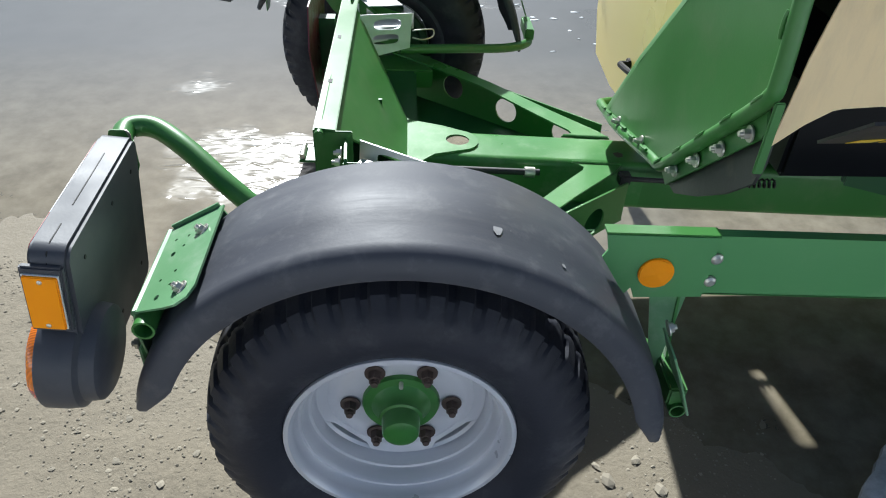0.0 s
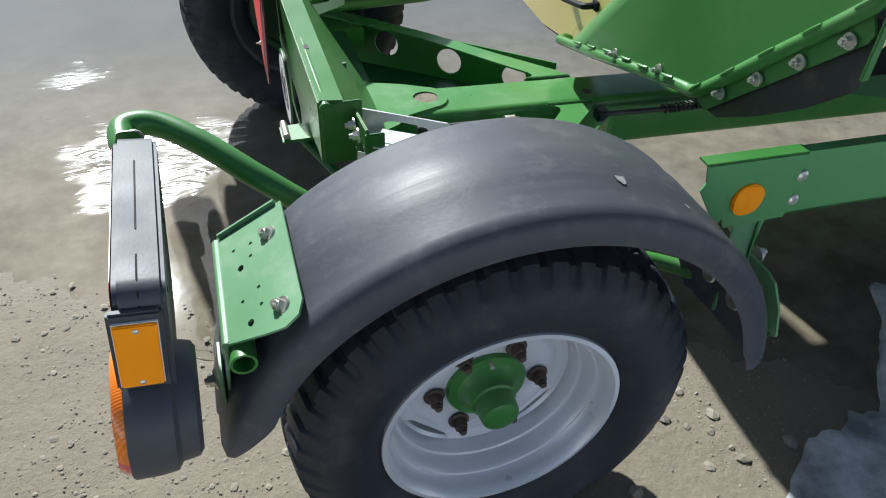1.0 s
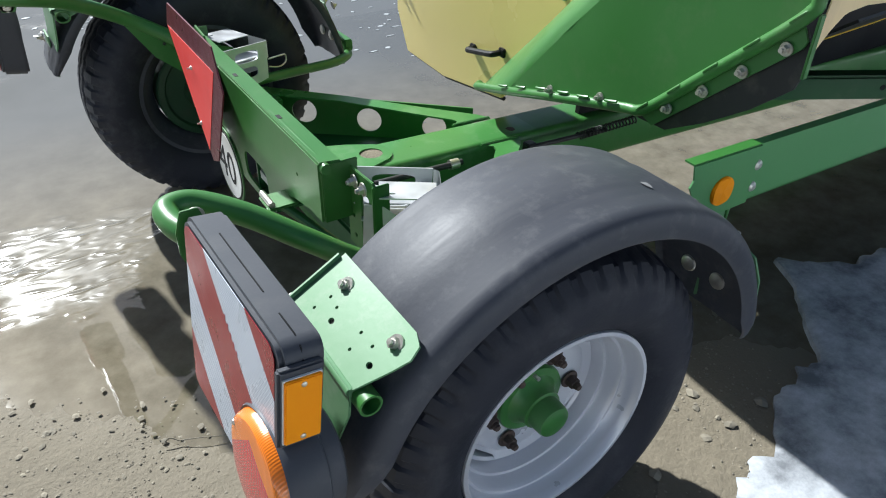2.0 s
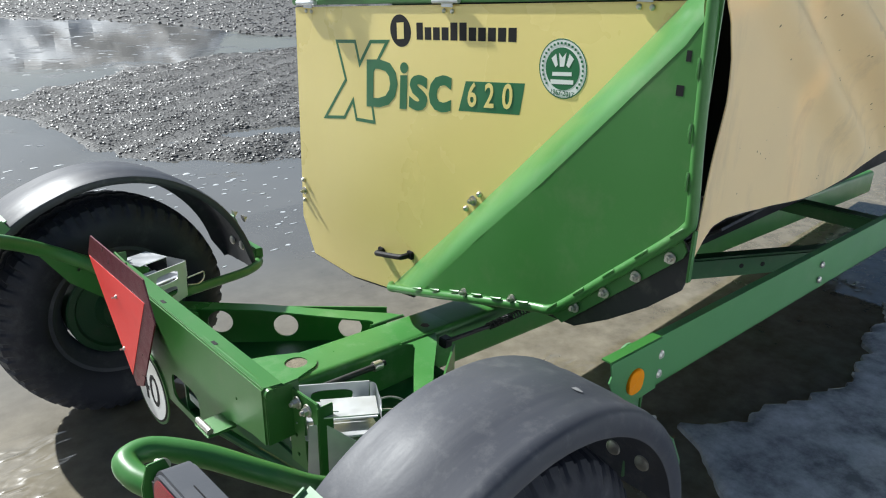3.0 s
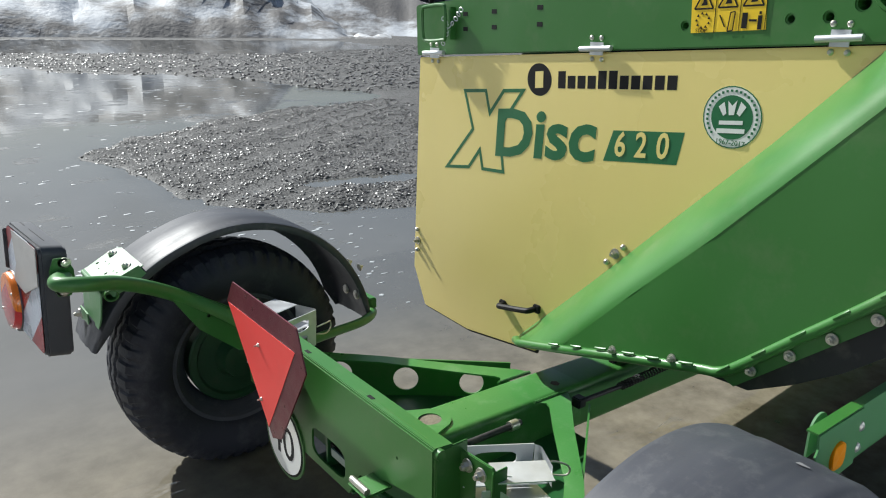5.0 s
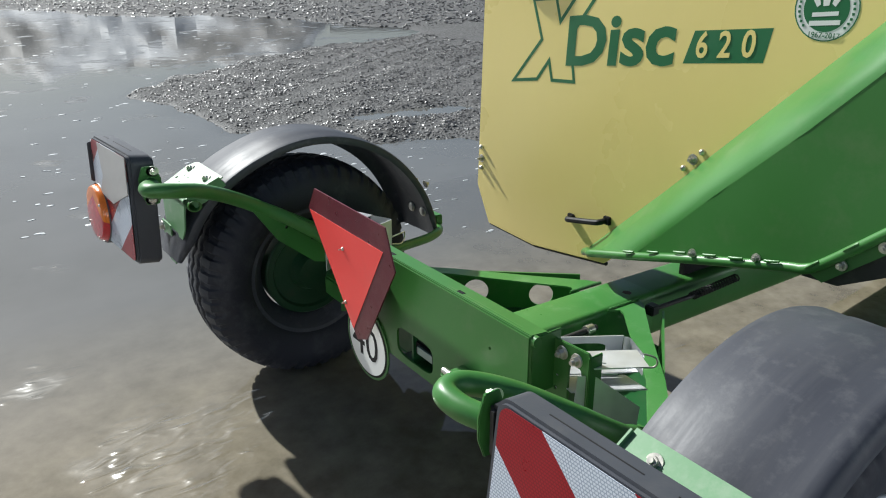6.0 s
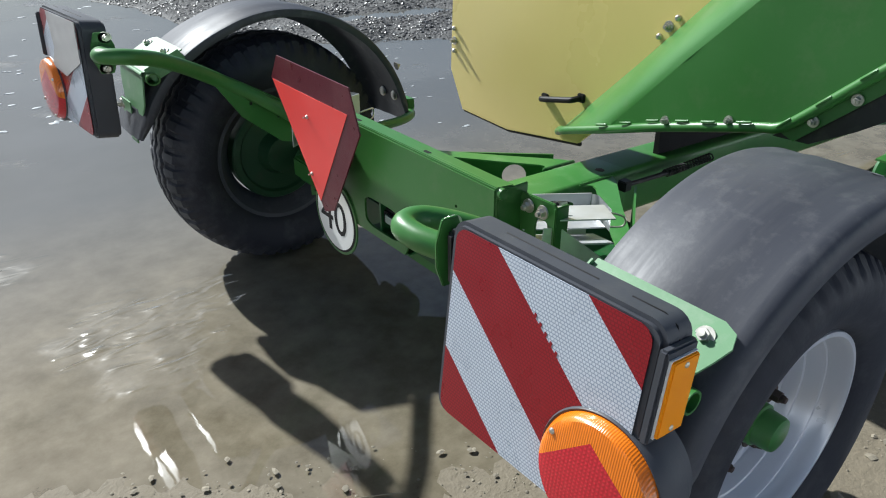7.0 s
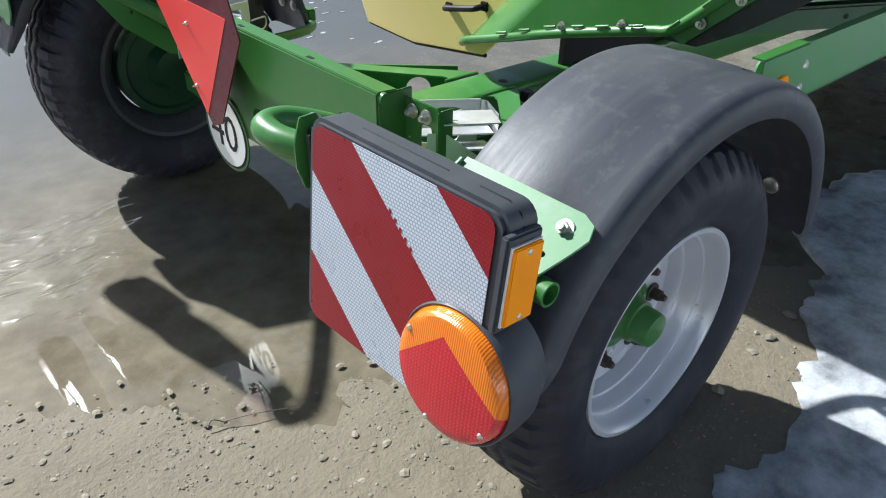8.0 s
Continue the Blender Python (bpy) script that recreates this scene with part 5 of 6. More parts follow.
endp = [(-0.17, 0.002), (0.03, 0.002), (0.03, -0.130), (-0.095, -0.135), (-0.105, -0.112), (-0.115, -0.128), (-0.17, -0.045), (-0.162, -0.030)]
ep = part("rail_end", sheet(endp, 0.004, rail_m @ Matrix.Translation((0, 0, 0.0065))), GREEN_R, rail, "green end plate with a notched edge")
part("rail_end_fold", sheet([(-0.17, 0), (0.03, 0), (0.03, 0.024), (-0.17, 0.024)], 0.004, frame_m((0.52, -0.004, 0.796), (0.9995, 0, -0.0285), (0, 1, 0.02))), GREEN, ep)
rf = part("round_reflector", disc_plate((0.450, -0.006, 0.716), (0, -1, 0), 0.032, 0.005, 30), ORANGE_R, rail, "round amber reflector")
for k in range(6):
    # six prism fields, leaning in turn to one side and the other
    bm = bmesh.new()
    lean = 0.10 if k % 2 else -0.10
    a0, a1 = radians(60 * k + 8), radians(60 * k + 68)
    ring = [(0.0, 0.0)] + [(0.030 * math.cos(a0 + (a1 - a0) * j / 5), 0.030 * math.sin(a0 + (a1 - a0) * j / 5)) for j in range(6)]
    am = (a0 + a1) / 2
    vs = [bm.verts.new((0.450 + x, -0.0128 + lean * (x * -math.sin(am) + z * math.cos(am)), 0.716 + z)) for x, z in ring]
    lo = [bm.verts.new((0.450 + x, -0.0100, 0.716 + z)) for x, z in ring]
    bm.faces.new(vs)
    for j in range(7):
        bm.faces.new((vs[j], vs[(j + 1) % 7], lo[(j + 1) % 7], lo[j]))
    part("prism_field", bm, ORANGE_R, rf)
for x in (0.554, 1.489, 2.42):
    for dz in (0.745, 0.694):
        part("rivet", dome((x, -0.004, dz - (x - 0.554) * 0.0285), (0, -1, 0), 0.012, 0.007), ZINC_B, rail, "zinc carriage bolt")
post = sheet([(0, 0), (0.075, 0), (0.062, -0.16), (0.058, -0.25), (0.030, -0.25), (0.030, -0.16)], 0.005, frame_m((0.455, 0.012, 0.672), (1, 0, 0.0), (-0.06, 0, 1)))
part("rail_post", post, GREEN_L, rail, "light green bent post")
part("post_flange", B((0.520, 0.030, 0.555), (0.005, 0.045, 0.22), Euler((0, radians(-4), 0)).to_matrix()), GREEN, rail)
part("post_ear", sheet([(0.0, -0.06), (0.078, -0.06)] + [(0.039 + 0.039 * math.cos(k * math.pi / 10), 0.036 * math.sin(k * math.pi / 10)) for k in range(11)], 0.005, frame_m((0.478, 0.062, 0.722), (1, 0, 0), (0, 0, 1))), GREEN_L, rail, "half-round tab of the post")
# support under the header and hydraulic lines
sup_a = math.atan2(-0.55, 1.0)
sup_rot = Matrix.Rotation(sup_a, 3, "Z")
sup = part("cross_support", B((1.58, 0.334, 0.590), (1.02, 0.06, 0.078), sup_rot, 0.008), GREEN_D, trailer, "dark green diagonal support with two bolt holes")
# the dark of two bolt holes, as black discs on the side
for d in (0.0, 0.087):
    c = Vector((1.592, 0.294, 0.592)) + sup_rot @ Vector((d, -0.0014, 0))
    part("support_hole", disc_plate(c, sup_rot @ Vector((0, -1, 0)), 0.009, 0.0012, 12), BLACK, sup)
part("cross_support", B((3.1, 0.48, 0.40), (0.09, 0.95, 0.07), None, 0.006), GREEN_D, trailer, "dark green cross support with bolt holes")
rod = part("cylinder_rod", tube([(0.10, 0.845, 0.415), (0.38, 0.845, 0.405), (0.40, 0.845, 0.405)], 0.010, 12), FLAP, trailer, "black hydraulic hose with a zinc coupling")
part("coupling", tube([(0.355, 0.845, 0.406), (0.385, 0.845, 0.405)], 0.016, 14), ZINC_B, rod)
sprg = part("spring_rod", tube([(0.66, 0.835, 0.392), (0.98, 0.835, 0.375)], 0.008, 12), FLAP, trailer, "dark tension spring on a rod")
helix = [(0.86 + k * 0.0022, 0.835 + 0.013 * math.cos(k * 0.9), 0.381 + 0.013 * math.sin(k * 0.9)) for k in range(120)]
part("coil", tube(helix, 0.003, 6), FLAP, sprg)
part("rod_head", B((0.655, 0.838, 0.392), (0.035, 0.035, 0.035), None, 0.004), FLAP, sprg)

# ---- mower header carried on the trailer ----
header = thing("mower_header", (0.9, 0.9, 0.38), "green and cream direct-cut mower header carried lengthwise on the trailer", "mower header")
# x of PM to the right along the end panel, y up, z out of the panel; shear follows the leaning panel
PM = Matrix(((-0.012, -0.037, -1, 0.763), (-1, 0, 0, 0), (0, 1, 0, 0), (0, 0, 0, 1)))


def on_panel(pts):
    return [(-y, z) for y, z in pts]


def film(name, pts, material, parent, lift=0.0004, label=""):
    return part(name, sheet(on_panel(pts), 0.0008, PM @ Matrix.Translation((0, 0, lift))), material, parent, label, smooth=False)


out = on_panel([(1.806, 1.418), (1.888, 0.545), (1.815, 0.384), (1.532, 0.370), (1.15, 0.42), (0.06, 1.40), (0.06, 1.522), (0.15, 1.516)])
panel = part("end_panel", sheet(out, 0.022, PM, bev=0.004), YELLOW, header, "cream yellow end cover with rounded edge")
edge = [(1.812, 1.42), (1.894, 0.545), (1.819, 0.378), (1.532, 0.364), (1.15, 0.414)]
part("edge_seal", tube([PM @ Vector((-y, z, -0.020)) for y, z in edge], 0.008, 8), BLACK, panel, "black rubber edge seal")
bar = [(1.815, 1.604), (1.80, 1.609), (1.36, 1.640), (0.20, 1.683), (0.075, 1.685), (0.035, 1.676), (0.020, 1.55), (0.10, 1.522), (1.815, 1.425)]
HOLES = ((0.638, 1.639, 0.0085), (0.632, 1.549, 0.0085), (0.400, 1.655, 0.0085), (0.316, 1.634, 0.0095), (0.275, 1.660, 0.0095), (0.233, 1.663, 0.0095), (0.205, 1.645, 0.014), (0.356, 1.567, 0.0085), (0.270, 1.572, 0.0095), (0.202, 1.600, 0.014), (0.130, 1.629, 0.044))
top_bar = part("top_bar", sheet(on_panel(bar), 0.20, PM @ Matrix.Translation((0, 0, 0.006)), [(-y, z, r, r) for y, z, r in HOLES], bev=0.004), GREEN, header, "green top beam with punched holes and a tube end")
# square holes are black plates that carry the dark of the opening
for y in (1.52, 1.369, 1.156):
    for z in (1.585, 1.535):
        zz = z + (1.369 - y) * 0.055
        part("square_hole", B(PM @ Vector((-y, zz, 0.0065)), (0.001, 0.024, 0.014)), BLACK, top_bar)
TC = (0.130, 1.629)
bm = lathe([(0.043, 0.10), (0.043, -0.012), (0.050, -0.012), (0.053, -0.006), (0.053, 0.02)], 40)
bmesh.ops.transform(bm, matrix=PM @ Matrix.Translation((-TC[0], TC[1], 0.006)) @ Matrix.Rotation(radians(-90), 4, "X"), verts=bm.verts)
part("tube_end", bm, GREEN, top_bar, "open round tube end welded into the beam")
# black disc stands in for the dark down the tube
part("tube_dark", disc_plate(PM @ Vector((-TC[0], TC[1], -0.16)), (-1, 0, 0), 0.0435, 0.001, 32), BLACK, top_bar)
ch = sheet([(0, 0), (0.20, 0), (0.20, -0.10), (0.0, -0.115)], 0.006, frame_m((0.704, 0.036, 1.680), (0.95, -0.05, -0.24), (0.1, -0.55, 0.8)), [(0.10, -0.052, 0.062, 0.026)])
part("beam_shoulder", ch, GREEN, top_bar, "slanting beam shoulder with an oval opening")
# cover behind the beam
cov = [(1.62, 1.50), (1.62, 1.655), (1.45, 1.672), (1.0, 1.695), (0.5, 1.712), (0.22, 1.716), (0.22, 1.50)]
part("rear_cover", sheet(on_panel(cov), 0.012, Matrix.Translation((0.17, 0, 0)) @ PM, bev=0.003), GREEN, header, "green sheet cover with a rolled upper edge")
part("cover_roll", tube([(0.885 - 0.0, y, z) for y, z in cov[1:6]], 0.010, 10), GREEN, header)
part("top_deck", B((2.9, 0.46, 1.690), (3.9, 0.90, 0.012), Euler((0, 0, 0)).to_matrix(), 0.003), GREEN_R, header, "green top deck")
part("deck_edge", B((2.93, 0.12, 1.668), (3.95, 0.12, 0.030), None, 0.006), GREY, header, "grey green edge channel")
part("curtain_tube", tube([(0.70, -0.005, 1.645), (4.8, -0.005, 1.645)], 0.019, 16), GREY, header, "grey green tube that carries the curtain")
# added walls, placed to block sun and keep the ground beneath shaded
part("sun_block_wall", B((0.874, 0.95, 0.905), (0.148, 0.02, 0.47)), BLACK, header, "added black wall that blocks sun under the hood")
part("sun_block_wall", B((2.90, 0.95, 0.72), (3.90, 0.02, 0.84)), BLACK, header, "added black wall that blocks sun under the hood")
hood = sheet([(0.955, 1.66), (1.25, 1.60), (1.60, 1.30), (1.66, 1.02), (1.60, 0.96), (0.955, 1.02)], 3.9, frame_m((0.90, 0, 0), (0, 1, 0), (0, 0, 1)) @ Matrix.Rotation(0, 4, "Z"), bev=0.012)
for v in hood.verts:
    v.co.x = 0.90 + abs(v.co.x - 0.90)
part("rear_hood", hood, GREEN_D, header, "dark green rear hood with rounded edges")
# bed coloured black for the dark under the header; it blocks sun too
part("shade_bed", B((2.83, 0.66, 0.80), (4.0, 0.60, 0.22), None, 0.01), BLACK, header, "cutter bed, black for shade, also blocks sun")
# added filler roll, a hidden dark bulk that keeps light out
part("filler_roll", tube([(0.86, 0.28, 0.99), (4.8, 0.28, 0.99)], 0.075, 20), BLACK, header, "added black roll that fills the hood with dark")
# black plate stands in for the shade in the gap beside the curtain
part("gap_dark_plate", B((0.80, 0.505, 1.365), (0.012, 1.03, 0.60)), BLACK, header, "added black plate that fills the curtain gap with dark")

# hinges
for y, z, w in ((1.70, 1.439, 0.125), (0.92, 1.482, 0.115), (0.238, 1.528, 0.100)):
    hg = part("hinge", tube([PM @ Vector((-y - w / 2, z - 0.003, 0.014)), PM @ Vector((-y + w / 2, z + 0.003, 0.014))], 0.008, 12), ZINC, header, "zinc hinge with four screws")
    part("hinge_leaf", B(PM @ Vector((-y, z, 0.008)), (0.003, w * 0.42, 0.036)), ZINC, hg)
    for dy in (-0.018, 0.018):
        part("screw", dome(PM @ Vector((-y + dy, z + 0.030, 0.009)), (-1, 0, 0), 0.0075, 0.006), ZINC_B, hg)
        part("screw", dome(PM @ Vector((-y + dy, z - 0.030, 0.004)), (-1, 0, 0), 0.0075, 0.006), ZINC_B, hg)
# latch handle, its plate and chain
lp = [(1.735, 1.50), (1.735, 1.585), (1.715, 1.600), (1.62, 1.606), (1.60, 1.59), (1.60, 1.50), (1.62, 1.487), (1.715, 1.482)]
latch = part("latch_handle", tube(smooth_path([PM @ Vector((-y, z, 0.035)) for y, z in lp + lp[:1]], 4), 0.0065, 10), GREEN, header, "green latch loop with a safety chain")
part("latch_plate", B(PM @ Vector((-1.58, 1.545, 0.016)), (0.03, 0.012, 0.11), None, 0.002), GREEN, latch)
links = [(1.615, 1.56), (1.60, 1.545), (1.585, 1.535), (1.565, 1.545), (1.545, 1.56), (1.53, 1.575), (1.515, 1.59), (1.59, 1.52), (1.60, 1.505), (1.61, 1.49), (1.62, 1.475)]
for i, (y, z) in enumerate(links):
    lk = bmesh.new()
    c = PM @ Vector((-y, z, 0.030))
    ring = [c + Vector((0.004 * math.sin(i) * math.sin(t), 0.010 * math.cos(t) * (0.7 if i % 2 else 1), 0.007 * math.sin(t))) for t in [k * math.tau / 10 for k in range(11)]]
    part("chain_link", tube(ring, 0.0022, 6), ZINC, latch)
# pull handle and locks
hd = part("pull_handle", tube(smooth_path([PM @ Vector((-1.305, 0.555, 0.0)), PM @ Vector((-1.302, 0.556, 0.034)), PM @ Vector((-1.27, 0.563, 0.040)), PM @ Vector((-1.17, 0.583, 0.040)), PM @ Vector((-1.145, 0.589, 0.034)), PM @ Vector((-1.142, 0.590, 0.0))], 5), 0.0105, 10), BLACK, header, "black plastic pull handle")
for y, z in ((1.312, 0.553), (1.135, 0.592)):
    part("handle_foot", B(PM @ Vector((-y, z, 0.006)), (0.014, 0.030, 0.030), None, 0.003), BLACK, hd)
for pts in (((1.850, 0.716), (1.851, 0.667), (1.853, 0.626)), ((0.841, 0.848), (0.811, 0.882), (0.781, 0.910))):
    for i, (y, z) in enumerate(pts):
        part("lock_bolt" if i == 1 else "lock_rivet", bolt(PM @ Vector((-y, z, 0.001)), (-1, 0, 0), 0.011, 0.012) if i == 1 else dome(PM @ Vector((-y, z, 0.001)), (-1, 0, 0), 0.010, 0.012), ZINC_B, panel, "yellowed lock bolt" if i == 1 else "")

# printed films on the end panel
LOGO = [(1.532, 1.314), (1.417, 1.323), (1.396, 1.247), (1.324, 1.33), (1.23, 1.338), (1.346, 1.2), (1.324, 1.05), (1.435, 1.043), (1.45, 1.111), (1.513, 1.038), (1.644, 1.019), (1.488, 1.181)]


def ring_film(pts, w, material, parent, name):
    """A line of width w round the corners pts."""
    bm = bmesh.new()
    n = len(pts)
    loops = [[], []]
    for i in range(n):
        a, p, b = Vector(pts[i - 1]), Vector(pts[i]), Vector(pts[(i + 1) % n])
        d1, d2 = (p - a).normalized(), (b - p).normalized()
        n1, n2 = Vector((-d1.y, d1.x)), Vector((-d2.y, d2.x))
        mit = (n1 + n2).normalized()
        k = w / 2 / max(0.35, mit.dot(n1))
        for side, sign in ((0, 1), (1, -1)):
            c = p + mit * k * sign
            loops[side].append(bm.verts.new(PM @ Vector((-c.x, c.y, 0.0007))))
    for i in range(n):
        j = (i + 1) % n
        bm.faces.new((loops[0][i], loops[0][j], loops[1][j], loops[1][i]))
    ex = bmesh.ops.extrude_face_region(bm, geom=list(bm.faces))
    bmesh.ops.translate(bm, vec=PM.to_3x3() @ Vector((0, 0, -0.0009)), verts=[g for g in ex["geom"] if isinstance(g, bmesh.types.BMVert)])
    return part(name, bm, material, parent, "green outlined emblem", smooth=False)


ring_film(LOGO, 0.012, DECAL_G, panel, "cross_emblem")
tilt = Matrix.Rotation(0.105, 4, "Z")
lettering("lettering", "Disc", 0.222, PM @ Matrix.Translation((-1.378, 1.106, 0.0006)) @ tilt, DECAL_G, panel, shear=0.17, squeeze=1.17, bold=0.0062, label="bold green slanted letters")
film("number_plate_film", [(0.847, 1.254), (0.607, 1.277), (0.625, 1.186), (0.880, 1.159)], DECAL_G, panel, 0.0004, "green slanted field with cream figures")
for k, figure in enumerate("620"):
    lettering("number_film", figure, 0.100, PM @ Matrix.Translation((-0.842 + 0.073 * k, 1.180 + 0.0075 * k, 0.0012)) @ tilt, YELLOW, panel, shear=0.2, squeeze=0.85, bold=0.0018)
# dealer sticker: plain disc and bars
part("dealer_disc", sheet([(-1.157 + 0.054 * math.cos(t), 1.378 + 0.051 * math.sin(t)) for t in [k * math.tau / 32 for k in range(32)]], 0.0008, PM @ Matrix.Translation((0, 0, 0.0004))), BLACK, panel, "black round sticker", smooth=False)
part("dealer_mark", sheet([(-1.175, 1.35), (-1.139, 1.354), (-1.139, 1.406), (-1.175, 1.402)], 0.0005, PM @ Matrix.Translation((0, 0, 0.0010))), YELLOW, panel, "", smooth=False)
for k in range(11):
    y = 1.075 - k * 0.040
    hgt = 0.052 if k in (0, 4, 5) else 0.038
    z0 = 1.357 + (1.075 - y) * 0.066
    film("dealer_bar", [(y, z0), (y - 0.031, z0 + 0.002), (y - 0.031, z0 + hgt + 0.002), (y, z0 + hgt)], BLACK, panel, 0.0004)
# round anniversary sticker as plain rings
EC = (0.477, 1.331)


def oval(rx, rz, n=40):
    return [(EC[0] + rx * math.cos(t), EC[1] + rz * math.sin(t)) for t in [k * math.tau / n for k in range(n)]]


film("round_sticker", oval(0.081, 0.078), WHITE, panel, 0.0004, "round white and green sticker")
ring_film([p for p in oval(0.0795, 0.0765, 28)], 0.003, DECAL_G, panel, "sticker_ring")
film("sticker_field", oval(0.057, 0.055), DECAL_G, panel, 0.0009)
for pts in ([(0.51, 1.31), (0.445, 1.316), (0.445, 1.326), (0.51, 1.320)], [(0.50, 1.333), (0.515, 1.355), (0.50, 1.368), (0.492, 1.34)], [(0.455, 1.336), (0.44, 1.360), (0.455, 1.372), (0.464, 1.342)], [(0.485, 1.336), (0.490, 1.372), (0.478, 1.360), (0.466, 1.374), (0.471, 1.338)], [(0.515, 1.288), (0.438, 1.295), (0.438, 1.306), (0.515, 1.300)]):
    film("sticker_mark", pts, WHITE, panel, 0.0015)
for k in range(26):
    t = radians(-40 + k * 10.4)
    c = (EC[0] - 0.068 * math.cos(t), EC[1] + 0.066 * math.sin(t))
    film("sticker_print", [(c[0] + 0.003, c[1] - 0.003), (c[0] - 0.003, c[1] - 0.003), (c[0] - 0.003, c[1] + 0.003), (c[0] + 0.003, c[1] + 0.003)], DECAL_G, panel, 0.0015)
lettering("sticker_years", "1967-2017", 0.019, PM @ Matrix.Translation((-0.515, 1.262, 0.0019)), DECAL_G, panel)
# warning sticker on the beam
q = [(0.612, 1.531), (0.411, 1.543), (0.421, 1.650), (0.618, 1.641)]
ws = film("warning_sticker", q, DECAL_Y, top_bar, 0.0075, "yellow warning sticker with six pictograms")
for k in range(3):
    yc = 0.580 - k * 0.066
    zc = 1.611 + k * 0.0035
    ring_l = [(yc + 0.026, zc - 0.022), (yc - 0.026, zc - 0.020), (yc, zc + 0.024)]
    bm = bmesh.new()
    for i in range(3):
        a, b = Vector(ring_l[i]), Vector(ring_l[(i + 1) % 3])
        d = (b - a).normalized()
        nn = Vector((-d.y, d.x)) * 0.002
        sheet(on_panel([(a + nn)[:], (b + nn)[:], (b - nn)[:], (a - nn)[:]]), 0.0005, PM @ Matrix.Translation((0, 0, 0.0086 + i * 0.00005)), bm=bm)
    sheet(on_panel([(yc + 0.008, zc - 0.014), (yc - 0.010, zc - 0.012), (yc - 0.002, zc + 0.008)]), 0.0005, PM @ Matrix.Translation((0, 0, 0.0086)), bm=bm)
    part("warning_sign", bm, BLACK, ws, "black pictogram", smooth=False)
    zz = zc - 0.055
    bm = bmesh.new()
    if k == 0:
        for j in range(9):
            t = j * math.tau / 9
            c = (yc + 0.018 * math.cos(t), zz + 0.006 + 0.017 * math.sin(t))
            sheet(on_panel([(c[0] + 0.004, c[1] - 0.002), (c[0] - 0.004, c[1] - 0.003), (c[0], c[1] + 0.004)]), 0.0005, PM @ Matrix.Translation((0, 0, 0.0086)), bm=bm)
    elif k == 1:
        for a, b in (((0.020, 0.016), (0.004, -0.012)), ((-0.004, -0.022), (-0.018, -0.020)), ((-0.018, -0.020), (-0.021, 0.024)), ((-0.021, 0.024), (-0.009, 0.022)), ((-0.009, 0.022), (-0.004, -0.022))):
            a, b = Vector((yc + a[0], zz + a[1])), Vector((yc + b[0], zz + b[1]))
            d = (b - a).normalized()
            nn = Vector((-d.y, d.x)) * 0.0014
            sheet(on_panel([(a + nn)[:], (b + nn)[:], (b - nn)[:], (a - nn)[:]]), 0.0005, PM @ Matrix.Translation((0, 0, 0.0086 + a.x * 0.0004)), bm=bm)
    else:
        for x0, x1, z0, z1 in ((0.026, 0.012, -0.018, 0.018), (0.008, -0.012, -0.002, 0.003), (-0.015, -0.025, -0.020, 0.012), (-0.017, -0.023, 0.014, 0.021)):
            sheet(on_panel([(yc + x0, zz + z0), (yc + x1, zz + z0), (yc + x1, zz + z1), (yc + x0, zz + z1)]), 0.0005, PM @ Matrix.Translation((0, 0, 0.0086)), bm=bm)
    part("pictogram", bm, BLACK, ws, "", smooth=False)
    film("sticker_rule", [(yc - 0.0325, zz - 0.024), (yc - 0.0335, zz - 0.024), (yc - 0.0335, zz + 0.082), (yc - 0.0325, zz + 0.082)], BLACK, ws, 0.0084)
lettering("sticker_word", "STOP", 0.013, PM @ Matrix.Translation((-0.598, 1.5335, 0.0088)), BLACK, ws)

# ---- side shield ----
# face in the plane x = 0.54, fold back to the panel along the slanted edge
FX = 0.542
fold_line = [(1.06, 0.535), (0.854, 0.606), (0.596, 0.862), (0.377, 1.073), (0.179, 1.282), (0.030, 1.44), (-0.004, 1.49)]


def bend(y):
    """How far the sheet leans back towards its nose."""
    return 0.135 * max(0.0, y - 0.35) ** 2


def shield_face():
    """The pressed sheet between the lower rim and the fold."""
    bm = bmesh.new()
    up_y, up_z = [p[0] for p in fold_line[::-1]], [p[1] for p in fold_line[::-1]]
    lo_y, lo_z = (-0.036, -0.020, 0.300, 0.345, 0.65, 0.86, 1.06), (1.085, 1.050, 0.752, 0.738, 0.660, 0.592, 0.533)
    cols = []
    for i in range(57):
        y = 1.06 - 1.096 * i / 56
        a, b = float(np.interp(y, lo_y, lo_z)), float(np.interp(y, up_y, up_z)) + max(0.0, -0.004 - y) * 2
        cols.append([bm.verts.new((FX + bend(y), y, a + (b - a) * k / 10)) for k in range(11)])
    for p, q in zip(cols, cols[1:]):
        for k in range(10):
            bm.faces.new((p[k], q[k], q[k + 1], p[k + 1]))
    ex = bmesh.ops.extrude_face_region(bm, geom=list(bm.faces))
    bmesh.ops.translate(bm, vec=(0.004, 0, 0), verts=[g for g in ex["geom"] if isinstance(g, bmesh.types.BMVert)])
    return bm


bm = shield_face()
shield = part("side_shield", bm, GREEN, header, "large green slanted side shield with a tube rim")
# rounded fold
bm = bmesh.new()
pan = [(1.245, 0.434), (1.235, 0.447), (0.90, 0.760), (0.617, 1.034), (0.36, 1.282), (0.150, 1.500), (0.06, 1.60)]
rows = []
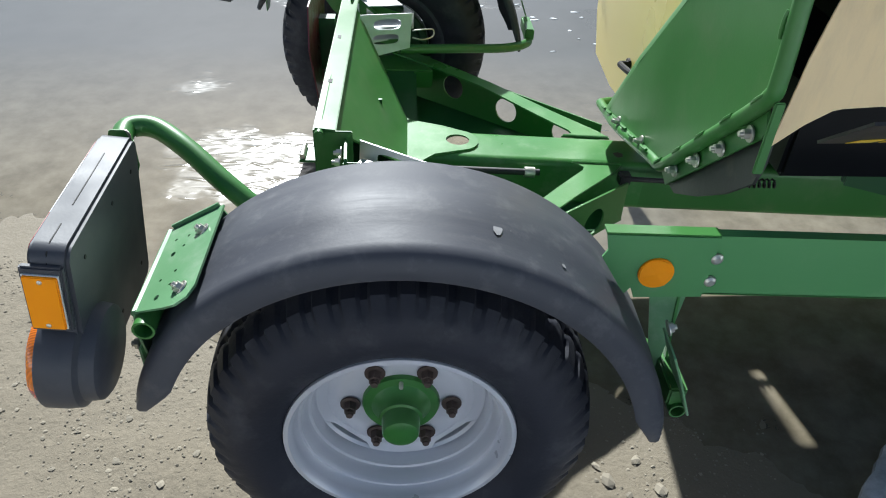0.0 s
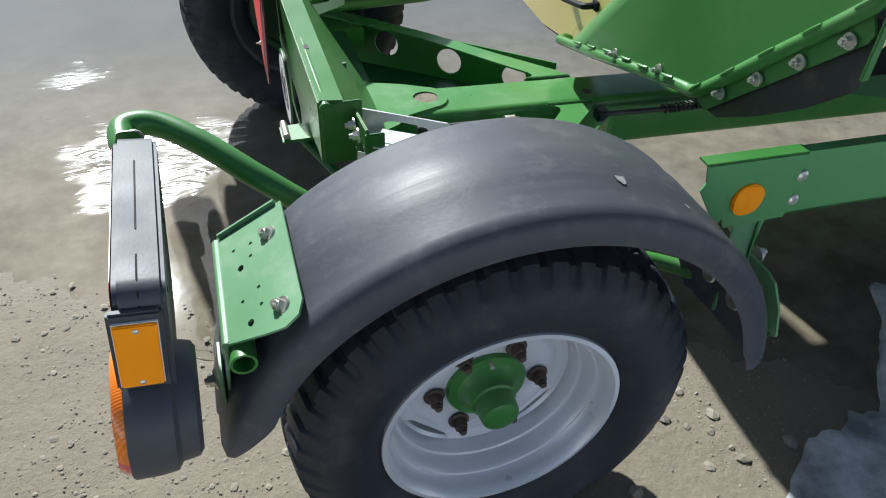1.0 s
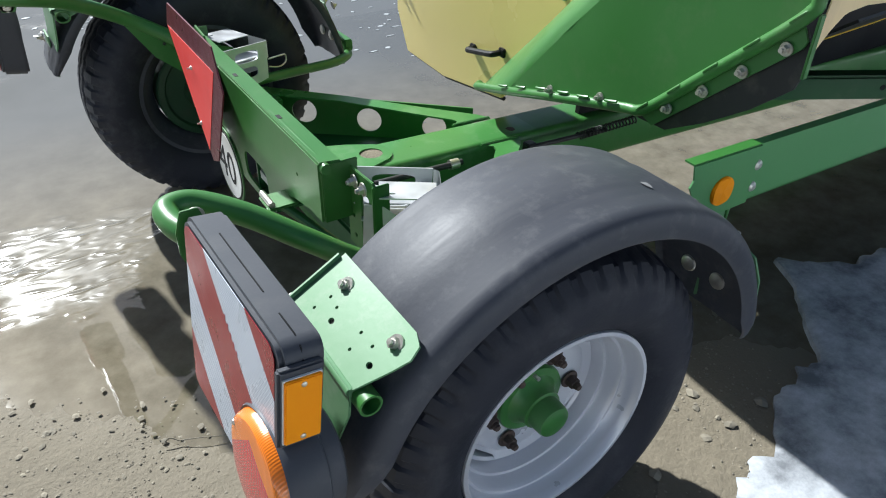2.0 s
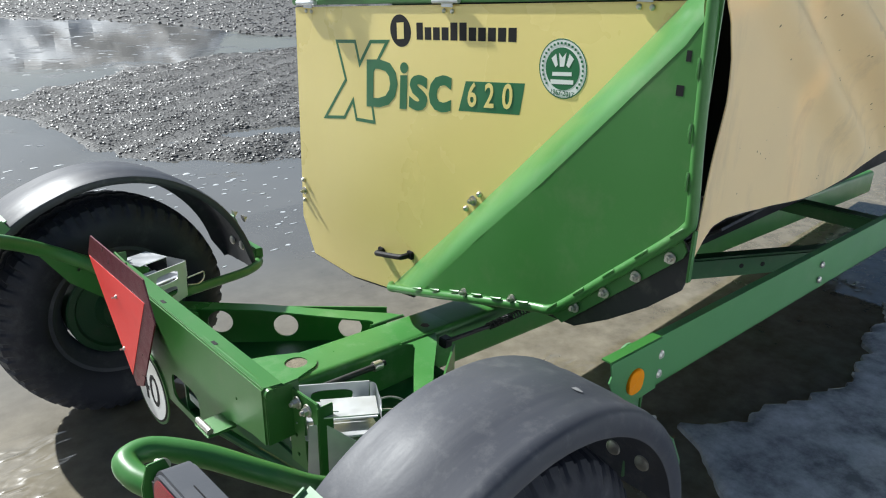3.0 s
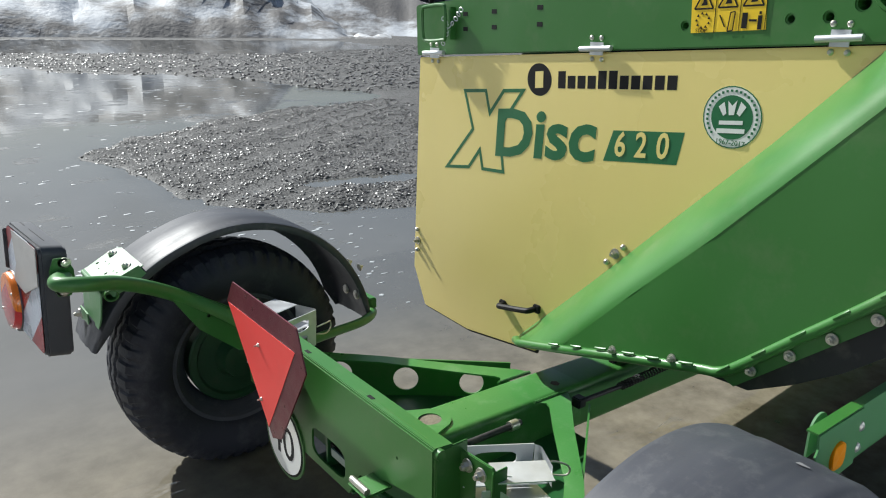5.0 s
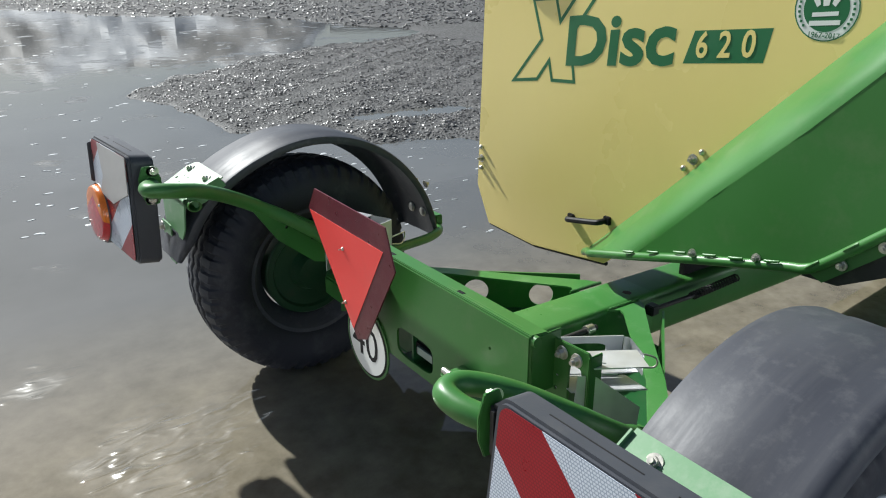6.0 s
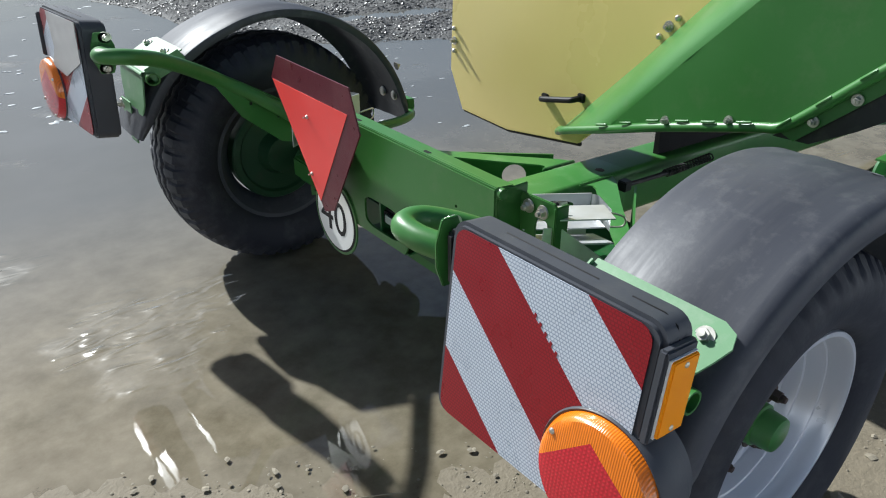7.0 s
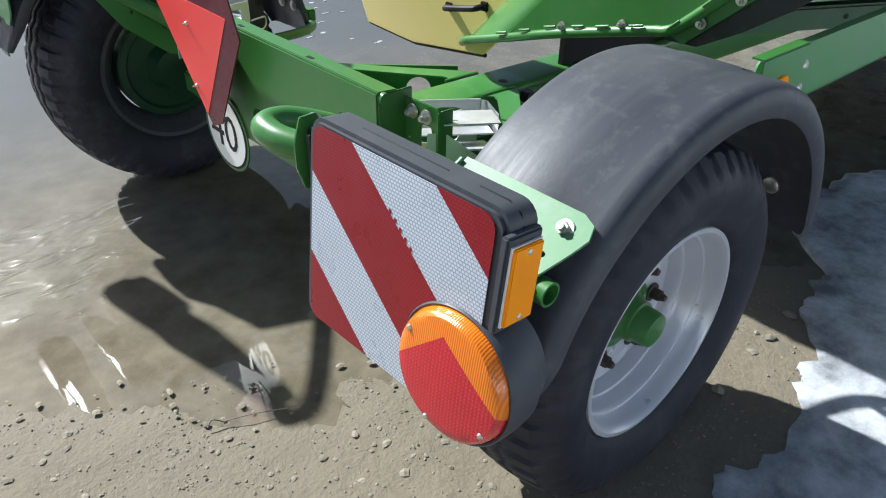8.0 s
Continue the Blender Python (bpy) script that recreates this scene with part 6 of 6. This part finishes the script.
for (y0, z0), (y1, z1) in zip(fold_line, pan):
    p = Vector((FX - 0.001 + bend(y0), y0, z0))
    q = Vector((0.763 - 0.012 * -y1 * -1 - 0.037 * z1 - 0.024, y1, z1))
    q.x = 0.763 + 0.012 * y1 - 0.037 * z1 - 0.003
    row = []
    for k in range(9):
        f = k / 8
        mid = Vector((FX + 0.006 + bend(y0), (y0 * 0.60 + y1 * 0.40), (z0 * 0.60 + z1 * 0.40)))
        row.append(bm.verts.new(p * (1 - f) ** 2 + mid * 2 * f * (1 - f) + q * f * f))
    rows.append(row)
for a, b in zip(rows, rows[1:]):
    for i in range(8):
        bm.faces.new((a[i], a[i + 1], b[i + 1], b[i]))
ex = bmesh.ops.extrude_face_region(bm, geom=list(bm.faces))
bmesh.ops.translate(bm, vec=(0.004, -0.002, -0.002), verts=[g for g in ex["geom"] if isinstance(g, bmesh.types.BMVert)])
part("shield_fold", bm, GREEN, shield, "rounded lighter fold of the shield")
rim = [(0.715, -0.012, 1.646), (0.64, -0.016, 1.640), (0.575, -0.016, 1.612), (0.547, -0.015, 1.56), (0.540, -0.018, 1.48), (0.540, -0.028, 1.25), (0.540, -0.038, 1.10), (0.540, -0.030, 1.066), (0.540, 0.02, 1.013), (0.540, 0.15, 0.893), (0.540, 0.28, 0.772), (0.541, 0.325, 0.742), (0.543, 0.38, 0.729), (0.546, 0.65, 0.658), (0.577, 0.86, 0.590), (0.603, 1.03, 0.537), (0.613, 1.078, 0.521), (0.630, 1.102, 0.511), (0.662, 1.138, 0.497), (0.700, 1.185, 0.470)]
part("rim_tube", tube(smooth_path(rim, 5), 0.0135, 12), GREEN, shield, "green rim tube with weld seams")
rng = random.Random(3)
for y, z in ((-0.023, 1.40), (-0.024, 1.27), (-0.033, 1.17), (-0.02, 1.045), (0.06, 0.972), (0.14, 0.898), (0.22, 0.823), (0.30, 0.752), (0.40, 0.728), (0.50, 0.703), (0.58, 0.684), (0.68, 0.658), (0.78, 0.624), (0.88, 0.590)):
    d = Vector((0, 0.01, 1)) if z > 1.06 else Vector((0, 0.72, -0.69)) if y < 0.31 else Vector((0, 0.97, -0.24))
    x = 0.530 + bend(y)
    c = Vector((x, y + (0.012 if z > 1.06 else 0.004), z + (0 if z > 1.06 else 0.010)))
    part("weld_seam", tube(smooth_path([c - d * 0.020, c - d * 0.008 + Vector((-0.002, 0, 0)), c + d * 0.008 + Vector((-0.002, 0, 0)), c + d * 0.020], 3), 0.0038, 7), GREEN, shield, "weld bead")
# added strip: the dark behind the shield edge, made as a black piece
part("gap_dark_strip", B((FX + 0.014, 0.016, 1.26), (0.004, 0.045, 0.36)), BLACK, shield, "added black strip, shade behind the shield edge")
# slot and hole: their dark is laid on the sheet as black plates
part("shield_slot", B((FX - 0.0002, 0.020, 1.420), (0.001, 0.011, 0.022), None, 0.0), BLACK, shield)
part("shield_hole", B((FX - 0.0002, 0.030, 1.350), (0.001, 0.017, 0.022)), BLACK, shield)
for y, z in ((0.639, 0.675), (0.451, 0.722)):
    part("bolt", bolt((FX - 0.002, y, z + 0.006), (-1, 0, 0.1), 0.0085, 0.010), ZINC_B, shield, "zinc hexagon bolt")
strip = [(0.318, 0.732), (0.305, 0.742), (-0.016, 1.042), (-0.034, 1.012), (-0.028, 0.996), (0.282, 0.718)]
part("flap_strip", sheet([(-y, z) for y, z in strip], 0.005, frame_m((FX + 0.006, 0, 0), (0, -1, 0), (0, 0, 1))), GREEN, shield, "green clamping strip")
flap = [(0.340, 0.715), (0.318, 0.735), (-0.020, 1.030), (-0.038, 1.0), (-0.040, 0.955), (-0.028, 0.915), (0.05, 0.845), (0.15, 0.775), (0.25, 0.718)]
part("rubber_flap", sheet([(-y, z) for y, z in flap], 0.006, frame_m((FX + 0.016, 0, 0), (0, -1, 0), (0, 0, 1))), FLAP, shield, "black rubber flap")
for y, z in ((0.243, 0.778), (0.160, 0.848), (0.079, 0.918), (0.0, 0.989)):
    part("bolt", bolt((FX + 0.002, y, z), (-1, 0, 0), 0.0090, 0.010), ZINC_B, shield, "zinc hexagon bolt")
part("lower_arm", B((0.548, -0.047, 1.005), (0.016, 0.006, 0.12), None, 0.002), GREEN, shield)

# ---- canvas curtain ----
LEFT_F = (0.0, 0.10, 0.16, 0.22, 0.35, 0.49, 0.60, 0.70, 0.80, 1.0)
LEFT_X = (0.552, 0.552, 0.560, 0.585, 0.607, 0.608, 0.596, 0.582, 0.568, 0.556)
HEM_X = (0.55, 0.60, 0.64, 0.71, 0.89, 1.10, 1.25, 2.0, 4.8)
HEM_Z = (0.990, 1.030, 1.052, 1.054, 1.032, 1.026, 1.036, 1.058, 1.06)


def curtain():
    bm = bmesh.new()
    rows = []
    nx, nz = 150, 34
    for i in range(nx + 1):
        s = i / nx
        row = []
        for j in range(nz + 1):
            f = j / nz
            x0 = float(np.interp(f, LEFT_F, LEFT_X))
            x = x0 + (4.75 - x0) * s ** 1.35
            bot = float(np.interp(x, HEM_X, HEM_Z)) + 0.004 * math.sin(x * 9)
            z = 1.626 + (bot - 1.626) * f
            # a broad crease that runs down and away from the corner
            cr = (x - 0.79) - 0.86 * f
            hang = math.sin(min(1.0, f * 1.02) * math.pi) ** 0.7
            y = -0.030 - 0.110 * hang * math.exp(-((cr - 0.13) / 0.10) ** 2) - 0.055 * hang * math.exp(-((cr + 0.16) / 0.09) ** 2) - 0.012 * f
            y += 0.014 * f * math.sin(x * 6.5 + 1.0 + 1.5 * f) + 0.005 * noise.noise((x * 6, z * 6, 0))
            row.append(bm.verts.new((x, y, z)))
        rows.append(row)
    for a, b in zip(rows, rows[1:]):
        for j in range(nz):
            bm.faces.new((a[j], b[j], b[j + 1], a[j + 1]))
    ex = bmesh.ops.extrude_face_region(bm, geom=list(bm.faces))
    bmesh.ops.translate(bm, vec=(0, 0.003, 0), verts=[g for g in ex["geom"] if isinstance(g, bmesh.types.BMVert)])
    return bm


gm = frame_m((0.72, 0.0, 1.0), (1, 0, 0.045), (0, -0.14, 0.105))
guard = part("belt_guard", sheet([(0.0, 0.03), (0.02, -0.17), (0.10, -0.178), (0.45, -0.165), (0.62, -0.10), (0.80, 0.03)], 0.006, gm), FLAP, header, "black rubber guard strip with a yellow mark")
for k in range(5):
    x = 0.07 + k * 0.060
    part("guard_mark", sheet([(x, -0.168), (x + 0.045, -0.166), (x + 0.054, -0.132), (x + 0.009, -0.134)], 0.001, gm @ Matrix.Translation((0, 0, 0.0012))), DECAL_Y, guard)
part("curtain", curtain(), CANVAS, header, "beige canvas curtain hanging in soft folds")

# ---- distance: snow bank ----
def bank():
    bm = bmesh.new()
    rows = []
    az = np.linspace(-40, 34, 150)
    for a in az:
        t = radians(a)
        top = max(0.0, min(8.5, (31.2 - a) * 1.15)) * (0.95 + 0.12 * noise.noise((a * 0.35, 1, 0)))
        row = []
        for k in range(26):
            f = k / 25
            r = 62 + 44 * f
            zz = 1.25 * top * math.sin(min(1, f * 1.3) * math.pi / 2) + 0.9 * noise.noise((a * 0.8, f * 9, 0)) * smoothstep(0, 0.12, f) + 0.35 * noise.noise((a * 3, f * 24, 3)) * smoothstep(0, 0.05, f)
            row.append(bm.verts.new((r * math.sin(t), r * math.cos(t), max(zz, -0.3) if k else -0.4)))
        rows.append(row)
    for p, q in zip(rows, rows[1:]):
        for i in range(25):
            bm.faces.new((p[i], p[i + 1], q[i + 1], q[i]))
    return bm


tagged(new("snow_bank", mesh_from("snow_bank", bank(), SNOW)), "high ploughed snow bank, dirty and half melted", "snow bank", kind="structure")


def bounce_ridge():
    """An added, unseen ridge of snow that closes the yard and bounces sunlight back."""
    bm = bmesh.new()
    rows = []
    for k in range(121):
        t = radians(95 + k * 170 / 120)
        row = []
        for j in range(16):
            f = j / 15
            r = 11.0 + 7.0 * f + 0.8 * noise.noise((k * 0.2, f * 3, 4))
            z = 3.4 * smoothstep(0.0, 0.55, f) * (0.8 + 0.35 * noise.noise((k * 0.11, 0, 2))) + 0.25 * noise.noise((k * 0.5, f * 8, 7)) * smoothstep(0, 0.1, f)
            row.append(bm.verts.new((r * math.sin(t), r * math.cos(t), z if j else -0.3)))
        rows.append(row)
    for p, q in zip(rows, rows[1:]):
        for i in range(15):
            bm.faces.new((p[i], p[i + 1], q[i + 1], q[i]))
    return bm


tagged(new("bounce_ridge", mesh_from("bounce_ridge", bounce_ridge(), BOUNCE)), "added unseen snow ridge closing the yard, bounces sunlight", "snow bank", kind="structure")


# slush on the near puddle; sun sparkles made as flecks farther out
def slush():
    rng = random.Random(11)
    bm = bmesh.new()
    for _ in range(620):
        wide = 1.0
        if rng.random() < 0.22:
            x, y, wide = rng.uniform(-0.2, 3.2), rng.uniform(2.5, 5.2), 0.7
        else:
            # far flecks stand in for glints of sun on the water
            y = 4.0 + 22 * rng.random() ** 1.5
            x, wide = rng.uniform(-0.35, 0.45) * y, 0.5 + 0.09 * y
        if land(x, y) > 0.1:
            continue
        a = rng.uniform(-0.4, 0.4)
        L, W = wide * rng.uniform(0.01, 0.05), wide * rng.uniform(0.006, 0.024)
        pts = []
        for k in range(7):
            t = k * math.tau / 7
            u, v = L * math.cos(t) * rng.uniform(0.6, 1.2), W * math.sin(t) * rng.uniform(0.6, 1.3)
            pts.append((x + u * math.cos(a) - v * math.sin(a), y + u * math.sin(a) + v * math.cos(a)))
        top = [bm.verts.new((p[0] * 0.8 + x * 0.2, p[1] * 0.8 + y * 0.2, WATER_Z + 0.0025)) for p in pts]
        low = [bm.verts.new((*p, WATER_Z - 0.001)) for p in pts]
        bm.faces.new(top)
        for k in range(7):
            bm.faces.new((low[k], low[(k + 1) % 7], top[(k + 1) % 7], top[k]))
    return bm


ob = new("slush", mesh_from("slush", slush(), SLUSH_SPARKLE))
tagged(ob, "thin white flecks: slush on the near puddle, painted sparkles beyond", "slush", kind="stuff")

# pale scuffs on the near mudguard, and a dry stalk in the mud
for (x, y, z), r in (((0.153, -0.059, 0.8435), 0.014), ((0.175, -0.045, 0.838), 0.009), ((-0.238, -0.004, 0.8095), 0.010), ((0.05, 0.02, 0.8690), 0.006), ((0.26, -0.09, 0.793), 0.007)):
    d = Vector((x, 0, z - 0.37)).normalized()
    c = Vector((d.x * 0.4995, y, 0.37 + d.z * 0.4995))
    sm = frame_m(c, (0, 1, 0), d.cross(Vector((0, 1, 0))))
    rng = random.Random(int(x * 1000))
    pts = [(r * rng.uniform(0.5, 1.3) * math.cos(k * math.tau / 9), 0.6 * r * rng.uniform(0.5, 1.2) * math.sin(k * math.tau / 9)) for k in range(9)]
    guard = [o for o in bpy.data.objects if o.name == "mudguard"][0]
    part("scuff", sheet(pts, 0.0004, sm), SCUFF, guard, "pale scuff mark", smooth=False)
stalk = thing("dry_stalk", (-0.58, 0.59, 0.0), "broken dry straw lying in shallow mud", "straw")
part("stem", tube(smooth_path([(-0.60, 0.60, 0.004), (-0.55, 0.575, 0.010), (-0.49, 0.55, 0.006), (-0.44, 0.525, 0.003)], 4), 0.0013, 6), PEBBLE, stalk)
part("root_tuft", tube(smooth_path([(-0.60, 0.60, 0.005), (-0.62, 0.612, 0.014), (-0.635, 0.605, 0.004)], 4), 0.0018, 6), PEBBLE, stalk)


# ---- yard behind: snow-covered embankment with parked machines ----
def embankment():
    bm = bmesh.new()
    rows = []
    for a in np.linspace(25, 84, 130):
        t = radians(a)
        row = []
        for k in range(22):
            f = k / 21
            r = 74 + 90 * f
            zz = float(np.interp(a, (25, 28, 32, 35, 38, 84), (5.2, 5.8, 5.4, 4.2, 3.3, 3.0))) * smoothstep(0.0, 0.16, f) + 0.5 * noise.noise((a * 0.9, f * 9, 8)) * smoothstep(0, 0.1, f)
            row.append(bm.verts.new((r * math.sin(t), r * math.cos(t), zz if k else -0.4)))
        rows.append(row)
    for p, q in zip(rows, rows[1:]):
        for i in range(21):
            bm.faces.new((p[i], p[i + 1], q[i + 1], q[i]))
    return bm


tagged(new("embankment", mesh_from("embankment", embankment(), SNOW)), "low snow-covered embankment behind the yard", "embankment", kind="structure")
RED = mat("faded_red_paint", (0.42, 0.03, 0.03), 0.4, var=0.2)
SHED = mat("grey_shed_sheet", (0.30, 0.31, 0.31), 0.6, var=0.2, scale=0.8)


def at_az(az, r, z):
    t = radians(az)
    return Vector((r * math.sin(t), r * math.cos(t), z))


def yard_tyre(az, r, z, lean):
    c = at_az(az, r, z + 0.52)
    t = thing("spare_tyre", (c.x, c.y, z), "old black tractor tyre leaning in a row", "tyre", "row of old tyres")
    bm = lathe([(0.26, -0.16), (0.42, -0.19), (0.52, -0.13), (0.54, 0.0), (0.52, 0.13), (0.42, 0.19), (0.26, 0.16), (0.26, -0.16)], 28)
    bmesh.ops.transform(bm, matrix=Matrix.Translation(c) @ Matrix.Rotation(radians(-az + 60), 4, "Z") @ Matrix.Rotation(radians(lean), 4, "X"), verts=bm.verts)
    part("tyre_body", bm, RUBBER, t)
    return t


for k in range(6):
    yard_tyre(39.4 + k * 0.62, 86, 2.95, 14 + k * 2)


def machine(name, az, r, z, paint, label, arm):
    """A parked farm machine far off: body, cab, arm and wheels."""
    c = at_az(az, r, z)
    rot = Matrix.Rotation(radians(-az + 20), 3, "Z")
    th = thing(name, c[:], label, "farm machine")

    def put(nm, off, size, material, bev=0.08):
        return part(nm, B(c + rot @ Vector(off), size, rot, bev), material, th)

    put("body", (0, 0, 1.2), (3.4, 1.6, 1.0), paint)
    cab = put("cab", (-0.7, 0, 2.2), (1.3, 1.4, 1.2), paint)
    part("cab_glass", B(c + rot @ Vector((-0.7, 0, 2.3)), (1.34, 1.2, 0.8), rot, 0.05), BLACK, cab)
    for x, y, q in ((-1.1, -0.9, 0.75), (1.2, -0.9, 0.55), (-1.1, 0.9, 0.75), (1.2, 0.9, 0.55)):
        bm = capped([(q * 0.6, -0.2), (q, -0.18), (q, 0.18), (q * 0.6, 0.2)], 24)
        bmesh.ops.transform(bm, matrix=Matrix.Translation(c + rot @ Vector((x, y, q))) @ rot.to_4x4(), verts=bm.verts)
        part("wheel", bm, RUBBER, th)
    if arm:
        part("arm", tube([c + rot @ Vector((0.6, -0.5, 1.5)), c + rot @ Vector((2.2, -0.5, 2.6)), c + rot @ Vector((3.2, -0.5, 1.2))], 0.13, 8), paint, th)
    return th


machine("loader", 36.8, 98, 3.6, YELLOW, "yellow wheel loader parked on the embankment", True)
machine("harvester", 33.8, 105, 4.8, GREEN_D, "dark green harvester parked behind the snow", True)
machine("tractor", 46.5, 100, 3.0, RED, "faded red tractor parked among scrap", False)
machine("tractor", 50.5, 108, 3.0, GREEN_D, "dark green tractor parked among scrap", False)
machine("truck", 57.0, 104, 3.0, WHITE, "white truck parked on the embankment", False)
machine("truck", 61.5, 104, 3.0, BLACK, "dark truck parked on the embankment", False)
machine("tractor", 65.5, 100, 3.0, RED, "red tractor parked on the embankment", False)
for k in range(16):
    c = at_az(33 + k * 2.2, 118, 3.0)
    pst = thing("light_pole", c[:], "thin grey steel pole at the yard edge", "pole", "yard poles")
    part("shaft", tube([c, c + Vector((0, 0, 6.0))], 0.07, 8), SHED, pst)


def shed(az, wide):
    sc = at_az(az, 128, 2.8)
    th = thing("shed", sc[:], "long grey sheet-metal shed with dark bays", "shed", "yard sheds")
    rot = Matrix.Rotation(radians(-az), 3, "Z")
    part("wall", B(sc + Vector((0, 0, 3.4)), (wide, 8, 7), rot), SHED, th)
    n = int(wide / 5)
    # bays are black slabs standing in for dark openings
    for k in range(n):
        part("bay", B(sc + rot @ Vector((-wide / 2 + 2.5 + k * 5, -4.1, 2.2)), (3.6, 0.3, 4.0), rot), BLACK, th, "black slab drawn as the dark of an open bay")


shed(33, 26)
shed(53, 62)
shed(78, 40)
